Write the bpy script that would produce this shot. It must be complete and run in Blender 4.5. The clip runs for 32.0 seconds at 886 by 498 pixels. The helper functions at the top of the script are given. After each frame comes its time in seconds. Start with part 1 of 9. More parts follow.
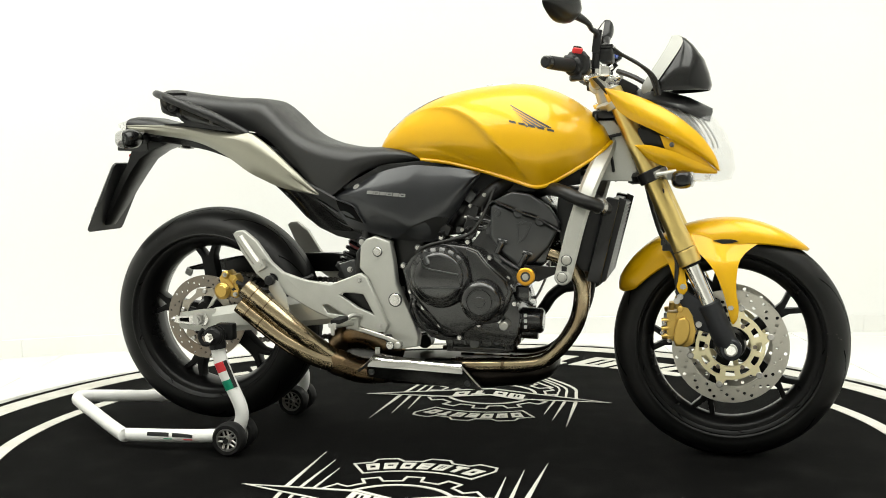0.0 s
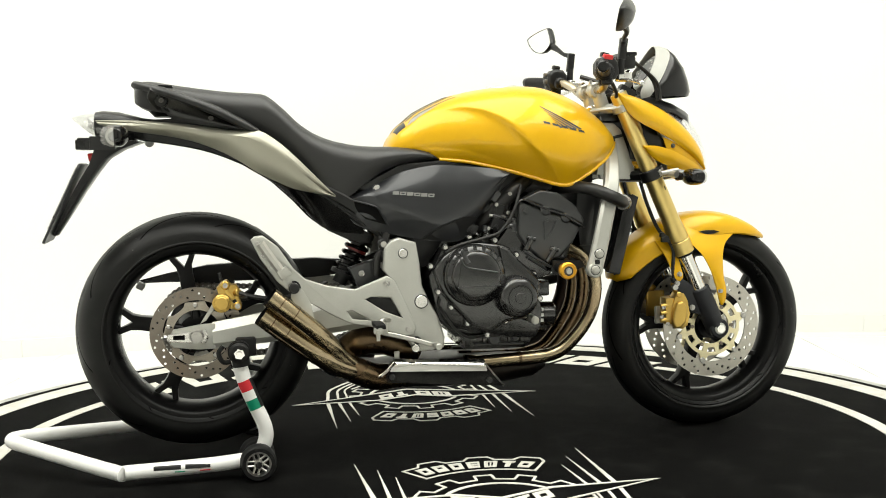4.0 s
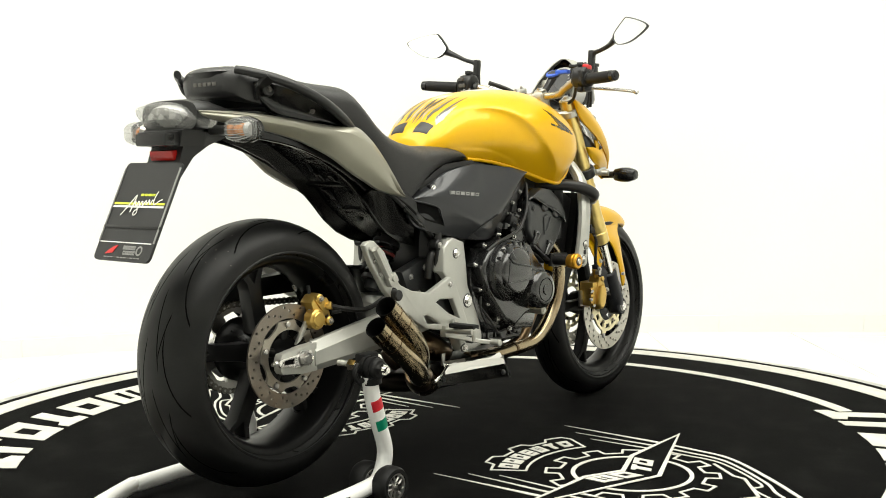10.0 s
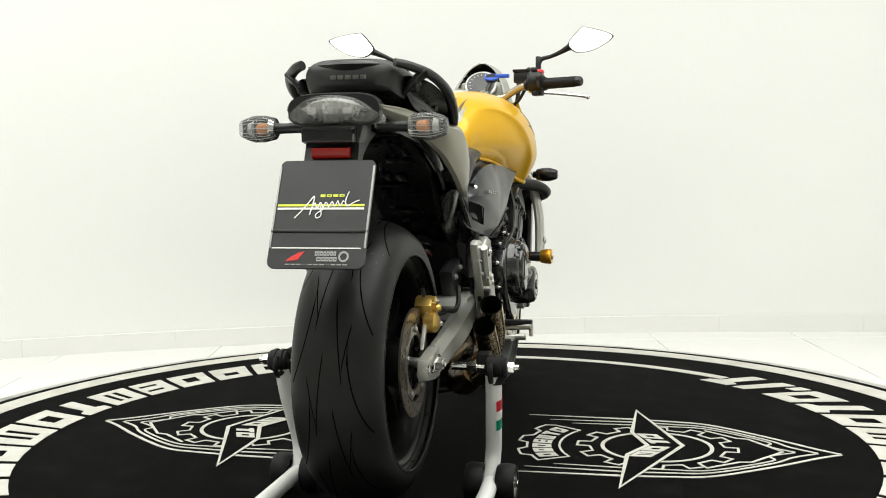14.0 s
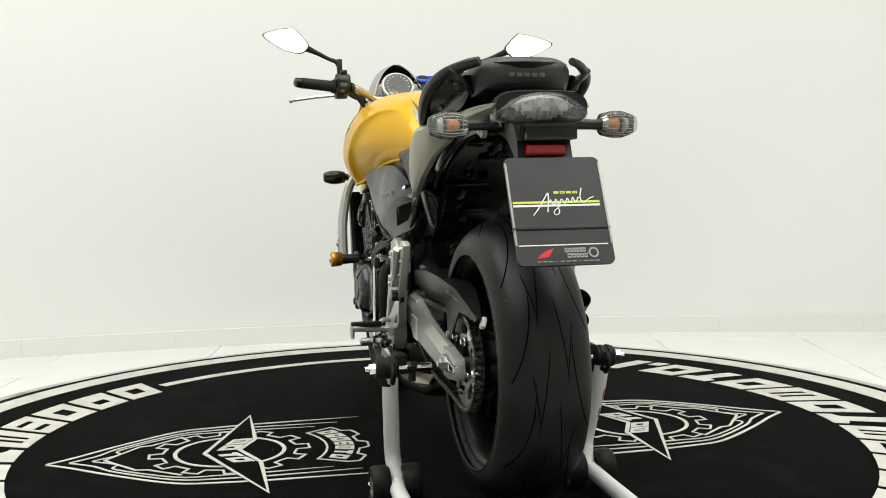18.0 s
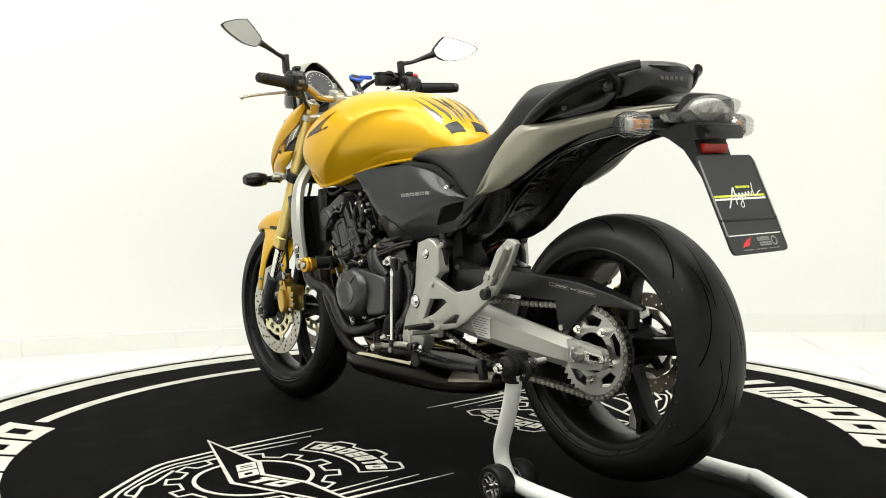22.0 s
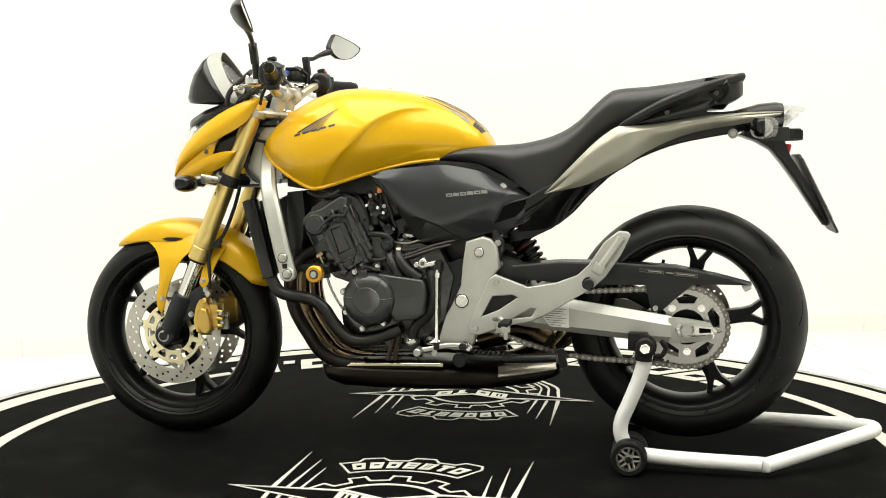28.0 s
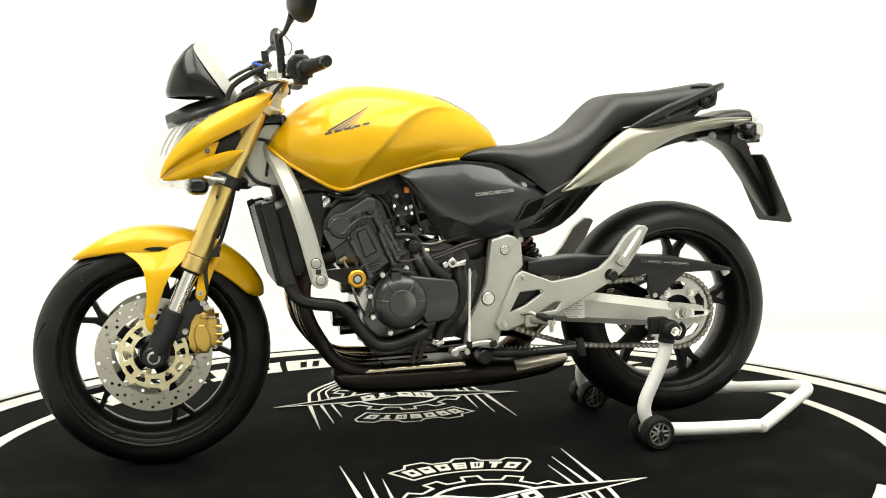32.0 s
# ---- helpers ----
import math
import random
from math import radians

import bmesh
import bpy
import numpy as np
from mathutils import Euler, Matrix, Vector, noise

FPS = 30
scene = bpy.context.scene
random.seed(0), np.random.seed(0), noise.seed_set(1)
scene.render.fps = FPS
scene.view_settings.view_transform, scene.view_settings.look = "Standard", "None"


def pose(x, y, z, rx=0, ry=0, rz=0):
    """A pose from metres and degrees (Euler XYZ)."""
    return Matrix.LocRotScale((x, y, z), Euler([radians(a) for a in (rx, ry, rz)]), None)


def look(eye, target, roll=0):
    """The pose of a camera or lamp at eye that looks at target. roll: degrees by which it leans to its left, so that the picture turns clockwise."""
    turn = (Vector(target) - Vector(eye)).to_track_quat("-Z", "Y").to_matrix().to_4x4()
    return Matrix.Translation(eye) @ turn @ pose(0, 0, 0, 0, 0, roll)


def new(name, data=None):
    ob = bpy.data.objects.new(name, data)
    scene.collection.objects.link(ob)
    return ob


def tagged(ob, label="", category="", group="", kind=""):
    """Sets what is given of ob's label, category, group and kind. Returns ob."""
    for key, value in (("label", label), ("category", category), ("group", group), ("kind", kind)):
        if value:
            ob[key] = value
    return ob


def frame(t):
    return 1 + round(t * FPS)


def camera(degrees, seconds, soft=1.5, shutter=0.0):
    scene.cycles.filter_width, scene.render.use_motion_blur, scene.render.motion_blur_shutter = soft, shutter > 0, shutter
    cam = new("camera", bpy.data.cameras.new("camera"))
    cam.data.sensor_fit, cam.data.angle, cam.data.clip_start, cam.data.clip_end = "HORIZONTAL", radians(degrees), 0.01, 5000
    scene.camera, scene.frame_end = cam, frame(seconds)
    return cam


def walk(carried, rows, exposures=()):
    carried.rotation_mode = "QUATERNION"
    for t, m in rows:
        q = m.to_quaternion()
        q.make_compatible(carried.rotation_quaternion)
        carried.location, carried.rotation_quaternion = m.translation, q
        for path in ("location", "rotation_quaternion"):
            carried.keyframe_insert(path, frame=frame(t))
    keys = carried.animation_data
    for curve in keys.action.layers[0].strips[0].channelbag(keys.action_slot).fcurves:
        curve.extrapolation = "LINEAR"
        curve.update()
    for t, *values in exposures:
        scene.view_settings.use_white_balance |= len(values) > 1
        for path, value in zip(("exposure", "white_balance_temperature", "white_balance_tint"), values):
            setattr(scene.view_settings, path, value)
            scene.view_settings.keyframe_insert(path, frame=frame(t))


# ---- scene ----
SECONDS = 32.0
cam = camera(44.52, SECONDS, soft=0.95)
EYE = (0.0, -2.987, 0.788)
AIM = (0.0056, 0.0023, 0.535)
VIEW = look(EYE, AIM, -0.762)
walk(cam, [(0.0, VIEW), (SECONDS, VIEW)],
     exposures=[(0.0, -0.30, 6430, 9), (3.0, -0.26, 6450, 9), (6.0, -0.13, 6600, 9), (8.5, -0.13, 6590, 9), (12.0, -0.35, 6450, 9), (13.0, -0.47, 6360, 10), (14.0, -0.52, 6300, 10), (16.5, -0.69, 6290, 10), (18.5, -0.68, 6290, 10),
                (20.0, -0.65, 6290, 10), (21.0, -0.50, 6330, 9), (22.5, -0.36, 6430, 9), (24.0, -0.31, 6500, 9), (27.0, -0.24, 6590, 9), (28.0, -0.23, 6600, 9), (29.5, -0.12, 6620, 9), (32.0, -0.09, 6620, 9)])

# ---- light ----
world = bpy.data.worlds.new("world")
world.use_nodes = True
world.node_tree.nodes["Background"].inputs[0].default_value = (1.0, 0.985, 0.95, 1)
world.node_tree.nodes["Background"].inputs[1].default_value = 0.02
scene.world = world
FLOOR_Z = -0.02
CEIL_Z = 3.1


def ceiling_lamp(x, y, sx, sy, power):
    d = bpy.data.lights.new("softbox_light", "AREA")
    d.shape, d.size, d.size_y, d.energy = "RECTANGLE", sx, sy, power
    d.color = (1.0, 0.994, 0.915)
    ob = new("softbox_light", d)
    ob.location = (x, y, CEIL_Z - 0.09)
    return ob


LAMPS = [(-1.75, -1.0, 1.5, 3.4, 95), (0.0, -1.0, 1.5, 3.4, 95), (1.75, -1.0, 1.5, 3.4, 95)]
for lamp in LAMPS:
    ceiling_lamp(*lamp)


# ---- materials ----
def material(name, color, rough=0.5, metal=0.0, vary=0.12, grain=60.0, bump=0.15, coat=0.0, dirt=None, dirt_amount=0.0,
             rough_vary=0.12, stretch=(1, 1, 1), coat_rough=0.05, spec=0.5):
    """Grain and larger blotches over a base colour, with fine relief and uneven gloss."""
    m = bpy.data.materials.new(name)
    m.use_nodes = True
    nt = m.node_tree
    b = nt.nodes["Principled BSDF"]
    tc = nt.nodes.new("ShaderNodeTexCoord")
    mp = nt.nodes.new("ShaderNodeMapping")
    mp.inputs["Scale"].default_value = stretch
    nt.links.new(tc.outputs["Object"], mp.inputs["Vector"])
    fine = nt.nodes.new("ShaderNodeTexNoise")
    fine.inputs["Scale"].default_value, fine.inputs["Detail"].default_value = grain * 8, 3
    large = nt.nodes.new("ShaderNodeTexNoise")
    large.inputs["Scale"].default_value, large.inputs["Detail"].default_value = grain * 0.2, 4
    for n in (fine, large):
        nt.links.new(mp.outputs[0], n.inputs["Vector"])
    add = nt.nodes.new("ShaderNodeMath")
    add.operation = "ADD"
    nt.links.new(fine.outputs["Fac"], add.inputs[0])
    nt.links.new(large.outputs["Fac"], add.inputs[1])
    ramp = nt.nodes.new("ShaderNodeMapRange")
    ramp.inputs["From Min"].default_value, ramp.inputs["From Max"].default_value = 0.6, 1.4
    ramp.inputs["To Min"].default_value, ramp.inputs["To Max"].default_value = 1 - vary, 1 + vary
    nt.links.new(add.outputs[0], ramp.inputs["Value"])
    mul = nt.nodes.new("ShaderNodeVectorMath")
    mul.operation = "SCALE"
    mul.inputs[0].default_value = color
    nt.links.new(ramp.outputs[0], mul.inputs["Scale"])
    out = mul.outputs[0]
    if dirt:
        dn = nt.nodes.new("ShaderNodeTexNoise")
        dn.inputs["Scale"].default_value, dn.inputs["Detail"].default_value = 9, 6
        nt.links.new(mp.outputs[0], dn.inputs["Vector"])
        dr = nt.nodes.new("ShaderNodeMapRange")
        dr.inputs["From Min"].default_value, dr.inputs["From Max"].default_value = 0.5, 0.72
        dr.inputs["To Max"].default_value = dirt_amount
        nt.links.new(dn.outputs["Fac"], dr.inputs["Value"])
        mix = nt.nodes.new("ShaderNodeMix")
        mix.data_type = "RGBA"
        mix.inputs["B"].default_value = (*dirt, 1)
        nt.links.new(dr.outputs[0], mix.inputs["Factor"])
        nt.links.new(out, mix.inputs["A"])
        out = mix.outputs["Result"]
    nt.links.new(out, b.inputs["Base Color"])
    rr = nt.nodes.new("ShaderNodeMapRange")
    rr.inputs["To Min"].default_value, rr.inputs["To Max"].default_value = max(rough - rough_vary, 0.02), min(rough + rough_vary, 1)
    nt.links.new(large.outputs["Fac"], rr.inputs["Value"])
    nt.links.new(rr.outputs[0], b.inputs["Roughness"])
    b.inputs["Metallic"].default_value = metal
    b.inputs["Coat Weight"].default_value, b.inputs["Coat Roughness"].default_value = coat, coat_rough
    b.inputs["Specular IOR Level"].default_value = spec
    if bump:
        bp = nt.nodes.new("ShaderNodeBump")
        bp.inputs["Strength"].default_value, bp.inputs["Distance"].default_value = bump, 0.0008
        nt.links.new(fine.outputs["Fac"], bp.inputs["Height"])
        nt.links.new(bp.outputs[0], b.inputs["Normal"])
    return m


def glassy(name, color, alpha_rough=0.05, thick=0.55, tint=None):
    """A clear or tinted plastic lens that light passes."""
    m = bpy.data.materials.new(name)
    m.use_nodes = True
    nt = m.node_tree
    b = nt.nodes["Principled BSDF"]
    b.inputs["Base Color"].default_value = (*color, 1)
    b.inputs["Roughness"].default_value = alpha_rough
    tr = nt.nodes.new("ShaderNodeBsdfTransparent")
    tr.inputs[0].default_value = (*(tint or [0.6 + 0.4 * c for c in color]), 1)
    mx = nt.nodes.new("ShaderNodeMixShader")
    fr = nt.nodes.new("ShaderNodeTexNoise")
    fr.inputs["Scale"].default_value = 30
    mr = nt.nodes.new("ShaderNodeMapRange")
    mr.inputs["To Min"].default_value, mr.inputs["To Max"].default_value = thick - 0.08, thick + 0.08
    nt.links.new(fr.outputs["Fac"], mr.inputs["Value"])
    nt.links.new(mr.outputs[0], mx.inputs[0])
    nt.links.new(b.outputs[0], mx.inputs[1])
    nt.links.new(tr.outputs[0], mx.inputs[2])
    nt.links.new(mx.outputs[0], nt.nodes["Material Output"].inputs[0])
    return m


YELLOW = material("amber_pearl_paint", (0.635, 0.355, 0.0008), 0.38, 0.18, 0.03, 90, 0.0, coat=0.42, rough_vary=0.02, coat_rough=0.03, spec=0.22)
DARK_PAINT = material("graphite_paint", (0.0145, 0.0155, 0.0180), 0.34, 0.28, 0.08, 60, 0.05, coat=0.42, coat_rough=0.09, spec=0.4)
CHAMPAGNE = material("champagne_paint", (0.29, 0.28, 0.225), 0.38, 0.55, 0.06, 80, 0.05, coat=0.4, rough_vary=0.05, coat_rough=0.08)
TRIM = material("silver_plastic_trim", (0.30, 0.30, 0.275), 0.5, 0.1, 0.06, 70, 0.1)
FRAME = material("silver_frame_paint", (0.46, 0.46, 0.425), 0.40, 0.55, 0.08, 70, 0.12, dirt=(0.24, 0.23, 0.19), dirt_amount=0.25)
BLACK = material("black_plastic", (0.007, 0.007, 0.007), 0.34, 0.0, 0.2, 60, 0.25, spec=0.36)
GLOSS_BLACK = material("gloss_black_plastic", (0.005, 0.005, 0.005), 0.17, 0.0, 0.2, 40, 0.05, spec=0.40)
SEAT = material("black_seat_vinyl", (0.013, 0.013, 0.013), 0.44, 0.0, 0.12, 120, 0.5, spec=0.48)
RUBBER = material("rubber", (0.008, 0.008, 0.008), 0.55, 0.0, 0.2, 50, 0.2, dirt=(0.02, 0.019, 0.017), dirt_amount=0.35, spec=0.2)
HOSE = material("hose_rubber", (0.009, 0.0085, 0.008), 0.42, 0.0, 0.2, 50, 0.2, spec=0.4)
ENGINE = material("black_engine_paint", (0.0095, 0.0095, 0.0098), 0.24, 0.0, 0.25, 60, 0.2, dirt=(0.024, 0.023, 0.020), dirt_amount=0.2, coat=0.8, coat_rough=0.09, spec=0.4)
ENGINE_GREY = material("graphite_engine_casting", (0.027, 0.028, 0.0285), 0.33, 0.2, 0.2, 60, 0.3, coat=0.4, coat_rough=0.12)
FORK_CAST = material("dark_grey_fork_casting", (0.017, 0.018, 0.021), 0.42, 0.2, 0.15, 60, 0.25, spec=0.35)
HEADER_DARK = material("blackened_header_pipe", (0.012, 0.010, 0.008), 0.42, 0.6, 0.3, 30, 0.1, dirt=(0.05, 0.025, 0.014), dirt_amount=0.6)
RIM = material("satin_black_rim", (0.0045, 0.0045, 0.0045), 0.30, 0.0, 0.15, 40, 0.05, spec=0.16)
FORK_GOLD = material("gold_anodised_fork", (0.72, 0.55, 0.20), 0.30, 0.95, 0.05, 60, 0.05, rough_vary=0.05)
CALIPER = material("gold_caliper", (0.58, 0.385, 0.10), 0.32, 0.85, 0.08, 60, 0.2)
CARRIER = material("pale_gold_disc_carrier", (0.84, 0.76, 0.50), 0.32, 0.8, 0.05, 60, 0.1)
STEEL = material("brushed_steel", (0.47, 0.46, 0.44), 0.30, 0.95, 0.12, 50, 0.2)
DISC = material("polished_disc_steel", (0.50, 0.48, 0.43), 0.34, 0.95, 0.10, 70, 0.15)
DISC_OLD = material("worn_disc_steel", (0.21, 0.185, 0.155), 0.32, 0.9, 0.15, 50, 0.2, dirt=(0.22, 0.13, 0.07), dirt_amount=0.4)
STAINED = material("stained_disc_carrier", (0.34, 0.31, 0.26), 0.32, 0.8, 0.15, 50, 0.2, dirt=(0.10, 0.06, 0.035), dirt_amount=0.5)
CHROME = material("chrome", (0.80, 0.79, 0.76), 0.10, 1.0, 0.03, 40, 0.0, rough_vary=0.05)
ALU = material("cast_aluminium", (0.48, 0.475, 0.44), 0.40, 0.85, 0.08, 60, 0.2)
TITAN = material("heat_tinted_steel_pipe", (0.40, 0.325, 0.21), 0.22, 1.0, 0.15, 40, 0.05, dirt=(0.17, 0.10, 0.055), dirt_amount=0.7)
HEADER = material("browned_header_pipe", (0.18, 0.125, 0.072), 0.28, 1.0, 0.25, 30, 0.1, dirt=(0.05, 0.032, 0.02), dirt_amount=0.8)
BURNT = material("burnt_steel_muffler", (0.022, 0.018, 0.015), 0.35, 0.9, 0.3, 30, 0.2, dirt=(0.015, 0.012, 0.01), dirt_amount=0.8)
BURNT_CHROME = material("golden_burnt_chrome", (0.60, 0.54, 0.40), 0.18, 1.0, 0.12, 40, 0.05, dirt=(0.30, 0.22, 0.12), dirt_amount=0.5)
CHAIN = material("oily_chain_steel", (0.20, 0.19, 0.17), 0.34, 0.95, 0.25, 60, 0.2)
CHAIN_DARK = material("oily_black_chain_steel", (0.09, 0.083, 0.072), 0.36, 0.9, 0.25, 60, 0.2)
TRAY = material("glossy_black_tray_plastic", (0.0032, 0.0032, 0.0032), 0.20, 0.0, 0.2, 60, 0.1, spec=0.38)
PALE_WALL = material("unseen_grey_wall", (0.62, 0.62, 0.605), 0.8, 0.0, 0.05, 10, 0.15)
WHITE_TUBE = material("white_powder_coat", (0.80, 0.80, 0.78), 0.35, 0.0, 0.04, 50, 0.2, dirt=(0.5, 0.48, 0.44), dirt_amount=0.25)
PRINT = material("cream_carpet_print", (0.57, 0.56, 0.51), 0.9, 0.0, 0.16, 60, 0.9, dirt=(0.42, 0.40, 0.35), dirt_amount=0.5, spec=0.1)
CARPET = material("black_carpet", (0.0023, 0.0023, 0.0022), 0.95, 0.0, 0.35, 50, 1.0, dirt=(0.0078, 0.0078, 0.0072), dirt_amount=0.7, spec=0.04)
RIMEDGE = material("grey_platform_rim", (0.42, 0.42, 0.39), 0.6, 0.0, 0.3, 30, 0.5, dirt=(0.1, 0.1, 0.09), dirt_amount=0.7)
WALL = material("white_wall_paint", (0.795, 0.797, 0.778), 0.75, 0.0, 0.012, 10, 0.15, rough_vary=0.05)
TILE = material("white_floor_tile", (0.80, 0.80, 0.77), 0.18, 0.0, 0.02, 6, 0.0, rough_vary=0.06)
GROUT = material("pale_grout", (0.62, 0.62, 0.58), 0.8, 0.0, 0.05, 60, 0.2)
SKIRT = material("white_skirting_tile", (0.78, 0.78, 0.755), 0.25, 0.0, 0.015, 6, 0.0, rough_vary=0.06)
CEILING = material("white_ceiling_paint", (0.80, 0.795, 0.77), 0.8, 0.0, 0.01, 10, 0.1)
RED = material("red_plastic", (0.55, 0.02, 0.02), 0.3, 0.0, 0.08, 40, 0.05)
BLUE = material("blue_anodised", (0.03, 0.10, 0.55), 0.3, 0.3, 0.08, 40, 0.05)
GREEN = material("green_sticker", (0.0, 0.22, 0.12), 0.35, 0.0, 0.05, 40, 0.0)
RED_STICKER = material("red_sticker", (0.55, 0.02, 0.03), 0.35, 0.0, 0.05, 40, 0.0)
WHITE_STICKER = material("white_sticker", (0.78, 0.78, 0.75), 0.4, 0.0, 0.04, 40, 0.0)
LIME = material("yellow_green_sticker", (0.62, 0.68, 0.05), 0.4, 0.0, 0.04, 40, 0.0)
GREY_MARK = material("dark_grey_mark", (0.10, 0.095, 0.085), 0.4, 0.3, 0.1, 40, 0.0)
PAD_SILVER = material("silver_pad_vinyl", (0.34, 0.33, 0.30), 0.32, 0.3, 0.25, 60, 0.1)
SILVER_MARK = material("silver_badge", (0.30, 0.30, 0.29), 0.35, 0.6, 0.05, 40, 0.0)
PLATE = material("black_plate", (0.012, 0.0125, 0.013), 0.42, 0.0, 0.1, 40, 0.1)
DIAL = material("dark_dial", (0.03, 0.03, 0.032), 0.3, 0.0, 0.1, 40, 0.0)
SPRING_RED = material("red_spring", (0.16, 0.018, 0.015), 0.4, 0.2, 0.15, 50, 0.1)
MIRROR = material("mirror_glass", (0.86, 0.87, 0.86), 0.03, 1.0, 0.01, 10, 0.0, rough_vary=0.01)
LENS = glassy("bright_clear_lens", (0.80, 0.81, 0.81), 0.04, 0.90, (0.985, 0.985, 0.985))
LAMP_SILVER = material("lamp_silver", (0.78, 0.78, 0.77), 0.24, 0.6, 0.05, 60, 0.1)
# Real soot in the exhaust bores; painted shade in scoop and axle slot.
SOOT_SHADE = material("soot_and_shade", (0.003, 0.003, 0.003), 0.9, 0.0, 0.2, 60, 0.2, spec=0.1)
CLEAR = glassy("clear_lens", (0.50, 0.505, 0.50), 0.05, 0.78, (0.96, 0.96, 0.955))
AMBER = glassy("amber_lens", (0.60, 0.22, 0.05), 0.1, 0.12)
RED_LENS = glassy("red_lens", (0.42, 0.008, 0.006), 0.2, 0.08)
SIGNAL = glassy("clear_signal_lens", (0.40, 0.40, 0.39), 0.04, 0.76, (0.95, 0.95, 0.94))
LAMP_GREY = material("dim_lamp_reflector", (0.46, 0.46, 0.45), 0.25, 0.3, 0.35, 120, 0.6)
BRIGHT = material("bright_plated_steel", (0.70, 0.69, 0.66), 0.22, 0.9, 0.10, 60, 0.15)
GLOW = bpy.data.materials.new("lamp_diffuser")
GLOW.use_nodes = True
GLOW.node_tree.nodes["Principled BSDF"].inputs["Emission Color"].default_value = (1, 0.994, 0.92, 1)
GLOW.node_tree.nodes["Principled BSDF"].inputs["Emission Strength"].default_value = 0.45


def tyre_material(name, radius, half):
    """Rubber with curved tread grooves cut in the crown and worn grey dust."""
    m = material(name, (0.0046, 0.0047, 0.0045), 0.42, 0.0, 0.22, 40, 0.15, dirt=(0.0135, 0.013, 0.012), dirt_amount=0.6, spec=0.17)
    nt = m.node_tree
    b = nt.nodes["Principled BSDF"]
    tc = nt.nodes.new("ShaderNodeTexCoord")
    sep = nt.nodes.new("ShaderNodeSeparateXYZ")
    nt.links.new(tc.outputs["Object"], sep.inputs[0])

    def math_node(op, a, c=None, d=None):
        n = nt.nodes.new("ShaderNodeMath")
        n.operation = op
        for i, v in enumerate((a, c, d)):
            if v is None:
                continue
            if isinstance(v, (int, float)):
                n.inputs[i].default_value = v
            else:
                nt.links.new(v, n.inputs[i])
        return n.outputs[0]

    ang = math_node("ARCTAN2", sep.outputs["Z"], sep.outputs["X"])
    ay = math_node("DIVIDE", math_node("ABSOLUTE", sep.outputs["Y"]), half)
    side = math_node("MULTIPLY", math_node("GREATER_THAN", sep.outputs["Y"], 0.0), 0.5)
    turn = math_node("ADD", math_node("MULTIPLY", ang, -9 / (2 * math.pi)), side)
    lap, arc = 2 * math.pi * radius / 9, half * 1.25

    def groove(shift, slope, lo, hi, wide):
        """Where a curve of the tread, at the turn shift and with that slope across the tyre, is cut in."""
        saw = math_node("FRACT", math_node("ADD", math_node("ADD", turn, shift), 0.5))
        off = math_node("MULTIPLY", math_node("ABSOLUTE", math_node("SUBTRACT", saw, 0.5)), lap)
        lean = math_node("SQRT", math_node("ADD", 1.0, math_node("POWER", math_node("MULTIPLY", slope, lap / arc), 2.0)))
        on = math_node("LESS_THAN", off, math_node("MULTIPLY", lean, wide))
        return math_node("MULTIPLY", on, math_node("MULTIPLY", math_node("GREATER_THAN", ay, lo), math_node("LESS_THAN", ay, hi)))

    f = math_node("MAXIMUM", math_node("DIVIDE", math_node("SUBTRACT", ay, 0.40), 0.44), 0.004)
    hook = groove(math_node("MULTIPLY", math_node("POWER", f, 0.46), 0.95), math_node("MULTIPLY", math_node("POWER", f, -0.54), 0.95 * 0.46 / 0.44), 0.402, 0.86, 0.0016)
    slash = groove(math_node("ADD", math_node("MULTIPLY", ay, 3.6), 0.32), 3.6, 0.10, 0.31, 0.0015)
    inner = groove(math_node("ADD", math_node("MULTIPLY", ay, -2.6), 0.10), 2.6, 0.30, 0.46, 0.0013)
    cut = math_node("MAXIMUM", math_node("MAXIMUM", hook, slash), inner)
    bump = nt.nodes.new("ShaderNodeBump")
    bump.invert = True
    bump.inputs["Strength"].default_value, bump.inputs["Distance"].default_value = 0.9, 0.004
    nt.links.new(cut, bump.inputs["Height"])
    old = b.inputs["Normal"].links[0].from_socket
    nt.links.new(old, bump.inputs["Normal"])
    nt.links.new(bump.outputs[0], b.inputs["Normal"])
    nt.links.new(math_node("MULTIPLY", math_node("SUBTRACT", 1.0, cut), 0.24), b.inputs["Specular IOR Level"])
    src = b.inputs["Base Color"].links[0].from_socket
    # Groove shade is painted in as a near-black base colour.
    mix = nt.nodes.new("ShaderNodeMix")
    mix.data_type = "RGBA"
    mix.inputs["B"].default_value = (0.0016, 0.0016, 0.0016, 1)
    nt.links.new(cut, mix.inputs["Factor"])
    nt.links.new(src, mix.inputs["A"])
    dots = nt.nodes.new("ShaderNodeTexVoronoi")
    dots.inputs["Scale"].default_value = 70
    nt.links.new(tc.outputs["Object"], dots.inputs["Vector"])
    spread = nt.nodes.new("ShaderNodeTexNoise")
    spread.inputs["Scale"].default_value = 11
    nt.links.new(tc.outputs["Object"], spread.inputs["Vector"])
    speck = math_node("MULTIPLY", math_node("LESS_THAN", dots.outputs["Distance"], 0.11), math_node("GREATER_THAN", spread.outputs["Fac"], 0.60))
    dusty = nt.nodes.new("ShaderNodeMix")
    dusty.data_type = "RGBA"
    dusty.inputs["B"].default_value = (0.16, 0.15, 0.13, 1)
    nt.links.new(math_node("MULTIPLY", speck, 0.6), dusty.inputs["Factor"])
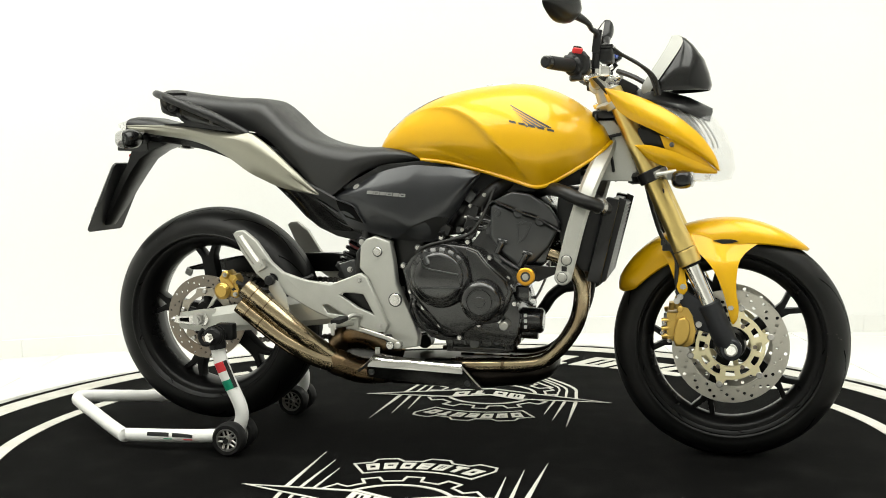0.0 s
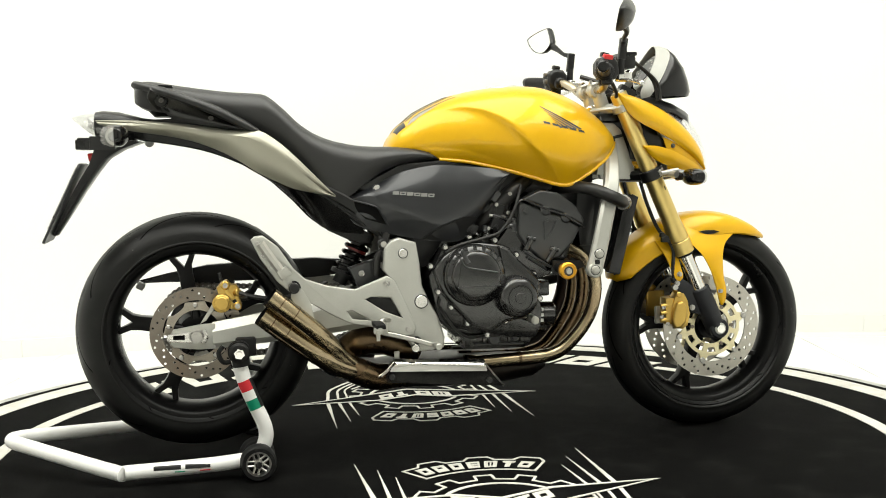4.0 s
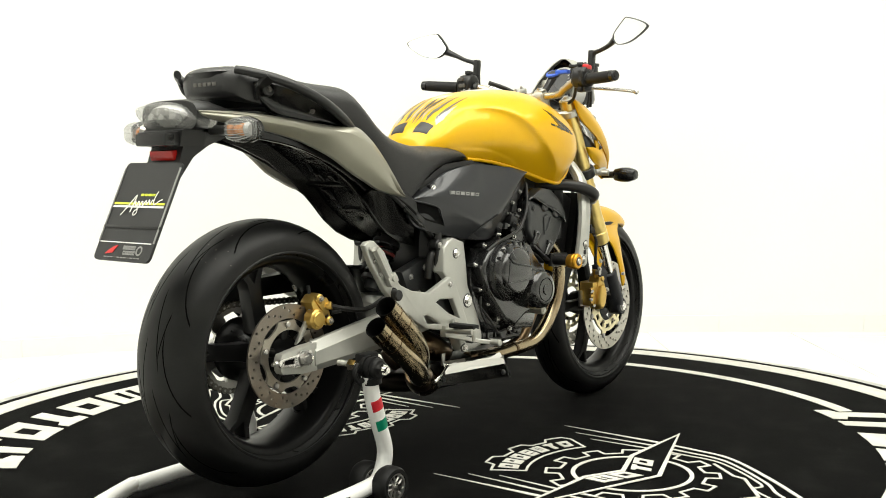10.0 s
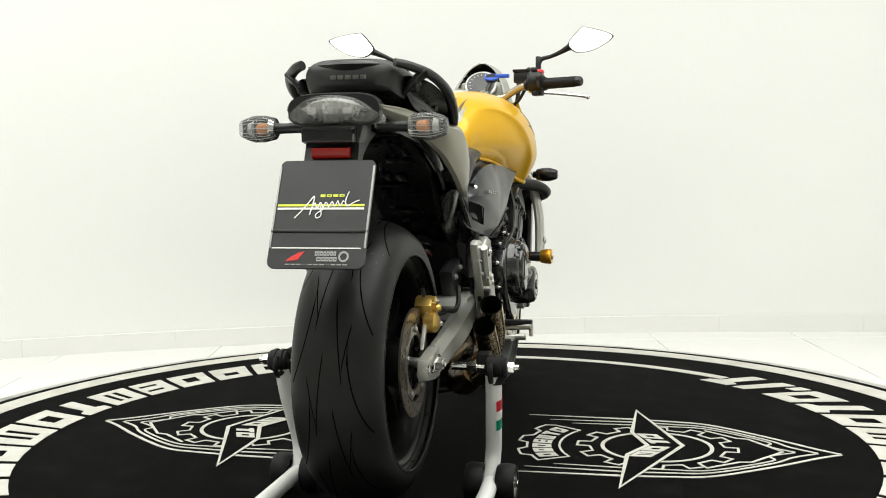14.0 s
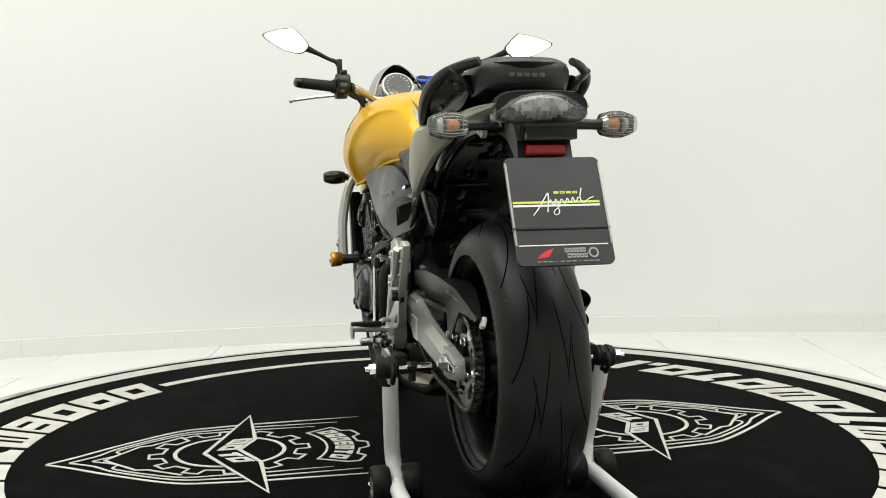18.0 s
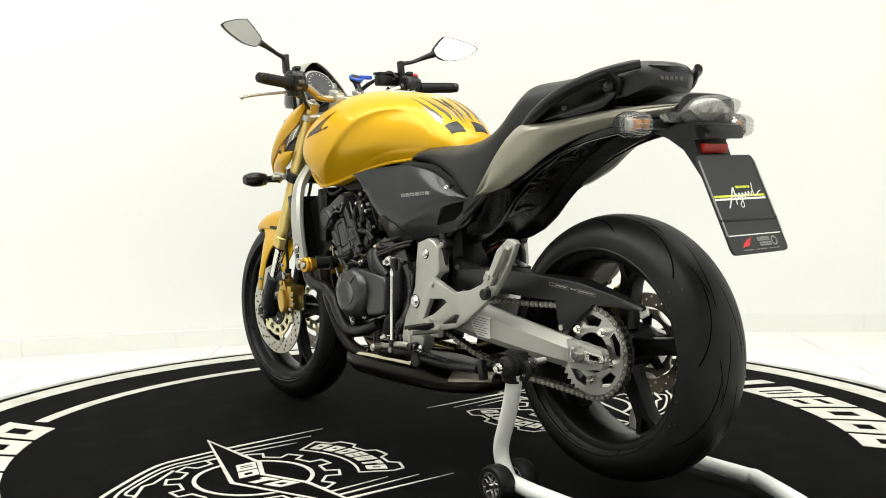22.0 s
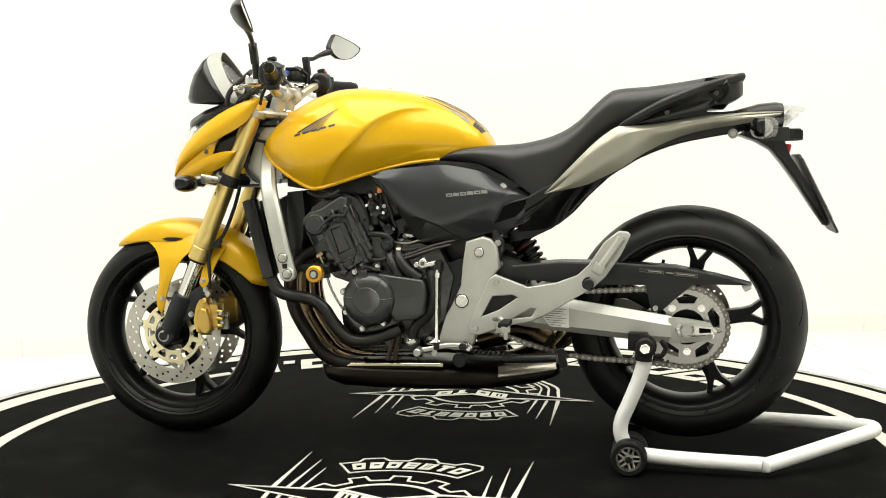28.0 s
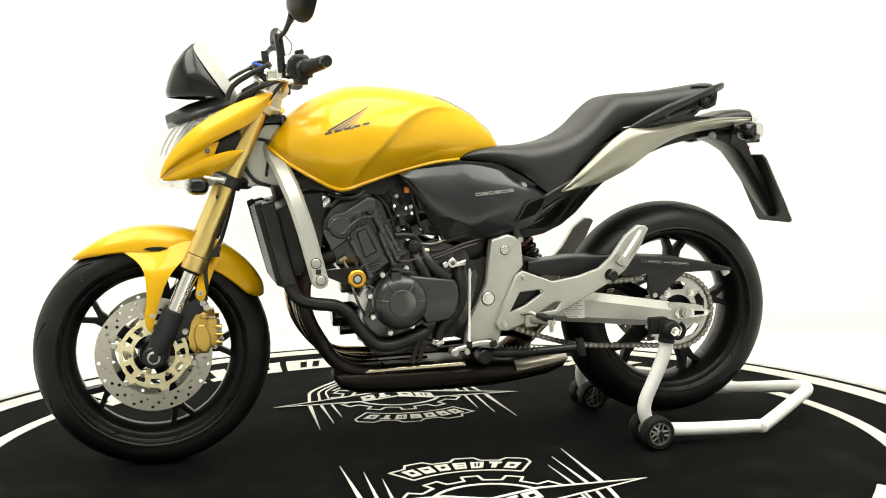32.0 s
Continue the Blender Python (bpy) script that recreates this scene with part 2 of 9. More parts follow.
    nt.links.new(mix.outputs["Result"], dusty.inputs["A"])
    nt.links.new(dusty.outputs["Result"], b.inputs["Base Color"])
    return m


TYRE_F = tyre_material("front_tyre_rubber", 0.298, 0.06)
TYRE_R = tyre_material("rear_tyre_rubber", 0.308, 0.093)


# ---- mesh tools ----
def smooth_path(pts, n=8, closed=False):
    """Catmull-Rom through the points, n steps a span."""
    p = [Vector(q) for q in pts]
    k = len(p)
    out = []
    spans = k if closed else k - 1
    for i in range(spans):
        a, b, c, d = (p[(i + j) % k] if closed else p[min(max(i + j, 0), k - 1)] for j in (-1, 0, 1, 2))
        for s in range(n):
            t = s / n
            out.append(0.5 * ((2 * b) + (c - a) * t + (2 * a - 5 * b + 4 * c - d) * t * t + (3 * b - a - 3 * c + d) * t ** 3))
    if not closed:
        out.append(p[-1])
    return out


def table(rows, x):
    """Smooth look-up in rows of (x, value, ...), by the first column."""
    xs = [r[0] for r in rows]
    i = min(max(sum(1 for v in xs if v <= x) - 1, 0), len(xs) - 2)
    t = min(max((x - xs[i]) / (xs[i + 1] - xs[i]), 0), 1)
    res = []
    for c in range(1, len(rows[0])):
        y = [r[c] for r in rows]
        a, b, cc, d = y[max(i - 1, 0)], y[i], y[i + 1], y[min(i + 2, len(y) - 1)]
        res.append(0.5 * ((2 * b) + (cc - a) * t + (2 * a - 5 * b + 4 * cc - d) * t * t + (3 * b - a - 3 * cc + d) * t ** 3))
    return res


def rings_to_mesh(bm, rings, closed_ring=True, caps=True, closed_path=False):
    vs = [[bm.verts.new(p) for p in r] for r in rings]
    n = len(vs[0])
    last = len(vs) if closed_path else len(vs) - 1
    for i in range(last):
        a, b = vs[i], vs[(i + 1) % len(vs)]
        for j in range(n if closed_ring else n - 1):
            bm.faces.new((a[j], a[(j + 1) % n], b[(j + 1) % n], b[j]))
    if caps and closed_ring and not closed_path:
        bm.faces.new(list(reversed(vs[0])))
        bm.faces.new(vs[-1])
    return bm


def sweep(bm, pts, r, n=12, steps=6, flat=1.0, up=None, closed=False, ends=None):
    """A round or flattened tube along a smooth path; r may be a list, one for each point."""
    path = smooth_path(pts, steps, closed) if steps > 1 else [Vector(p) for p in pts]
    rad = [r] * len(path)
    if isinstance(r, (list, tuple)):
        rad = []
        for i in range(len(path)):
            u = i / max(steps, 1)
            k = min(int(u), len(r) - 2)
            rad.append(r[k] + (r[k + 1] - r[k]) * (u - k))
    rings = []
    side = None
    for i, p in enumerate(path):
        nxt = path[(i + 1) % len(path)] if closed else path[min(i + 1, len(path) - 1)]
        prv = path[i - 1] if (closed or i) else path[0]
        d = (nxt - prv).normalized()
        if up is not None:
            side = d.cross(Vector(up)).normalized()
        elif side is None:
            side = d.orthogonal().normalized()
        else:
            side = (side - d * side.dot(d)).normalized()
        top = side.cross(d).normalized()
        rings.append([p + (side * math.cos(2 * math.pi * j / n) + top * math.sin(2 * math.pi * j / n) * flat) * rad[i] for j in range(n)])
    return rings_to_mesh(bm, rings, True, True, closed)


def bar(bm, pts, w, h, up=(0, 1, 0), steps=6, corner=0.25):
    """A rectangular bar with chamfered edges along a smooth path: w across, h along up."""
    path = smooth_path(pts, steps) if steps > 1 else [Vector(p) for p in pts]
    rings = []
    c = min(w, h) * corner
    prof = [(w / 2 - c, h / 2), (w / 2, h / 2 - c), (w / 2, -h / 2 + c), (w / 2 - c, -h / 2),
            (-w / 2 + c, -h / 2), (-w / 2, -h / 2 + c), (-w / 2, h / 2 - c), (-w / 2 + c, h / 2)]
    for i, p in enumerate(path):
        d = (path[min(i + 1, len(path) - 1)] - path[max(i - 1, 0)]).normalized()
        s = d.cross(Vector(up)).normalized()
        t = s.cross(d).normalized()
        rings.append([p + s * a + t * b for a, b in prof])
    return rings_to_mesh(bm, rings)


def rod(bm, a, b, r, r2=None, n=16, bevel=0.0):
    """A cylinder or cone from a to b, with softened rims."""
    a, b = Vector(a), Vector(b)
    r2 = r if r2 is None else r2
    d = (b - a).normalized()
    s = d.orthogonal().normalized()
    t = d.cross(s)
    stops = [(a, r), (b, r2)]
    if bevel:
        stops = [(a, r - bevel), (a + d * bevel, r), (b - d * bevel, r2), (b, r2 - bevel)]
    rings = [[p + (s * math.cos(2 * math.pi * j / n) + t * math.sin(2 * math.pi * j / n)) * q for j in range(n)] for p, q in stops]
    return rings_to_mesh(bm, rings)


def lathe(bm, prof, n=64, center=(0, 0, 0), closed=True):
    """Turns a profile of (radius, y) about the y axis."""
    c = Vector(center)
    rings = []
    for i in range(n):
        a = 2 * math.pi * i / n
        rings.append([c + Vector((r * math.cos(a), y, r * math.sin(a))) for r, y in prof])
    return rings_to_mesh(bm, rings, closed, False, True)


def block(bm, c, s, bevel=0.004, turn=None, seg=2):
    """A box with rounded edges."""
    res = bmesh.ops.create_cube(bm, size=1.0)
    m = Matrix.Translation(c) @ (turn.to_matrix().to_4x4() if turn else Matrix.Identity(4)) @ Matrix.Diagonal((*s, 1))
    bmesh.ops.transform(bm, matrix=m, verts=res["verts"])
    if bevel:
        es = {e for v in res["verts"] for e in v.link_edges}
        bmesh.ops.bevel(bm, geom=list(es), offset=min(bevel, min(s) * 0.45), segments=seg, affect="EDGES", profile=0.6)
    return bm


def slab(bm, outline, y0, y1, holes=(), bevel=0.0, axis="y", seg=2):
    """A plate: an outline in x, z (or the plane across axis) with holes, y0 to y1 thick."""
    def place(u, v, w):
        return {"y": (u, w, v), "x": (w, u, v), "z": (u, v, w)}[axis]
    edges = []
    tmp = bmesh.new()
    for loop in (outline, *holes):
        vs = [tmp.verts.new(place(u, v, y0)) for u, v in loop]
        edges += [tmp.edges.new((vs[i], vs[(i + 1) % len(vs)])) for i in range(len(vs))]
    bmesh.ops.triangle_fill(tmp, use_beauty=True, use_dissolve=True, edges=edges)
    ext = bmesh.ops.extrude_face_region(tmp, geom=tmp.faces[:])
    step = Vector(place(0, 0, y1)) - Vector(place(0, 0, y0))
    bmesh.ops.translate(tmp, vec=step, verts=[e for e in ext["geom"] if isinstance(e, bmesh.types.BMVert)])
    bmesh.ops.recalc_face_normals(tmp, faces=tmp.faces)
    if bevel:
        sharp = [e for e in tmp.edges if len(e.link_faces) == 2 and e.calc_face_angle(0) > 1.2
                 and abs((e.verts[0].co - e.verts[1].co).dot(step.normalized())) < 1e-5]
        bmesh.ops.bevel(tmp, geom=sharp, offset=bevel, segments=seg, affect="EDGES", profile=0.6, clamp_overlap=True)
    me = bpy.data.meshes.new("tmp")
    tmp.to_mesh(me)
    tmp.free()
    bm.from_mesh(me)
    bpy.data.meshes.remove(me)
    return bm


def shell(bm, upper, lower, bulge=0.0, thick=0.006, rows=8, steps=6, out=(0, 1, 0), crease=None):
    """A curved panel between an upper and a lower edge curve, bulging outwards, with thickness."""
    u, l = smooth_path(upper, steps), smooth_path(lower, steps)
    k = max(len(u), len(l))

    def at(c, f):
        g = f * (len(c) - 1)
        i = min(int(g), len(c) - 2)
        return c[i].lerp(c[i + 1], g - i)
    o = Vector(out)
    outer, inner = [], []
    for i in range(k):
        f = i / (k - 1)
        a, b = at(u, f), at(l, f)
        row = []
        for j in range(rows + 1):
            v = j / rows
            row.append(a.lerp(b, v) + o * (bulge * math.sin(math.pi * v) * (math.sin(math.pi * min(max(f, 0.06), 0.94)) ** 0.5)))
        if crease:
            row = [p + o * crease(p) for p in row]
        outer.append(row)
        inner.append([p - o * thick for p in row])
    rings = [r + list(reversed(s)) for r, s in zip(outer, inner)]
    return rings_to_mesh(bm, rings)


def bolt_head(bm, p, d, r=0.006, h=0.005):
    """A round-headed socket bolt at p, along d."""
    d = Vector(d).normalized()
    p = Vector(p)
    r *= 0.88
    rod(bm, p, p + d * h * 0.35, r * 1.25, r * 1.2, 14)
    rod(bm, p, p + d * h, r, r * 0.84, 12)
    rod(bm, p + d * h * 0.9, p + d * (h * 1.2), r * 0.45, r * 0.45, 6)
    return bm


def finish(bm, name, mat, smooth=38):
    bmesh.ops.recalc_face_normals(bm, faces=bm.faces)
    me = bpy.data.meshes.new(name)
    bm.to_mesh(me)
    bm.free()
    me.materials.append(mat)
    me.polygons.foreach_set("use_smooth", [True] * len(me.polygons))
    me.set_sharp_from_angle(angle=radians(smooth))
    return me


def part(name, bm, mat, parent, label="", at=None, smooth=38):
    ob = new(name, finish(bm, name, mat, smooth) if isinstance(bm, bmesh.types.BMesh) else bm)
    ob.parent = parent
    if at is not None:
        ob.matrix_basis = at
    return tagged(ob, label)


def thing(name, label, category, group="", kind=""):
    ob = new(name)
    ob.empty_display_size = 0.2
    return tagged(ob, label, category, group, kind)


def B():
    return bmesh.new()


# ---- the room ----
def wall_y(x):
    return 1.90 - 0.06 * (x - 0.9) ** 2


def room():
    xs = [-3.4 + 0.2 * i for i in range(35)]
    bm = B()
    rings = []
    for x in xs:
        y = wall_y(x)
        rings.append([(x, y, FLOOR_Z), (x, y, CEIL_Z), (x, y + 0.15, CEIL_Z), (x, y + 0.15, FLOOR_Z)])
    rings_to_mesh(bm, rings)
    tagged(new("wall_north", finish(bm, "wall_north", WALL, 60)), "plain white painted studio wall, gently curved", "wall", kind="structure")
    # Unseen walls, greyed to hold down fill light and reflections.
    for name, x0, x1, y0, y1 in (("wall_west", -3.55, -3.4, -5.6, wall_y(-3.4) + 0.15), ("wall_east", 3.4, 3.55, -5.6, wall_y(3.4) + 0.15),
                                 ("wall_south", -3.55, 3.55, -5.75, -5.6)):
        bm = B()
        block(bm, ((x0 + x1) / 2, (y0 + y1) / 2, (FLOOR_Z + CEIL_Z) / 2), (x1 - x0, y1 - y0, CEIL_Z - FLOOR_Z), 0)
        tagged(new(name, finish(bm, name, PALE_WALL)), "unseen plain wall, pale grey to temper fill light and reflections", "wall", kind="structure")
    bm = B()
    block(bm, (0, -1.75, CEIL_Z + 0.08), (7.2, 8.0, 0.16), 0)
    tagged(new("ceiling", finish(bm, "ceiling", CEILING)), "plain white ceiling", "ceiling", kind="structure")
    bm = B()
    block(bm, (0, -1.75, FLOOR_Z - 0.05), (7.2, 8.0, 0.094), 0)
    floor = tagged(new("floor", finish(bm, "floor", GROUT)), "white glossy tiled studio floor", "floor", kind="structure")
    # softbox housings under the ceiling
    for x, y, sx, sy, _ in LAMPS:
        box = thing("ceiling_light", "white rectangular ceiling softbox lamp", "ceiling light", "ceiling softboxes")
        bm = B()
        t = 0.03
        for cx, cy, wx, wy in ((0, sy / 2 + t / 2, sx + 2 * t, t), (0, -sy / 2 - t / 2, sx + 2 * t, t), (sx / 2 + t / 2, 0, t, sy), (-sx / 2 - t / 2, 0, t, sy)):
            block(bm, (cx, cy, CEIL_Z - 0.05), (wx, wy, 0.10), 0.003)
        part("frame", bm, CEILING, box)
        bm = B()
        block(bm, (0, 0, CEIL_Z - 0.03), (sx, sy, 0.01), 0)
        part("diffuser", bm, GLOW, box, "glowing white diffuser")
        box.location = (x, y, 0)
    return floor


FLOOR = room()


def skirting():
    """Tiled skirting along the curved wall, piece by piece."""
    joints = [-3.30, -2.69, -2.08, -1.75, -1.15, -0.55, 0.05, 0.65, 1.26, 1.90, 2.52, 3.15]
    base = thing("baseboard", "white tiled baseboard along the studio wall", "baseboard", kind="structure")
    for a, b in zip(joints, joints[1:]):
        bm = B()
        rings = []
        for i in range(5):
            x = a + 0.0006 + (b - a - 0.0012) * i / 4
            y = wall_y(x)
            rings.append([(x, y - 0.005, FLOOR_Z), (x, y - 0.005, FLOOR_Z + 0.075), (x, y - 0.003, FLOOR_Z + 0.077), (x, y - 0.0005, FLOOR_Z + 0.077), (x, y - 0.0005, FLOOR_Z)])
        rings_to_mesh(bm, rings)
        part("skirting_tile", bm, SKIRT, base)


skirting()


# ---- turntable ----
TX = 0.022


def stroke(bm, pts, w, z, closed=False, steps=1, taper=None, h=0.0015):
    """A flat ribbon of width w on the carpet; taper: width at the end."""
    path = smooth_path([(x, y, 0) for x, y in pts], steps, closed) if steps > 1 else [Vector((x, y, 0)) for x, y in pts]
    k = len(path)
    lo, hi = [], []
    rings = []
    for i, p in enumerate(path):
        a = path[i - 1] if (closed or i) else path[0]
        b = path[(i + 1) % k] if closed else path[min(i + 1, k - 1)]
        d1, d2 = (p - a), (b - p)
        d1 = d1.normalized() if d1.length > 1e-6 else d2.normalized()
        d2 = d2.normalized() if d2.length > 1e-6 else d1
        t = (d1 + d2)
        t = t.normalized() if t.length > 1e-3 else d1
        nrm = Vector((-t.y, t.x, 0))
        s = 1 / max(abs(nrm.dot(Vector((-d1.y, d1.x, 0)))), 0.45)
        ww = w if taper is None else w + (taper - w) * i / (k - 1)
        o = nrm * ww / 2 * s
        rings.append([p - o + Vector((0, 0, z)), p + o + Vector((0, 0, z)), p + o + Vector((0, 0, z + h)), p - o + Vector((0, 0, z + h))])
    return rings_to_mesh(bm, rings, True, not closed, closed)


def annulus(bm, r0, r1, z0, z1, a0=0.0, a1=360.0, n=160, cx=0.0):
    full = abs(a1 - a0) > 359.9
    k = n if full else max(int(n * abs(a1 - a0) / 360), 6)
    rings = []
    for i in range(k if full else k + 1):
        a = radians(a0 + (a1 - a0) * i / k)
        c, s = math.cos(a), math.sin(a)
        rings.append([(cx + r * c, r * s, z) for r, z in ((r0, z0), (r1, z0), (r1, z1), (r0, z1))])
    return rings_to_mesh(bm, rings, True, not full, full)


def turntable():
    t = thing("turntable", "round black carpeted turntable printed with white rings and emblems", "turntable")
    bm = B()
    prof = [(0.0005, -0.018), (1.565, -0.018), (1.572, -0.012), (1.572, -0.003), (1.566, 0.0), (0.0005, 0.0)]
    rings = []
    for i in range(180):
        a = 2 * math.pi * i / 180
        rings.append([(TX + r * math.cos(a), r * math.sin(a), z) for r, z in prof])
    rings_to_mesh(bm, rings, True, False, True)
    part("carpet", bm, CARPET, t, "black carpet disc")
    bm = B()
    annulus(bm, 1.5735, 1.622, -0.019, -0.006, n=180, cx=TX)
    part("platform_rim", bm, RIMEDGE, t, "scuffed grey metal rim")
    bm = B()
    annulus(bm, 1.447, 1.530, 0.0005, 0.002, n=180, cx=TX)
    part("outer_ring", bm, PRINT, t, "wide cream ring")
    for a0, a1 in ((-39.8, 39.8), (140.2, 219.8)):
        bm = B()
        annulus(bm, 1.213, 1.256, 0.0005, 0.002, a0, a1, n=200, cx=TX)
        part("arc_line", bm, PRINT, t, "cream arc line")
    # the ring of slanted blocks
    r_in, r_out = 1.15, 1.33
    block_outline = [(0, 0), (1, 0), (1, 1), (0, 1)]

    def window(x0, y0, x1, y1):
        return [(x0, y0), (x1, y0), (x1, y1), (x0, y1)]
    shapes = {
        "frame": (block_outline, [window(0.30, 0.30, 0.70, 0.70)]),
        "low_frame": (block_outline, [window(0.30, 0.45, 0.72, 0.72)]),
        "slots": (block_outline, [window(0.30, 0.24, 0.86, 0.38), window(0.30, 0.62, 0.86, 0.76)]),
        "split": (block_outline, [window(0.30, 0.18, 0.44, 0.82), window(0.56, 0.18, 0.70, 0.82)]),
        "stem": ([(0.30, 0), (0.72, 0), (0.72, 0.70), (0.96, 0.78), (0.96, 1), (0.04, 1), (0.04, 0.78), (0.30, 0.70)], []),
        "dot": ([(0, 0), (1, 0), (1, 0.3), (0, 0.3)], []),
        "post": (block_outline, []),
    }
    # kind, width in degrees
    row = [("frame", 6.6), ("low_frame", 6.6), ("frame", 6.6), ("slots", 6.0), ("split", 7.0), ("stem", 6.2), ("frame", 6.8), ("split", 8.6), ("frame", 6.8), ("stem", 6.2),
           ("frame", 6.8), ("dot", 2.0), ("post", 2.6), ("stem", 6.2)]
    gap = 1.1
    total = sum(w for _, w in row) + gap * (len(row) - 1)
    for base in (91.5, 271.5):
        a = base - total / 2
        for kind, w in row:
            outline, holes = shapes[kind]

            def put(u, v):
                # v = 0 at the outer radius; the blocks lean with the ring
                r = r_out - (r_out - r_in) * v
                ang = radians(a + w * u + 2.6 * (v - 0.5))
                return (TX + r * math.cos(ang), r * math.sin(ang))

            def dense(loop):
                res = []
                for i, (u, v) in enumerate(loop):
                    u2, v2 = loop[(i + 1) % len(loop)]
                    res += [put(u + (u2 - u) * k / 2, v + (v2 - v) * k / 2) for k in range(2)]
                return res
            bm = B()
            slab(bm, dense(outline), 0.0005, 0.002, [dense(h) for h in holes], axis="z")
            part("printed_block", bm, PRINT, t, "cream slanted block")
            a += w + gap
    # one emblem on each side
    for k in (0, 1):
        turn = Matrix.Translation((TX, 0, 0)) @ Matrix.Rotation(math.pi * k, 4, "Z")

        def emblem(name, make, label=""):
            bm2 = B()
            make(bm2)
            bmesh.ops.transform(bm2, matrix=turn, verts=bm2.verts)
            part(name, bm2, PRINT, t, label)
        z = 0.0005
        cx, cy = -0.004, -0.588
        star = [(0.395, -0.513), (0.128, -0.514), (-0.004, -0.563), (-0.106, -0.515), (-0.392, -0.515), (0.010, -0.656)]
        emblem("emblem_star", lambda m: stroke(m, star, 0.012, z + 0.0022, True), "cream outlined star")
        bm2 = B()
        slab(bm2, star, z, z + 0.0021, axis="z")
        bmesh.ops.transform(bm2, matrix=turn, verts=bm2.verts)
        part("star_field", bm2, CARPET, t, "black field inside the star")
        emblem("emblem_circle", lambda m: annulus_at(m, cx, cy, 0.140, 0.151, z), "cream circle")

        def gear(m):
            pts = []
            for i in range(12):
                a0 = 2 * math.pi * i / 12
                for da, r in ((-0.13, 0.180), (-0.10, 0.214), (0.10, 0.214), (0.13, 0.180)):
                    pts.append((cx + r * math.cos(a0 + da), cy + r * math.sin(a0 + da)))
            stroke(m, pts, 0.007, z, True)
        emblem("emblem_gear", gear, "cream gear outline")

        def banner(m):
            pts = []
            for i in range(9):
                a0 = radians(58 + 64 * i / 8)
                pts.append((cx + 0.262 * math.cos(a0), cy + 0.262 * math.sin(a0)))
            for i in range(25):
                a0 = radians(122 - 64 * i / 24)
                r = 0.375 if (i // 4) % 2 else 0.35
                pts.append((cx + r * math.cos(a0), cy + r * math.sin(a0)))
            stroke(m, pts, 0.0065, z, True)
        emblem("emblem_banner", banner, "cream toothed banner outline")
        for i, kind in enumerate(("frame", "low_frame", "frame", "slots", "split", "stem", "frame")):
            mid = 115.0 - 50.0 * i / 6

            def bit(m, mid=mid, kind=kind):
                outline, holes = shapes[kind]

                def put(u, v):
                    a0 = radians(mid + 3.1 - 6.2 * u - 1.2 * (v - 0.5))
                    r = 0.284 + 0.052 * v
                    return (cx + r * math.cos(a0), cy + r * math.sin(a0))
                slab(m, [put(u, v) for u, v in outline], z, z + 0.0015, [[put(u, v) for u, v in h] for h in holes], axis="z")
            emblem("printed_block", bit)
        for i, (kind, bx, by) in enumerate((("split", -0.092, -0.560), ("frame", -0.034, -0.586), ("stem", 0.040, -0.590), ("frame", 0.094, -0.566))):
            def word(m, bx=bx, by=by, i=i, kind=kind):
                lean = 0.45 if i < 2 else -0.45
                outline, holes = shapes[kind]

                def put(u, v):
                    x = (u - 0.5) * (0.054 if kind == "split" else 0.046)
                    return (bx + x, by + (v - 0.5) * 0.056 - lean * x)
                slab(m, [put(u, v) for u, v in outline], z + 0.0022, z + 0.0035, [[put(u, v) for u, v in h] for h in holes], axis="z")
            emblem("printed_block", word)
        for sgn in (1, -1):
            for i, (x0, y0, x1, x2, x3, tip, w) in enumerate(((0.300, -0.195, 0.292, 0.258, 0.150, -1.060, 0.013), (0.250, -0.265, 0.256, 0.228, 0.118, -1.002, 0.010), (0.215, -0.335, 0.222, 0.205, 0.095, -0.945, 0.008))):
                emblem("emblem_ray", lambda m: stroke(m, [(sgn * x0, y0), (sgn * x1, -0.505)], 0.0015, z, taper=w), "cream tapered ray")
                emblem("emblem_prow", lambda m: stroke(m, [(sgn * x1, -0.505), (sgn * (x1 + x2) / 2 + sgn * 0.006, -0.62), (sgn * x2, -0.73), (sgn * x3, -0.88), (sgn * 0.05, tip + 0.065), (sgn * 0.002, tip)],
                                                       w * 0.8, z + 0.0001 * i, steps=5), "cream curved prow line")
            emblem("emblem_chevron", lambda m: stroke(m, [(sgn * 0.19, -0.715), (sgn * 0.12, -0.80), (sgn * 0.115, -0.83), (sgn * 0.0, -0.915)], 0.008, z + 0.0003), "cream chevron")
    return t


def annulus_at(bm, cx, cy, r0, r1, z, n=48):
    rings = []
    for i in range(n):
        a = 2 * math.pi * i / n
        c, s = math.cos(a), math.sin(a)
        rings.append([(cx + r * c, cy + r * s, zz) for r, zz in ((r0, z), (r1, z), (r1, z + 0.0015), (r0, z + 0.0015))])
    return rings_to_mesh(bm, rings, True, False, True)


TURNTABLE = turntable()


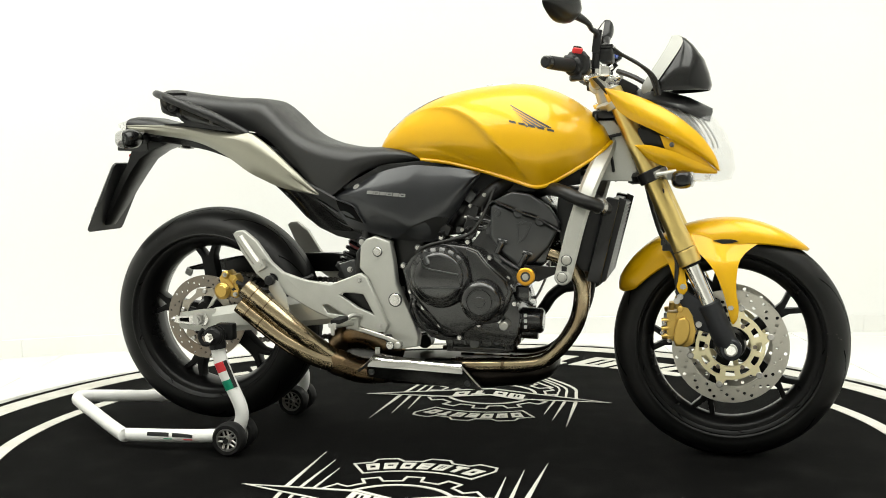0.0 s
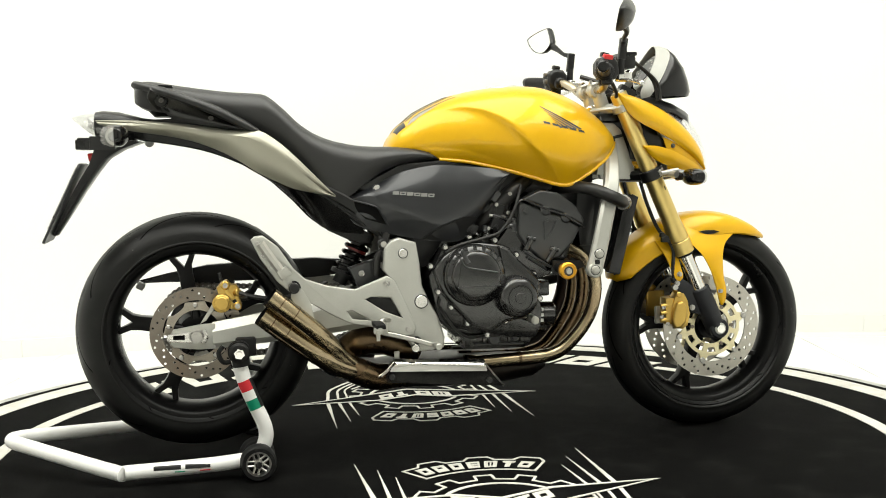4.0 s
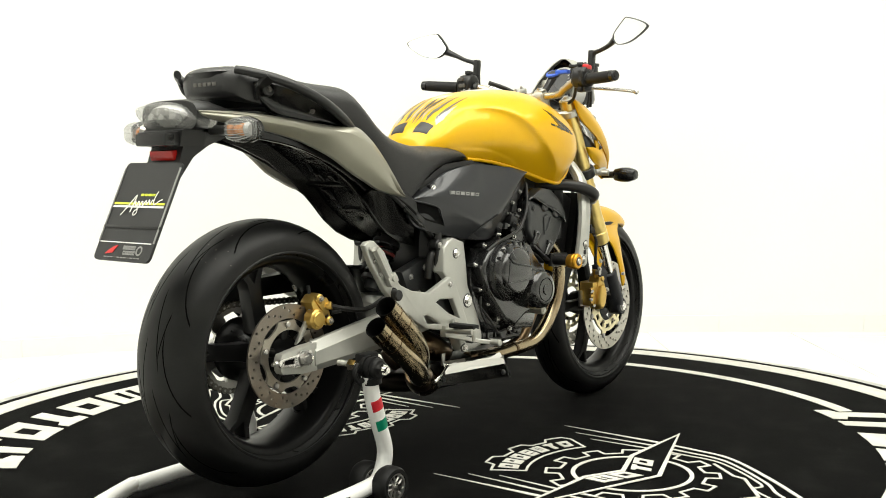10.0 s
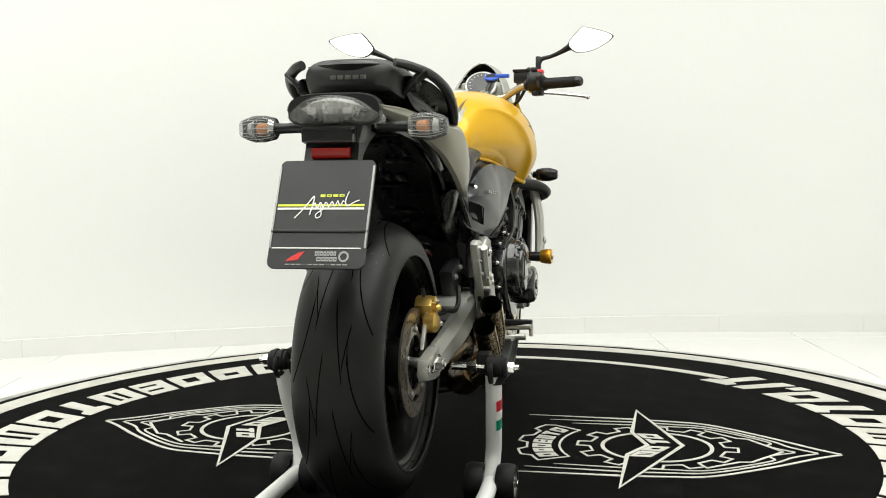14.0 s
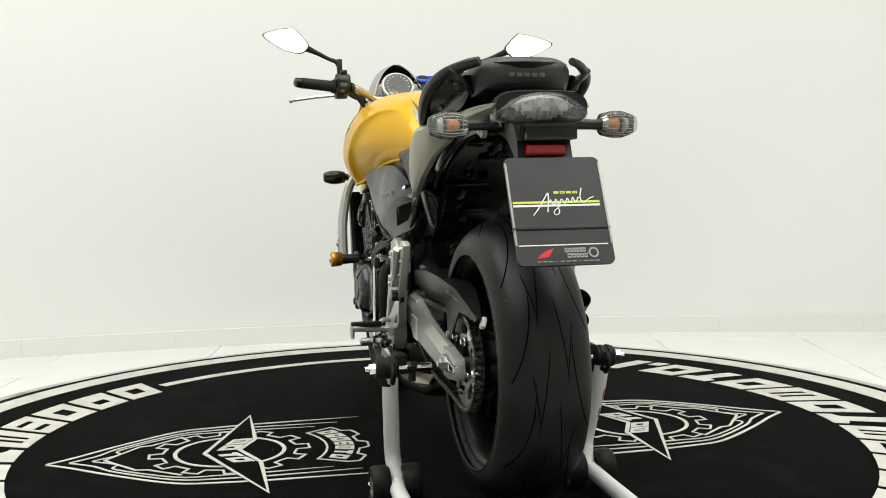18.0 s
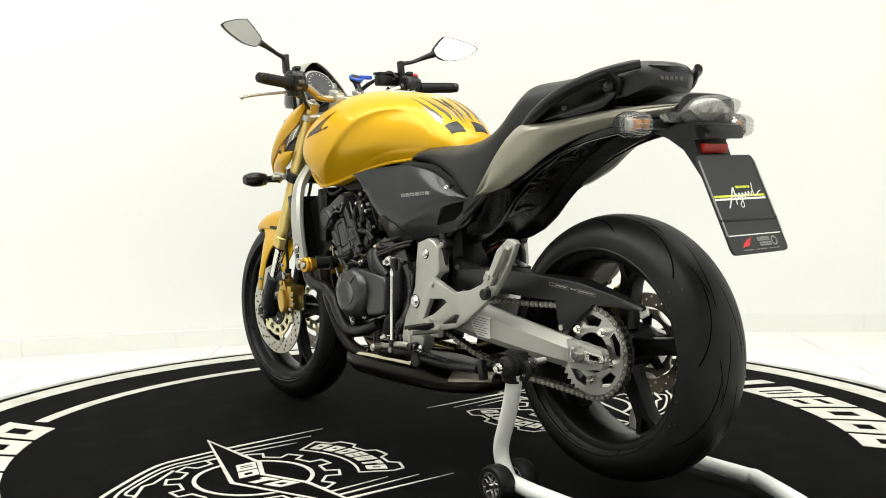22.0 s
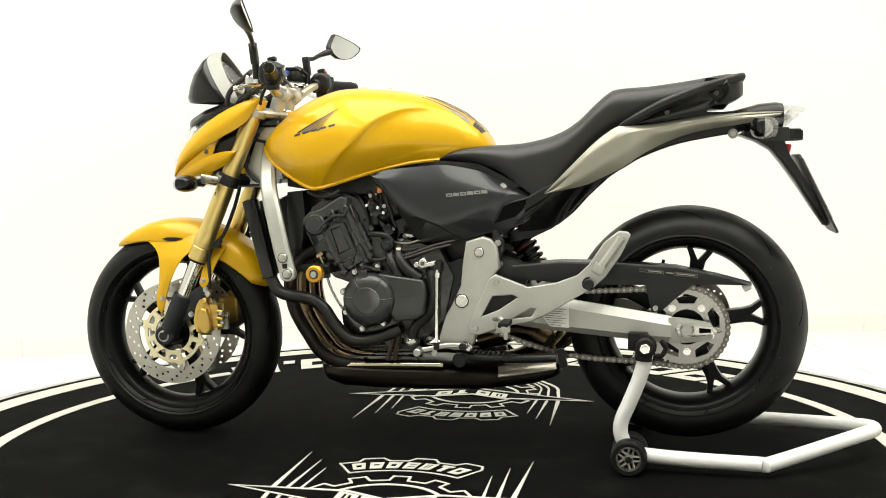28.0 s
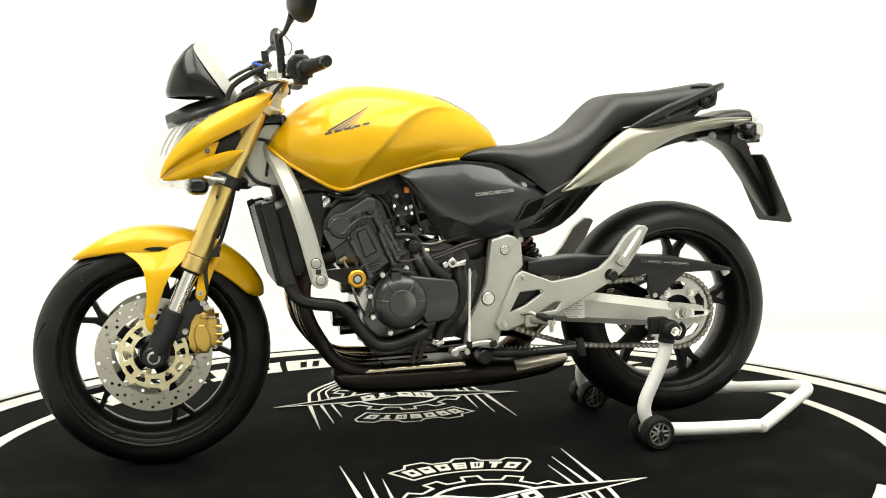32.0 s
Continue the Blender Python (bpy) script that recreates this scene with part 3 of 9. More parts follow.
# ---- paddock stand ----
def stand():
    s = thing("paddock_stand", "white tubular paddock stand lifting the rear wheel", "paddock stand")
    bm = B()
    sweep(bm, [(-0.50, -0.232, 0.05), (-0.62, -0.238, 0.040), (-0.83, -0.240, 0.034), (-0.87, -0.232, 0.036), (-1.09, -0.060, 0.068), (-1.128, -0.026, 0.073),
               (-1.140, 0, 0.074), (-1.128, 0.026, 0.073), (-1.09, 0.060, 0.068), (-0.87, 0.232, 0.036), (-0.83, 0.240, 0.034), (-0.62, 0.238, 0.040), (-0.50, 0.232, 0.05)], 0.0185, 16, 6)
    part("base_tube", bm, WHITE_TUBE, s, "white bent steel tube")
    wheel_mesh = {}
    for sg in (-1, 1):
        bm = B()
        sweep(bm, [(-0.528, sg * 0.232, 0.046), (-0.511, sg * 0.233, 0.072), (-0.502, sg * 0.235, 0.102), (-0.507, sg * 0.238, 0.135), (-0.528, sg * 0.242, 0.185), (-0.551, sg * 0.247, 0.245), (-0.566, sg * 0.250, 0.305)], 0.0185, 16, 6)
        up = part("upright", bm, WHITE_TUBE, s, "white bent upright tube")
        if sg < 0:
            for i, (m, a, b) in enumerate(((RED_STICKER, 0.58, 0.38), (WHITE_STICKER, 0.38, 0.20), (GREEN, 0.20, 0.0))):
                bm = B()
                p0, p1 = Vector((-0.5725, -0.2510, 0.302)), Vector((-0.5240, -0.2412, 0.176))
                q = [p1.lerp(p0, b + (a - b) * k) for k in (0, 1)]
                rings = []
                for p in q:
                    ring = [p + Vector((math.sin(u), -math.cos(u), math.sin(u) * 0.38)) * rr for rr in (0.0192,) for u in [radians(-60 + 95 * j / 8) for j in range(9)]]
                    ring += [p + Vector((math.sin(u), -math.cos(u), math.sin(u) * 0.38)) * 0.0180 for u in [radians(-60 + 95 * j / 8) for j in reversed(range(9))]]
                    rings.append(ring)
                rings_to_mesh(bm, rings)
                part("sticker", bm, m, up, ("red", "white", "green")[i] + " sticker band")
            bm = B()
            p0, p1 = Vector((-0.5725, -0.2510, 0.302)), Vector((-0.5240, -0.2412, 0.176))
            rings = []
            for k in (0.0, 0.58):
                p = p1.lerp(p0, k)
                us = [radians(36 + 32 * j / 4) for j in range(5)]
                rings.append([p + Vector((math.sin(u), -math.cos(u), math.sin(u) * 0.38)) * 0.0192 for u in us] + [p + Vector((math.sin(u), -math.cos(u), math.sin(u) * 0.38)) * 0.0180 for u in reversed(us)])
            rings_to_mesh(bm, rings)
            part("sticker", bm, BLACK, up, "black lettered sticker band")
        # swivelling rubber cradle
        bm = B()
        rod(bm, (-0.563, sg * 0.232, 0.321), (-0.563, sg * 0.282, 0.321), 0.0245, bevel=0.005, n=20)
        rod(bm, (-0.563, sg * 0.245, 0.321), (-0.563, sg * 0.252, 0.321), 0.0275, n=20)
        rod(bm, (-0.563, sg * 0.262, 0.321), (-0.563, sg * 0.269, 0.321), 0.0275, n=20)
        block(bm, (-0.545, sg * 0.225, 0.328), (0.05, 0.03, 0.045), 0.006)
        rod(bm, (-0.558, sg * 0.252, 0.285), (-0.561, sg * 0.252, 0.31), 0.022, n=16)
        cr = part("cradle", bm, RUBBER, s, "black rubber cradle")
        bm = B()
        rod(bm, (-0.563, sg * 0.155, 0.321), (-0.563, sg * 0.232, 0.321), 0.009, n=12)
        rod(bm, (-0.563, sg * 0.190, 0.321), (-0.563, sg * 0.212, 0.321), 0.014, n=6)
        part("bolt", bm, CHROME, cr, "chrome hex bolt")
        bm = B()
        rod(bm, (-0.563, sg * 0.282, 0.321), (-0.563, sg * 0.296, 0.321), 0.013, n=6)
        rod(bm, (-0.563, sg * 0.296, 0.321), (-0.563, sg * 0.306, 0.321), 0.007, n=10)
        part("bolt", bm, CHROME, cr, "chrome hex bolt")
        bm = B()
        sweep(bm, [(-0.575, sg * 0.245, 0.298), (-0.60, sg * 0.25, 0.295), (-0.612, sg * 0.25, 0.318), (-0.60, sg * 0.25, 0.335)], 0.006, 8, 4)
        part("clip", bm, RUBBER, cr)
        # pairs of small wheels
        for y0, y1 in ((0.249, 0.291), (0.180, 0.216)):
            m = (y0 + y1) / 2
            h = (y1 - y0) / 2
            if "tyre" not in wheel_mesh:
                bm = B()
                lathe(bm, [(0.031, -h), (0.040, -h), (0.0445, -h * 0.6), (0.045, 0), (0.0445, h * 0.6), (0.040, h), (0.031, h)], 32)
                wheel_mesh["tyre"] = finish(bm, "tyre", RUBBER)
                bm = B()
                rod(bm, (0, -h * 0.25, 0), (0, h * 0.25, 0), 0.0268, n=24)
                wheel_mesh["disc"] = finish(bm, "hub_disc", BLACK)
                bm = B()
                lathe(bm, [(0.004, -h * 0.85), (0.011, -h * 0.85), (0.011, h * 0.85), (0.004, h * 0.85)], 20)
                lathe(bm, [(0.0265, -h * 0.9), (0.0315, -h * 0.9), (0.0315, h * 0.9), (0.0265, h * 0.9)], 32)
                for k in range(5):
                    a = 2 * math.pi * k / 5
                    for da in (-0.42, 0.42):
                        [rod(bm, (0.010 * math.cos(a), o, 0.010 * math.sin(a)), (0.028 * math.cos(a + da), o, 0.028 * math.sin(a + da)), 0.003, n=6) for o in (-h * 0.6, h * 0.6)]
                wheel_mesh["hub"] = finish(bm, "hub", STEEL)
            w = part("wheel", wheel_mesh["tyre"], None, s, "black rubber castor wheel", pose(-0.524, sg * m, 0.0455))
            part("hub", wheel_mesh["hub"], None, w, "grey five-spoked hub")
            part("hub_disc", wheel_mesh["disc"], None, w, "black hub disc")
        bm = B()
        rod(bm, (-0.524, sg * 0.176, 0.0455), (-0.524, sg * 0.294, 0.0455), 0.0055, n=10)
        rod(bm, (-0.524, sg * 0.289, 0.0455), (-0.524, sg * 0.297, 0.0455), 0.009, n=6)
        part("axle", bm, CHROME, s, "chrome axle bolt")
    # plain bars where the maker's mark stands
    for x0, x1, m in ((-0.775, -0.71, BLACK), (-0.70, -0.64, BLACK), (-0.725, -0.700, GREEN), (-0.665, -0.640, RED_STICKER)):
        low = m is not BLACK
        bm = B()
        rings = []
        for x in (x0, x1):
            us = [radians((-14 if low else 8) + (8 if low else 34) * j / 4) for j in range(5)]
            c = Vector((x, -0.2395, 0.0358))
            rings.append([c + Vector((0, -math.cos(u), math.sin(u))) * 0.0191 for u in us] + [c + Vector((0, -math.cos(u), math.sin(u))) * 0.018 for u in reversed(us)])
        rings_to_mesh(bm, rings)
        part("printed_bar", bm, m, s)
    return s


STAND = stand()


# ---- motorcycle ----
BIKE = thing("motorcycle", "amber yellow naked motorcycle with black engine and gold fork", "motorcycle")
FW, RW = (0.775, 0.0, 0.2965), (-0.664, 0.0, 0.346)
SIDES = (-1, 1)


def circle(cx, cz, r, n=32, a0=0.0):
    return [(cx + r * math.cos(a0 + 2 * math.pi * i / n), cz + r * math.sin(a0 + 2 * math.pi * i / n)) for i in range(n)]


def tyre(radius, half, bead_r, bead_y, drop):
    prof = []
    for i in range(-14, 15):
        a = radians(88 * i / 14)
        prof.append((radius - drop * (1 - math.cos(a)), half * math.sin(a)))
    a, b = radius - drop, bead_r + 0.006
    side = [(a - 0.006, half * 0.992), (a - 0.0075, half * 1.004), (a - 0.0105, half * 1.003), (a - 0.012, half * 0.984), ((a + b) / 2, half * 0.40 + (bead_y + 0.006) * 0.60 + 0.003), (b + 0.006, bead_y + 0.0095),
            (b + 0.003, bead_y + 0.0105), (b, bead_y + 0.006), (bead_r, bead_y), (bead_r - 0.012, bead_y - 0.006)]
    full = [(r, -y) for r, y in reversed(side)] + prof + side
    bm = B()
    lathe(bm, full + [(bead_r - 0.004, bead_y - 0.014), (bead_r - 0.004, -bead_y + 0.014)], 128)
    return bm


def rim(half, r=0.222):
    prof = [(r, half), (r + 0.004, half - 0.003), (r, half - 0.008), (r - 0.012, half - 0.011), (r - 0.016, half * 0.55), (r - 0.022, half * 0.35), (r - 0.022, -half * 0.35), (r - 0.016, -half * 0.55),
            (r - 0.012, -half + 0.011), (r, -half + 0.008), (r + 0.004, -half + 0.003), (r, -half), (r - 0.008, -half + 0.001), (r - 0.018, -half + 0.010), (r - 0.024, -half * 0.5),
            (r - 0.029, -half * 0.3), (r - 0.029, half * 0.3), (r - 0.024, half * 0.5), (r - 0.018, half - 0.010), (r - 0.008, half - 0.001)]
    bm = B()
    lathe(bm, prof, 112)
    return bm


def spoke(r0, r1, w0, w1, half0, half1):
    """A cast spoke that forks at the rim, along +x."""
    bm = B()
    hole = [(r1 - 0.036, 0.0), (r1 - 0.018, w1 * 0.36), (r1 - 0.006, w1 * 0.60), (r1 - 0.003, w1 * 0.30), (r1 - 0.003, -w1 * 0.30), (r1 - 0.006, -w1 * 0.60), (r1 - 0.018, -w1 * 0.36)]
    outline = [(r0, -w0 * 1.15), (r0 + 0.03, -w0), (r1 - 0.055, -w0 * 0.92), (r1 - 0.034, -w0 * 1.04), (r1 - 0.012, -w1), (r1 + 0.004, -w1 * 1.25)]
    outline += [(x, -y) for x, y in reversed(outline)]
    slab(bm, outline, -half0, half0, [hole], bevel=0.004)
    for v in bm.verts:
        f = min(max((v.co.x - r0) / (r1 - r0), 0), 1)
        v.co.y *= 1 + (half1 / half0 - 1) * f
    return bm


def drilled_disc(r0, r1, thick, holes, hole_r):
    bm = B()
    cut = []
    for k in range(holes):
        a = 2 * math.pi * k / holes
        r = r0 + (r1 - r0) * (0.26, 0.52, 0.78)[k % 3]
        cut.append(circle(r * math.cos(a), r * math.sin(a), hole_r, 7))
    slab(bm, circle(0, 0, r1, 96), -thick / 2, thick / 2, [circle(0, 0, r0, 72)] + cut)
    return bm


def wheels():
    # front
    w = part("front_wheel", rim(0.047, 0.225), RIM, BIKE, "satin black five-spoke cast wheel", pose(*FW))
    part("tyre", tyre(0.3005, 0.061, 0.225, 0.045, 0.050), TYRE_F, w, "black road tyre with curved tread grooves")
    me = finish(spoke(0.03, 0.200, 0.017, 0.030, 0.017, 0.014), "spoke", RIM)
    for k in range(5):
        part("spoke", me, None, w, "", pose(0, 0, 0, 0, 72 * k + 38, 0))
    bm = B()
    lathe(bm, [(0.012, -0.062), (0.036, -0.062), (0.042, -0.03), (0.036, 0), (0.042, 0.03), (0.036, 0.062), (0.012, 0.062)], 32)
    part("hub", bm, RIM, w)
    disc = finish(drilled_disc(0.1045, 0.146, 0.0045, 54, 0.0046), "brake_disc", DISC, 25)
    bm = B()
    cut = [[(r * math.cos(a), r * math.sin(a)) for r, a in ((0.064, b - 0.15), (0.077, b - 0.17), (0.078, b), (0.077, b + 0.17), (0.064, b + 0.15))] for b in [2 * math.pi * k / 12 for k in range(12)]]
    lugs = []
    for k in range(72):
        a = 2 * math.pi * k / 72
        near = abs((a - 0.26 + math.pi / 6) % (math.pi / 3) - math.pi / 6)
        r = 0.104 if near < 0.06 else (0.098 if near < 0.11 else 0.087)
        lugs.append((r * math.cos(a), r * math.sin(a)))
    slab(bm, lugs, -0.003, 0.003, [circle(0, 0, 0.052, 40)] + cut, bevel=0.0007, seg=1)
    carrier = finish(bm, "disc_carrier", CARRIER)
    bm = B()
    rod(bm, (0, -0.006, 0), (0, 0.006, 0), 0.0085, n=14, bevel=0.0015)
    rod(bm, (0, -0.007, 0), (0, 0.007, 0), 0.004, n=10)
    rivet = finish(bm, "disc_rivet", STEEL)
    bm = B()
    rod(bm, (0, -0.007, 0), (0, 0.007, 0), 0.0055, n=8)
    cbolt = finish(bm, "carrier_bolt", DISC_OLD)
    for sg in SIDES:
        at = pose(0, sg * 0.070, 0)
        part("brake_disc", disc, None, w, "drilled steel brake disc", at)
        part("disc_carrier", carrier, None, w, "pale gold disc carrier", at)
        for k in range(6):
            a = 2 * math.pi * k / 6
            part("disc_rivet", rivet, None, w, "", pose(0.1025 * math.cos(a + 0.26), sg * 0.070, 0.1025 * math.sin(a + 0.26)))
            part("carrier_bolt", cbolt, None, w, "", pose(0.0605 * math.cos(a), sg * 0.070, 0.0605 * math.sin(a)))
    # rear
    w = part("rear_wheel", rim(0.074, 0.226), RIM, BIKE, "satin black five-spoke cast wheel", pose(*RW))
    part("tyre", tyre(0.3085, 0.094, 0.226, 0.072, 0.066), TYRE_R, w, "wide worn black road tyre with curved tread grooves")
    me = finish(spoke(0.05, 0.202, 0.0195, 0.032, 0.022, 0.019), "spoke", RIM)
    for k in range(5):
        part("spoke", me, None, w, "", pose(0, 0, 0, 0, 72 * k - 28, 0))
    bm = B()
    lathe(bm, [(0.012, -0.082), (0.045, -0.082), (0.055, -0.05), (0.048, 0), (0.062, 0.04), (0.075, 0.06), (0.075, 0.078), (0.012, 0.078)], 36)
    part("hub", bm, RIM, w)
    part("brake_disc", drilled_disc(0.0855, 0.1185, 0.005, 42, 0.0034), DISC_OLD, w, "worn drilled steel brake disc", pose(0, -0.092, 0))
    bm = B()
    lobes = []
    for k in range(5):
        b = 2 * math.pi * k / 5 + 0.35
        lobes += [(r * math.cos(b + d), r * math.sin(b + d)) for d, r in ((-0.30, 0.0845), (0.30, 0.0845), (0.42, 0.074), (0.63, 0.071), (0.84, 0.074))]
    slab(bm, lobes, -0.003, 0.003, [circle(0, 0, 0.060, 40)])
    carrier = part("disc_carrier", bm, STAINED, w, "stained bronze-grey disc carrier", pose(0, -0.092, 0))
    for k in range(5):
        b = 2 * math.pi * k / 5 + 0.35
        bm = B()
        rod(bm, (0.0735 * math.cos(b), -0.003, 0.0735 * math.sin(b)), (0.0735 * math.cos(b), -0.010, 0.0735 * math.sin(b)), 0.0062, n=14, bevel=0.0015)
        part("carrier_bolt", bm, STEEL, carrier)
        bm = B()
        a = b + 0.63
        rod(bm, (0.040 * math.cos(b), -0.080, 0.040 * math.sin(b)), (0.070 * math.cos(b), -0.086, 0.070 * math.sin(b)), 0.012, 0.010, n=10)
        part("hub_lug", bm, RIM, w)
    # sprocket
    teeth = []
    for k in range(43):
        a = 2 * math.pi * k / 43
        teeth += [(r * math.cos(a + d), r * math.sin(a + d)) for d, r in ((-0.05, 0.0985), (-0.02, 0.106), (0.02, 0.106), (0.05, 0.0985))]
    slots = [[(r * math.cos(a), r * math.sin(a)) for r, a in ((0.063, b - 0.30), (0.082, b - 0.36), (0.086, b), (0.082, b + 0.36), (0.063, b + 0.30))] for b in [2 * math.pi * k / 5 + 0.3 for k in range(5)]]
    bm = B()
    slab(bm, teeth, -0.004, 0.004, [circle(0, 0, 0.046, 32)] + slots)
    part("sprocket", bm, STEEL, w, "steel rear sprocket", pose(0, 0.098, 0))
    for k in range(5):
        bm = B()
        a = 2 * math.pi * k / 5 + 0.93
        rod(bm, (0.062 * math.cos(a), 0.095, 0.062 * math.sin(a)), (0.062 * math.cos(a), 0.112, 0.062 * math.sin(a)), 0.0105, n=6)
        rod(bm, (0.062 * math.cos(a), 0.110, 0.062 * math.sin(a)), (0.062 * math.cos(a), 0.120, 0.062 * math.sin(a)), 0.006, n=10)
        part("sprocket_nut", bm, CHROME, w, "steel sprocket nut")


def chain():
    path = []
    cx, cz, r = RW[0], RW[2], 0.1025
    front = (-0.045, 0.392, 0.040)
    for i in range(30):
        f = i / 30
        path.append((front[0] - 0.0 + (cx - front[0]) * f, front[1] + front[2] + (cz + r - front[1] - front[2]) * f - 0.006 * math.sin(math.pi * f)))
    for i in range(26):
        a = radians(90 + 176 * i / 25)
        path.append((cx + r * math.cos(a), cz + r * math.sin(a)))
    low = [(-0.655, 0.243), (-0.56, 0.252), (-0.34, 0.270), (-0.15, 0.330), (-0.06, 0.352)]
    path += [(p.x, p.z) for p in smooth_path([(x, 0, z) for x, z in low], 10)]
    path += [(front[0] + front[2] * math.cos(radians(a)), front[1] + front[2] * math.sin(radians(a))) for a in (-90, -45, 0, 45)]
    pts = [Vector((x, 0, z)) for x, z in path] + [Vector((path[0][0], 0, path[0][1]))]
    pitch = 0.01588
    stops, acc, want = [pts[0]], 0.0, pitch
    for a, b in zip(pts, pts[1:]):
        seg = (b - a).length
        while seg > 0 and acc + seg >= want:
            stops.append(a + (b - a) * ((want - acc) / seg))
            want += pitch
        acc += seg
    meshes = []
    for y, mat in ((0.0058, CHAIN_DARK), (0.0085, CHAIN)):
        bm = B()
        for s in (-1, 1):
            o = []
            for cxx, a0 in ((pitch, -120), (0.0, 60)):
                o += [(cxx + 0.0074 * math.cos(radians(a0 + 240 * i / 7)), 0.0074 * math.sin(radians(a0 + 240 * i / 7))) for i in range(8)]
                o.append((pitch / 2, 0.0046 if cxx else -0.0046))
            ring = [(u, s * y, v) for u, v in o]
            ring2 = [(u, s * (y + 0.0018), v) for u, v in o]
            rings_to_mesh(bm, [ring, ring2])
        rod(bm, (0, -y + 0.001, 0), (0, y - 0.001, 0), 0.0048, n=8)
        meshes.append(finish(bm, "link", mat))
    bm = B()
    rod(bm, (0, -0.0122, 0), (0, 0.0122, 0), 0.0026, n=8)
    pin = finish(bm, "pin", STEEL)
    c = part("chain", meshes[0], None, BIKE, "oily drive chain", link_pose(stops[0], stops[1]))
    for i, (a, b) in enumerate(zip(stops[1:], stops[2:])):
        part("link", meshes[(i + 1) % 2], None, c, "", c.matrix_basis.inverted() @ link_pose(a, b))
        part("pin", pin, None, c, "", c.matrix_basis.inverted() @ link_pose(a, b))


def link_pose(a, b):
    d = b - a
    return Matrix.Translation((a.x, 0.098, a.z)) @ Matrix.Rotation(-math.atan2(d.z, d.x), 4, "Y")


def fork_at(z):
    return 0.490 + (0.929 - z) * 0.4445


def front_end():
    for sg in SIDES:
        y = sg * 0.105
        p = lambda z: (fork_at(z), y, z)
        bm = B()
        rod(bm, p(0.955), p(0.60), 0.0235, 0.0255, 28)
        rod(bm, p(0.60), p(0.565), 0.0255, 0.0285, 28)
        rod(bm, p(0.565), p(0.550), 0.0285, n=28)
        rod(bm, p(0.548), p(0.512), 0.0295, n=28, bevel=0.002)
        leg = part("fork_leg", bm, FORK_GOLD, BIKE, "gold anodised fork tube")
        bm = B()
        rod(bm, p(0.514), p(0.38), 0.0205, n=24)
        part("stanchion", bm, CHROME, leg, "chrome fork stanchion")
        bm = B()
        rod(bm, p(0.520), p(0.506), 0.024, n=20)
        part("dust_seal", bm, RUBBER, leg)
        bm = B()
        rod(bm, p(0.960), p(0.952), 0.018, n=20, bevel=0.002)
        rod(bm, p(0.966), p(0.958), 0.009, n=6)
        part("fork_cap", bm, ALU, leg, "aluminium fork cap")
        # cast lower leg with caliper lugs
        bm = B()
        rod(bm, p(0.412), p(0.33), 0.0285, 0.0295, 24, bevel=0.003)
        rod(bm, p(0.34), (FW[0] + 0.002, y, FW[2] - 0.012), 0.0295, 0.026, 24, bevel=0.004)
        slab(bm, [(0.636, 0.442), (0.660, 0.444), (0.712, 0.412), (0.745, 0.40), (0.742, 0.330), (0.716, 0.338), (0.692, 0.344), (0.682, 0.362), (0.668, 0.384), (0.645, 0.418)], y + sg * -0.010, y + sg * 0.010, bevel=0.003)
        rod(bm, (FW[0], y - sg * 0.02, FW[2]), (FW[0], y + sg * 0.024, FW[2]), 0.028, n=24, bevel=0.004)
        part("lower_leg", bm, FORK_CAST, leg, "dark grey cast lower fork leg")
        bm = B()
        rod(bm, (FW[0], y + sg * 0.02, FW[2]), (FW[0], y + sg * 0.030, FW[2]), 0.0125, n=6)
        rod(bm, (FW[0], y + sg * 0.029, FW[2]), (FW[0], y + sg * 0.0305, FW[2]), 0.006, n=12)
        part("axle_nut", bm, CHROME if sg < 0 else BLACK, leg, "steel axle nut")
        bm = B()
        rod(bm, (FW[0], y + sg * 0.023, FW[2]), (FW[0], y + sg * 0.0262, FW[2]), 0.0165, n=28, bevel=0.001)
        part("axle_washer", bm, ALU, leg, "bright axle ring")
        for x, z in ((0.650, 0.428), (0.696, 0.358)):
            bm = B()
            bolt_head(bm, (x, y + sg * 0.010, z), (0, sg, 0), 0.0075, 0.007)
            part("caliper_bolt", bm, STEEL, leg)
        # caliper
        bm = B()
        slab(bm, [(0.650, 0.405), (0.670, 0.400), (0.682, 0.380), (0.690, 0.340), (0.683, 0.308), (0.668, 0.298), (0.650, 0.300), (0.640, 0.330), (0.636, 0.370)], sg * 0.080, sg * 0.118, bevel=0.006)
        cal = part("brake_caliper", bm, CALIPER, BIKE, "gold brake caliper")
        bm = B()
        slab(bm, [(0.645, 0.374), (0.662, 0.378), (0.673, 0.366), (0.676, 0.344), (0.670, 0.318), (0.657, 0.302), (0.640, 0.302), (0.633, 0.318), (0.636, 0.348)], sg * 0.112, sg * 0.130, bevel=0.007, seg=3)
        rod(bm, (0.658, sg * 0.100, 0.40), (0.645, sg * 0.104, 0.43), 0.011, n=14, bevel=0.002)
        part("caliper_cover", bm, CALIPER, cal)
        bm = B()
        block(bm, (0.630, sg * 0.092, 0.350), (0.028, 0.045, 0.075), 0.006)
        for dz in (-0.02, 0.0, 0.02):
            rod(bm, (0.640, sg * 0.108, 0.348 + dz), (0.604, sg * 0.108, 0.344 + dz), 0.007, n=10)
        block(bm, (0.660, sg * 0.062, 0.345), (0.055, 0.016, 0.085), 0.005)
        part("caliper_body", bm, CALIPER, cal)
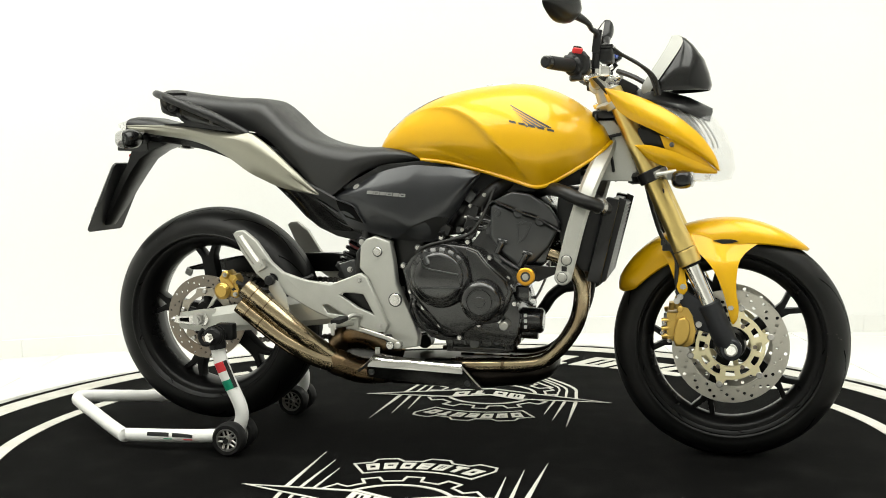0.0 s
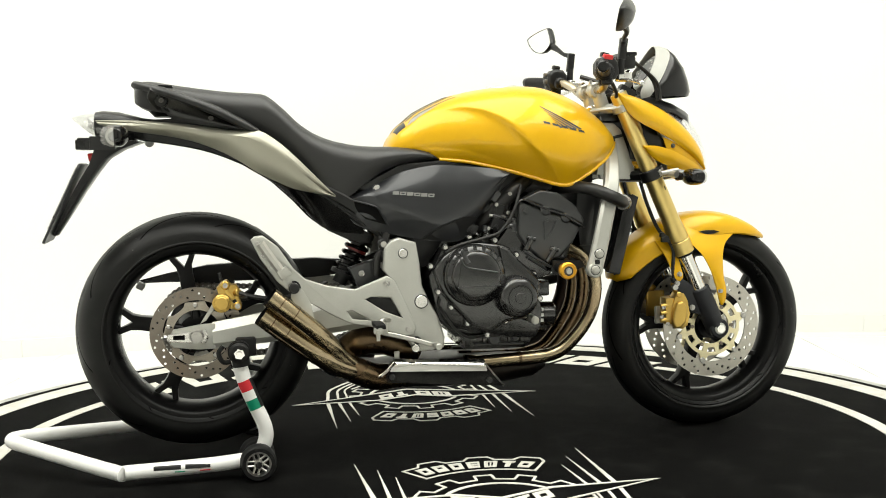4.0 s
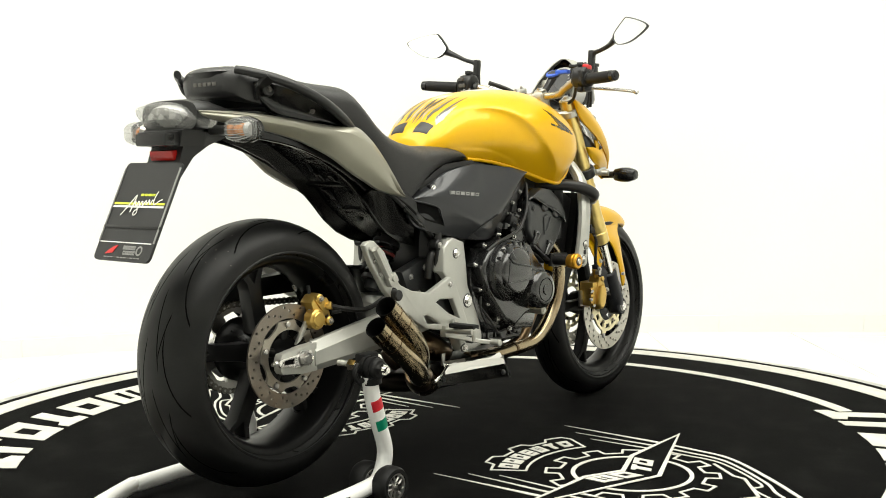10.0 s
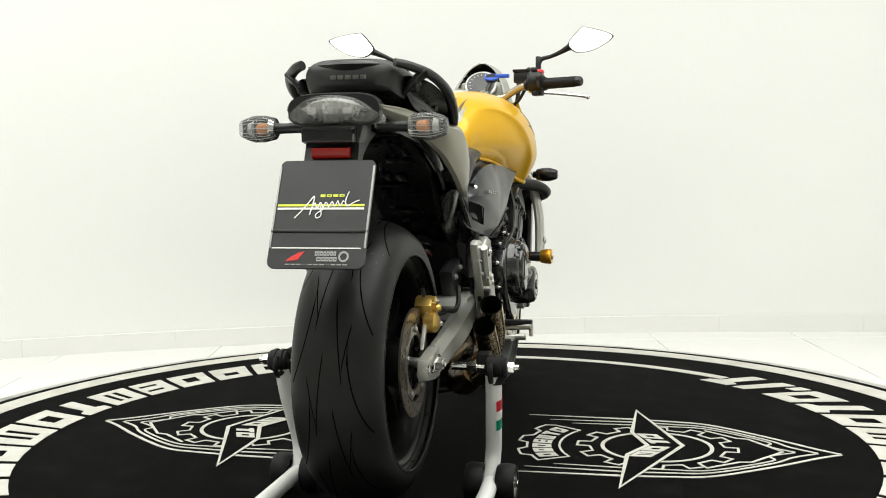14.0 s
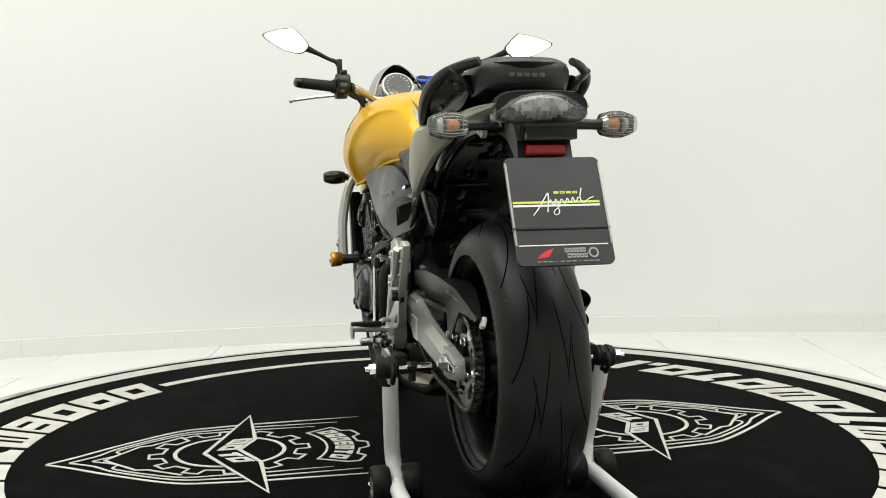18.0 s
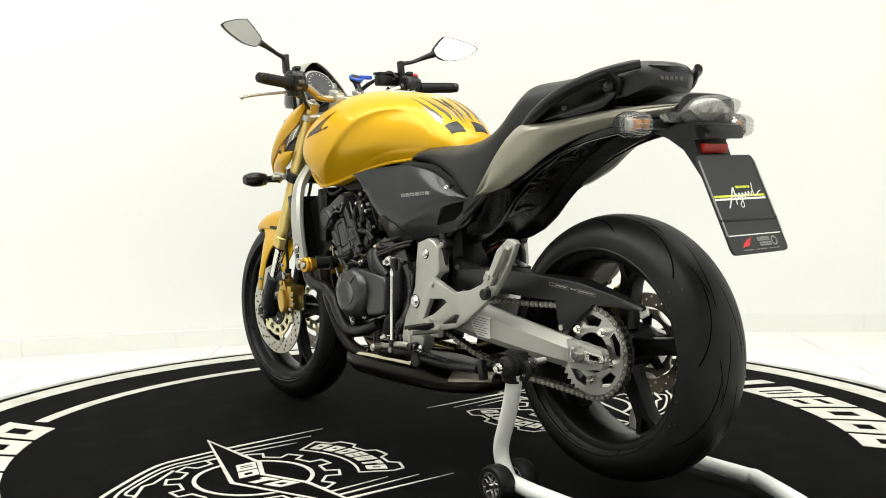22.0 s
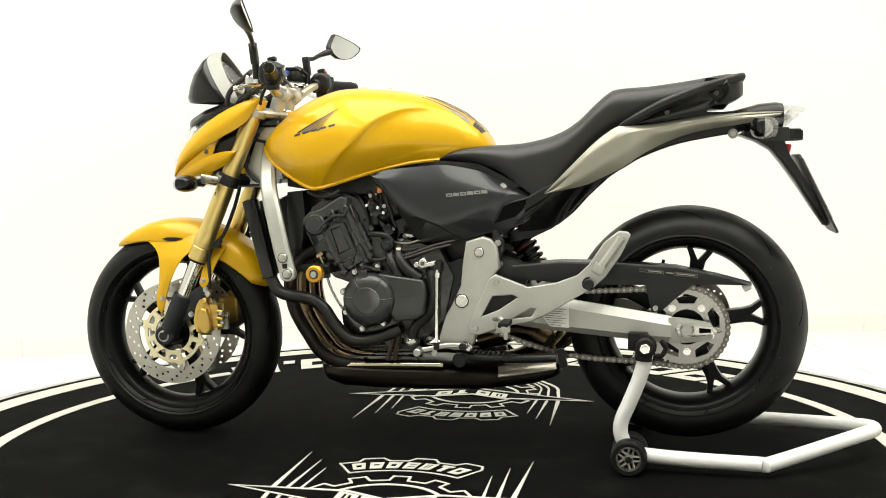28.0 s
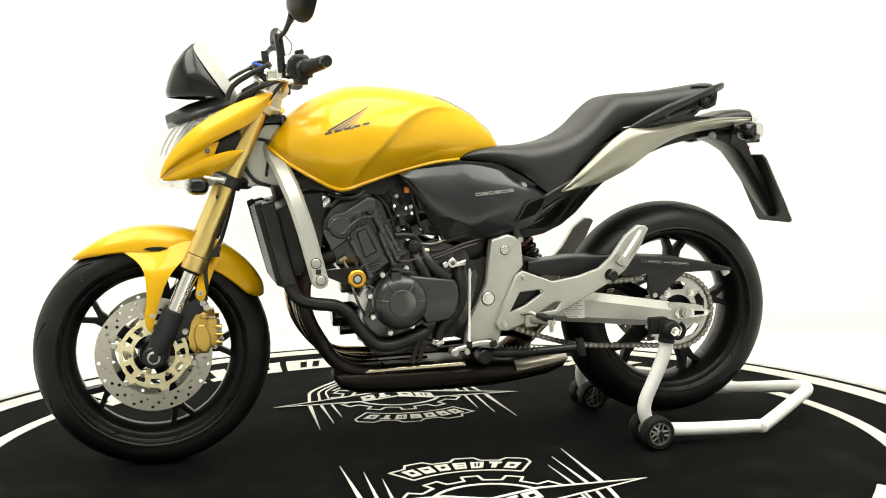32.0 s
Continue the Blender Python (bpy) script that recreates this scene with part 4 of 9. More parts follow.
        for x, z in ((0.612, 0.362), (0.608, 0.335), (0.625, 0.315)):
            bm = B()
            bolt_head(bm, (x, sg * 0.110, z), (-0.6, sg, 0), 0.006, 0.008)
            part("caliper_pin", bm, STEEL, cal)
        bm = B()
        block(bm, (0.628, sg * 0.070, 0.335), (0.05, 0.01, 0.05), 0.003)
        part("brake_pad", bm, STEEL, cal)
        for x, z, r in ((0.650, 0.398, 0.008),):
            bm = B()
            rod(bm, (x, sg * 0.124, z), (x, sg * 0.1315, z), r, n=18, bevel=0.002)
            part("piston_cap", bm, CALIPER, cal, "round gold piston cap")
        bm = B()
        rod(bm, (0.642, sg * 0.110, 0.418), (0.642, sg * 0.124, 0.418), 0.0085, n=6)
        part("banjo_bolt", bm, STEEL, cal)
        bm = B()
        sweep(bm, [(0.648, sg * 0.104, 0.425), (0.640, sg * 0.108, 0.465), (0.640, sg * 0.110, 0.520), (0.622, sg * 0.105, 0.555), (0.60, sg * 0.09, 0.585), (0.575, sg * 0.07, 0.66), (0.555, sg * 0.06, 0.74)], 0.0052, 8, 6)
        part("brake_hose", bm, HOSE, BIKE, "black rubber brake hose")
        bm = B()
        block(bm, (0.622, sg * 0.108, 0.553), (0.035, 0.012, 0.018), 0.003)
        block(bm, (0.607, sg * 0.108, 0.565), (0.012, 0.014, 0.014), 0.003)
        part("hose_clip", bm, BLACK, BIKE)
    # axle
    bm = B()
    rod(bm, (FW[0], -0.12, FW[2]), (FW[0], 0.12, FW[2]), 0.011, n=16)
    part("front_axle", bm, STEEL, BIKE)
    # triple clamps
    for z, th, mat, name in ((0.919, 0.020, ALU, "top_clamp"), (0.735, 0.030, BLACK, "bottom_clamp")):
        x = fork_at(z)
        tilt = Euler((0, radians(24), 0))
        bm = B()
        for sg in SIDES:
            d = Vector((0.4062, 0, -0.9138))
            c = Vector((x, sg * 0.105, z))
            rod(bm, c - d * th / 2, c + d * th / 2, 0.034, n=28, bevel=0.002)
            bar(bm, [(x - 0.01, sg * 0.105, z - 0.002), (x - 0.035, sg * 0.06, z - 0.004), (x - 0.048, 0, z - 0.006)], 0.04, th, up=-d, steps=4)
            rod(bm, (x + 0.036, sg * 0.09, z + 0.0), (x + 0.036, sg * 0.12, z), 0.010, n=12)
        part(name, bm, mat, BIKE, "bare aluminium top fork clamp" if mat is ALU else "black bottom fork clamp")
    for sg in SIDES:
        bm = B()
        x = fork_at(0.728)
        d = Vector((0.4062, 0, -0.9138))
        c = Vector((x, sg * 0.105, 0.733))
        rod(bm, c - d * 0.011, c + d * 0.011, 0.0335, n=24, bevel=0.002)
        rod(bm, (x + 0.03, sg * 0.115, 0.735), (x + 0.045, sg * 0.165, 0.733), 0.009, n=12)
        rod(bm, (x + 0.012, sg * 0.138, 0.737), (x + 0.06, sg * 0.142, 0.745), 0.007, n=10)
        part("clamp_ring", bm, ALU, BIKE, "silver fork clamp ring with stay")
    # steering head nut
    bm = B()
    rod(bm, (0.440, 0, 0.914), (0.436, 0, 0.927), 0.018, n=24, bevel=0.003)
    part("steering_nut", bm, CHROME, BIKE)


def fender():
    bm = B()
    rings = []
    stops = [(154, 0.318, 0.035, 0.012), (150, 0.330, 0.062, 0.045), (140, 0.334, 0.074, 0.060), (125, 0.333, 0.080, 0.070), (110, 0.330, 0.082, 0.078), (95, 0.328, 0.083, 0.078), (84, 0.327, 0.080, 0.062),
             (72, 0.323, 0.072, 0.045), (62, 0.319, 0.058, 0.028), (54, 0.316, 0.030, 0.010), (51.5, 0.315, 0.008, 0.003)]
    for i in range(40):
        a = 154 - 102.5 * i / 39
        r, w, d = table([(-s[0], s[1], s[2], s[3]) for s in stops], -a)
        outer, inner = [], []
        for j in range(-8, 9):
            b = j / 8
            yy = w * math.sin(b * math.pi / 2 * 0.96)
            rr = r - d * (1 - math.cos(abs(b) ** 1.5 * math.pi / 2))
            for lst, off in ((outer, 0.0), (inner, -0.004)):
                q = rr + off
                lst.append((FW[0] + q * math.cos(radians(a)), yy * (1 if off == 0 else 0.94), FW[2] + q * math.sin(radians(a))))
        rings.append(outer + list(reversed(inner)))
    rings_to_mesh(bm, rings)
    f = part("front_fender", bm, YELLOW, BIKE, "amber yellow front mudguard", smooth=50)
    for sg in SIDES:
        bm = B()
        shell(bm, [(0.655, sg * 0.074, 0.585), (0.690, sg * 0.098, 0.545), (0.726, sg * 0.116, 0.505), (0.749, sg * 0.125, 0.459), (0.764, sg * 0.128, 0.410), (0.773, sg * 0.129, 0.374), (0.778, sg * 0.128, 0.363)],
              [(0.850, sg * 0.070, 0.566), (0.812, sg * 0.088, 0.540), (0.792, sg * 0.108, 0.509), (0.787, sg * 0.122, 0.450), (0.793, sg * 0.128, 0.404), (0.790, sg * 0.129, 0.376), (0.782, sg * 0.128, 0.363)], 0.004, 0.005, 8, 6, out=(0, sg, 0))
        part("fender_stay", bm, YELLOW, f, "amber yellow side leg")
        bm = B()
        shell(bm, [(0.600, sg * 0.078, 0.545), (0.622, sg * 0.096, 0.505), (0.638, sg * 0.110, 0.462), (0.646, sg * 0.116, 0.440), (0.654, sg * 0.116, 0.434)],
              [(0.680, sg * 0.082, 0.560), (0.660, sg * 0.098, 0.512), (0.664, sg * 0.111, 0.470), (0.668, sg * 0.116, 0.448), (0.660, sg * 0.116, 0.434)], 0.003, 0.005, 6, 6, out=(0, sg, 0))
        part("fender_stay", bm, YELLOW, f, "amber yellow rear leg")
        for p in ((0.775, sg * 0.128, 0.404), (0.657, sg * 0.115, 0.453)):
            bm = B()
            bolt_head(bm, p, (0, sg, 0), 0.0075, 0.006)
            part("fender_bolt", bm, STEEL, f)
        # The slot is not cut; a black plate paints its shade.
        bm = B()
        slab(bm, [(0.730, 0.569), (0.750, 0.572), (0.775, 0.572), (0.793, 0.568), (0.775, 0.562), (0.752, 0.561)], sg * 0.070, sg * 0.0845)
        part("fender_slot_shade", bm, BLACK, f, "black plate painted as a shaded slot")


def tank():
    top = [(-0.160, 0.806), (-0.146, 0.838), (-0.124, 0.868), (-0.073, 0.910), (0.005, 0.947), (0.082, 0.967), (0.160, 0.977), (0.206, 0.980), (0.268, 0.976), (0.329, 0.957), (0.376, 0.932),
           (0.422, 0.899), (0.455, 0.866), (0.472, 0.838)]
    low = [(-0.160, 0.785), (-0.130, 0.786), (-0.03, 0.784), (0.049, 0.776), (0.123, 0.760), (0.182, 0.744), (0.242, 0.726), (0.280, 0.714), (0.300, 0.711), (0.325, 0.718), (0.361, 0.737), (0.420, 0.772), (0.450, 0.795), (0.472, 0.822)]
    wid = [(-0.160, 0.055), (-0.13, 0.085), (-0.09, 0.112), (-0.03, 0.140), (0.04, 0.172), (0.12, 0.202), (0.20, 0.219), (0.27, 0.226), (0.33, 0.221), (0.38, 0.203), (0.43, 0.165), (0.46, 0.122), (0.472, 0.088)]
    lw = [(-0.160, 0.05), (-0.13, 0.075), (-0.03, 0.118), (0.05, 0.140), (0.12, 0.157), (0.20, 0.172), (0.28, 0.185), (0.33, 0.180), (0.38, 0.168), (0.43, 0.140), (0.46, 0.110), (0.472, 0.085)]

    knee = smooth_path([(-0.160, 0.800, 0), (-0.100, 0.872, 0), (-0.046, 0.906, 0), (-0.002, 0.9165, 0), (0.035, 0.919, 0), (0.073, 0.913, 0), (0.105, 0.899, 0), (0.137, 0.879, 0), (0.169, 0.849, 0), (0.201, 0.817, 0),
                        (0.247, 0.767, 0), (0.283, 0.715, 0), (0.310, 0.665, 0)], 4)
    skirt = [(-0.160, 0.80), (-0.06, 0.813), (-0.017, 0.813), (0.041, 0.805), (0.111, 0.783), (0.156, 0.758), (0.21, 0.725), (0.26, 0.69), (0.472, 0.50)]

    def ease(f):
        f = min(max(f, 0), 1)
        return f * f * (3 - 2 * f)

    def crease(x, z):
        """The hollow for the knee: a crisp arched edge, a rounded shoulder outside it and a flared skirt below."""
        near, inside = 1.0, False
        for a, b in zip(knee, knee[1:]):
            d = Vector((b.x - a.x, b.y - a.y))
            f = min(max((Vector((x - a.x, z - a.y)).dot(d)) / d.length_squared, 0), 1)
            near = min(near, (Vector((x - a.x, z - a.y)) - d * f).length)
            if a.x <= x < b.x:
                inside = z < a.y + (b.y - a.y) * (x - a.x) / (b.x - a.x)
        fade = ease((x + 0.16) / 0.14)
        if not inside:
            return -0.0025 * math.exp(-(near / 0.022) ** 2) * fade * ease((0.30 - x) / 0.06)
        wide = 0.011 + 0.030 * ease((0.03 - x) / 0.12)
        flare = max(table(skirt, x)[0] - z, 0)
        return ((0.0125 * (1 - math.exp(-near / wide)) - 0.0025 * math.exp(-near / 0.010)) - 0.004 * (1 - math.exp(-flare / 0.010))) * fade

    rings, edge = [], {-1: [], 1: []}
    n = 150
    for i in range(n):
        x = -0.160 + 0.632 * (i / (n - 1))
        zt, zb, w, wb = table(top, x)[0], table(low, x)[0], table(wid, x)[0], table(lw, x)[0]
        zt = max(zt, zb + 0.006)
        zw = zb + (zt - zb) * 0.34
        half = []
        for j in range(22):
            t = j / 22
            half.append((wb + (w - wb) * math.sin(t * math.pi / 2), zb + (zw - zb) * t))
        for j in range(41):
            a = math.pi / 2 * j / 40
            half.append((w * max(math.cos(a), 0) ** 0.78, zw + (zt - zw) * math.sin(a) ** 0.9))
        pts = []
        for y, z in half:
            pts.append((x, -max(y - crease(x, z), 0), z))
        pts += [(x, -p[1], p[2]) for p in reversed(pts[:-1])]
        rings.append(pts)
        edge[-1].append(pts[0])
        edge[1].append(pts[-1])
    bm = B()
    rings_to_mesh(bm, rings)
    tk = part("fuel_tank", bm, YELLOW, BIKE, "amber yellow pearl fuel tank", smooth=60)
    for sg in SIDES:
        bm = B()
        e = [Vector(p) for p in edge[sg]]
        sweep(bm, [p + Vector((0, sg * 0.001, -0.001)) for p in e[32::6]] + [e[-1] + Vector((0.002, 0, 0))], 0.0052, 8, 3)
        part("tank_seam", bm, YELLOW, tk, "amber yellow welded seam")
        # wing-shaped decal and plain bar below it
        for k in range(5):
            bm = B()
            on_tank(bm, rings, sg, [(0.338 - 0.014 * k, 0.8575 + 0.0010 * k), (0.228 + 0.0085 * k, 0.920 - 0.0110 * k), (0.2315 + 0.0085 * k, 0.9150 - 0.0100 * k), (0.331 - 0.014 * k, 0.8562 + 0.0008 * k)])
            part("wing_decal", bm, GREY_MARK if k else PLATE, tk, "dark grey feather-shaped decal")
        for k in range(5):
            bm = B()
            x0 = 0.231 + 0.0238 * k
            zc = 0.8790 - 0.238 * (x0 - 0.231)
            on_tank(bm, rings, sg, [(x0, zc), (x0 + 0.017, zc - 0.0040), (x0 + 0.018, zc - 0.0095), (x0 + 0.001, zc - 0.0055)])
            part("badge_bar", bm, PLATE, tk)
    # tank pad: a spine and slanting patches on the rear crown
    half_pad = [((-0.134, 0.020), (-0.104, 0.030), (-0.106, 0.092), (-0.130, 0.084), PLATE), ((-0.104, 0.048), (-0.088, 0.038), (0.030, 0.064), (-0.060, 0.062), GREY_MARK),
                ((-0.100, 0.084), (-0.086, 0.076), (0.034, 0.098), (-0.052, 0.094), GREY_MARK), ((-0.104, 0.026), (-0.082, 0.016), (0.020, 0.046), (-0.062, 0.028), PAD_SILVER),
                ((-0.104, 0.094), (-0.092, 0.080), (-0.018, 0.108), (-0.084, 0.108), PAD_SILVER),
                ((-0.112, 0.006), (-0.070, 0.004), (-0.034, 0.014), (-0.086, 0.014), GREY_MARK), ((-0.062, 0.003), (-0.020, 0.003), (0.020, 0.020), (-0.040, 0.018), PLATE)]
    for *quad, mat in half_pad:
        mid = sum((Vector(q) for q in quad), Vector((0, 0))) / 4
        quad = [Vector((v.x, v.y * 0.76)) for v in (mid + (Vector(q) - mid) * 0.95 for q in quad)]
        for sg in SIDES:
            bm = B()
            grid = []
            for i in range(7):
                a = Vector(quad[0]).lerp(Vector(quad[1]), i / 6)
                b = Vector(quad[3]).lerp(Vector(quad[2]), i / 6)
                row = []
                for j in range(7):
                    p = a.lerp(b, j / 6)
                    row.append((p.x, sg * p.y, tank_top(rings, p.x, sg * p.y) + 0.0011))
                grid.append(row + [(p[0], p[1], p[2] - 0.0016) for p in reversed(row)])
            rings_to_mesh(bm, grid)
            part("tank_pad", bm, mat, tk, "black and silver tank pad sticker")
    # filler cap
    bm = B()
    rod(bm, (0.175, 0, 0.960), (0.173, 0, 0.9795), 0.048, n=40, bevel=0.003)
    cap = part("filler_cap", bm, ALU, tk, "aluminium filler cap")
    for k in range(6):
        bm = B()
        a = 2 * math.pi * k / 6
        bolt_head(bm, (0.174 + 0.038 * math.cos(a), 0.038 * math.sin(a), 0.979), (0, 0, 1), 0.004, 0.0015)
        part("cap_screw", bm, STEEL, cap)
    return tk


def tank_top(rings, x, y):
    i = min(max((x + 0.160) / 0.632 * (len(rings) - 1), 0), len(rings) - 1.001)
    res = []
    for r in (rings[int(i)], rings[int(i) + 1]):
        z = 0.8
        for a, b in zip(r[22:], r[23:]):
            if min(a[1], b[1]) <= y <= max(a[1], b[1]) and abs(b[1] - a[1]) > 1e-6:
                z = max(z, a[2] + (b[2] - a[2]) * (y - a[1]) / (b[1] - a[1]))
        res.append(z)
    return res[0] + (res[1] - res[0]) * (i - int(i))


def tank_side(rings, sg, x, z):
    """y of the tank's flank at x, z."""
    i = min(max((x + 0.160) / 0.632 * (len(rings) - 1), 0), len(rings) - 1.001)
    res = []
    for r in (rings[int(i)], rings[int(i) + 1]):
        half = r[:63]
        y = 0.0
        for a, b in zip(half, half[1:]):
            if a[2] <= z <= b[2] and b[2] > a[2]:
                y = -(a[1] + (b[1] - a[1]) * (z - a[2]) / (b[2] - a[2]))
        res.append(y)
    return sg * (res[0] + (res[1] - res[0]) * (i - int(i)))


def on_tank(bm, rings, sg, quad):
    """A thin patch laid on the tank's flank, from four corners in x, z."""
    grid = []
    for i in range(9):
        u = i / 8
        a = Vector(quad[0]).lerp(Vector(quad[1]), u)
        b = Vector(quad[3]).lerp(Vector(quad[2]), u)
        row = []
        for j in range(3):
            p = a.lerp(b, j / 2)
            row.append(Vector((p.x, tank_side(rings, sg, p.x, p.y) + sg * 0.0012, p.y)))
        grid.append(row + [p - Vector((0, sg * 0.003, 0)) for p in reversed(row)])
    rings_to_mesh(bm, grid)


def seat():
    rows = [(-0.800, 0.972, 0.935, 0.060), (-0.788, 0.988, 0.926, 0.092), (-0.760, 0.990, 0.915, 0.104), (-0.70, 0.981, 0.905, 0.112), (-0.646, 0.973, 0.893, 0.118), (-0.569, 0.964, 0.880, 0.124), (-0.500, 0.960, 0.866, 0.128),
            (-0.470, 0.953, 0.852, 0.132), (-0.430, 0.921, 0.822, 0.136), (-0.392, 0.884, 0.785, 0.138), (-0.354, 0.857, 0.746, 0.140), (-0.308, 0.838, 0.700, 0.141), (-0.272, 0.829, 0.690, 0.142), (-0.240, 0.823, 0.712, 0.142),
            (-0.205, 0.820, 0.738, 0.140), (-0.170, 0.819, 0.757, 0.138), (-0.130, 0.818, 0.770, 0.136), (-0.085, 0.814, 0.777, 0.132), (-0.055, 0.808, 0.779, 0.126), (-0.038, 0.798, 0.781, 0.121), (-0.030, 0.788, 0.784, 0.117)]
    rings = []
    for i in range(72):
        x = -0.800 + 0.770 * i / 71
        zt, zb, w = table(rows, x)
        sh = min(0.045, (zt - zb) * 0.5)
        ring = []
        for j in range(6):
            t = j / 6
            ring.append((w * (0.90 + 0.10 * math.sin(t * math.pi / 2)), zb + (zt - sh - zb) * t))
        for j in range(13):
            a = math.pi / 2 * j / 12
            ring.append((w * max(math.cos(a), 0) ** 0.45, zt - sh + sh * math.sin(a)))
        pts = [(x, -y, z) for y, z in ring]
        pts += [(x, -p[1], p[2]) for p in reversed(pts[:-1])]
        rings.append(pts)
    bm = B()
    rings_to_mesh(bm, rings)
    s = part("seat", bm, SEAT, BIKE, "black vinyl dual seat", smooth=55)
    # panel behind the pillion seat
    bm = B()
    rings = []
    for i in range(8):
        f = i / 7
        z = 0.902 + 0.076 * f
        w = 0.082 + 0.018 * f
        x = -0.755 - 0.052 * f ** 0.8
        ring = [(x + 0.10, -w * 0.97, z)] + [(x + 0.05 * (abs(k) / 6) ** 3, w * k / 6, z) for k in range(-6, 7)] + [(x + 0.10, w * 0.97, z)]
        rings.append(ring)
    for z, x, w in ((0.984, -0.802, 0.099), (0.989, -0.790, 0.095), (0.9915, -0.765, 0.084)):
        rings.append([(x + 0.06, -w * 0.94, z - 0.034)] + [(x + 0.05 * (abs(k) / 6) ** 3, w * k / 6, z - 0.020 * (k / 6) ** 4) for k in range(-6, 7)] + [(x + 0.06, w * 0.94, z - 0.034)])
    rings_to_mesh(bm, rings)
    pan = part("seat_pan", bm, BLACK, s, "glossy black panel behind the pillion seat")
    for k in range(5):
        bm = B()
        block(bm, (-0.7995, 0.032 - 0.016 * k, 0.952), (0.004, 0.012, 0.0080), 0.001)
        part("badge_bar", bm, GREY_MARK, pan)
    # grab rails
    for sg in SIDES:
        bm = B()
        sweep(bm, [(-0.500, sg * 0.150, 0.858), (-0.540, sg * 0.160, 0.880), (-0.60, sg * 0.168, 0.910), (-0.665, sg * 0.168, 0.936), (-0.725, sg * 0.153, 0.958), (-0.775, sg * 0.122, 0.973), (-0.797, sg * 0.098, 0.979)],
              [0.010, 0.013, 0.014, 0.0135, 0.0125, 0.0115, 0.010], 14, 6, flat=0.8)
        g = part("grab_rail", bm, BLACK, BIKE, "black plastic pillion grab rail")
        bm = B()
        shell(bm, [(-0.508, sg * 0.148, 0.868), (-0.580, sg * 0.160, 0.898), (-0.650, sg * 0.160, 0.925), (-0.715, sg * 0.146, 0.945), (-0.755, sg * 0.115, 0.955)],
              [(-0.515, sg * 0.140, 0.856), (-0.580, sg * 0.132, 0.868), (-0.650, sg * 0.122, 0.880), (-0.705, sg * 0.112, 0.893), (-0.750, sg * 0.100, 0.935)], -0.014, 0.012, 6, 6, out=(0, sg, 0))
        part("rail_web", bm, GLOSS_BLACK, g)
        bm = B()
        bar(bm, [(-0.745, sg * 0.150, 0.962), (-0.752, sg * 0.125, 0.945), (-0.735, sg * 0.100, 0.925)], 0.026, 0.012, steps=4)
        rod(bm, (-0.732, sg * 0.110, 0.938), (-0.732, sg * 0.131, 0.938), 0.016, n=16, bevel=0.003)
        part("rail_mount", bm, BLACK, g)
        for p in ((-0.732, sg * 0.130, 0.938), (-0.612, sg * 0.136, 0.894)):
            bm = B()
            bolt_head(bm, p, (0, sg, 0), 0.006, 0.005)
            part("rail_bolt", bm, GREY_MARK, g)


wheels()
chain()
front_end()
fender()
tank()
seat()


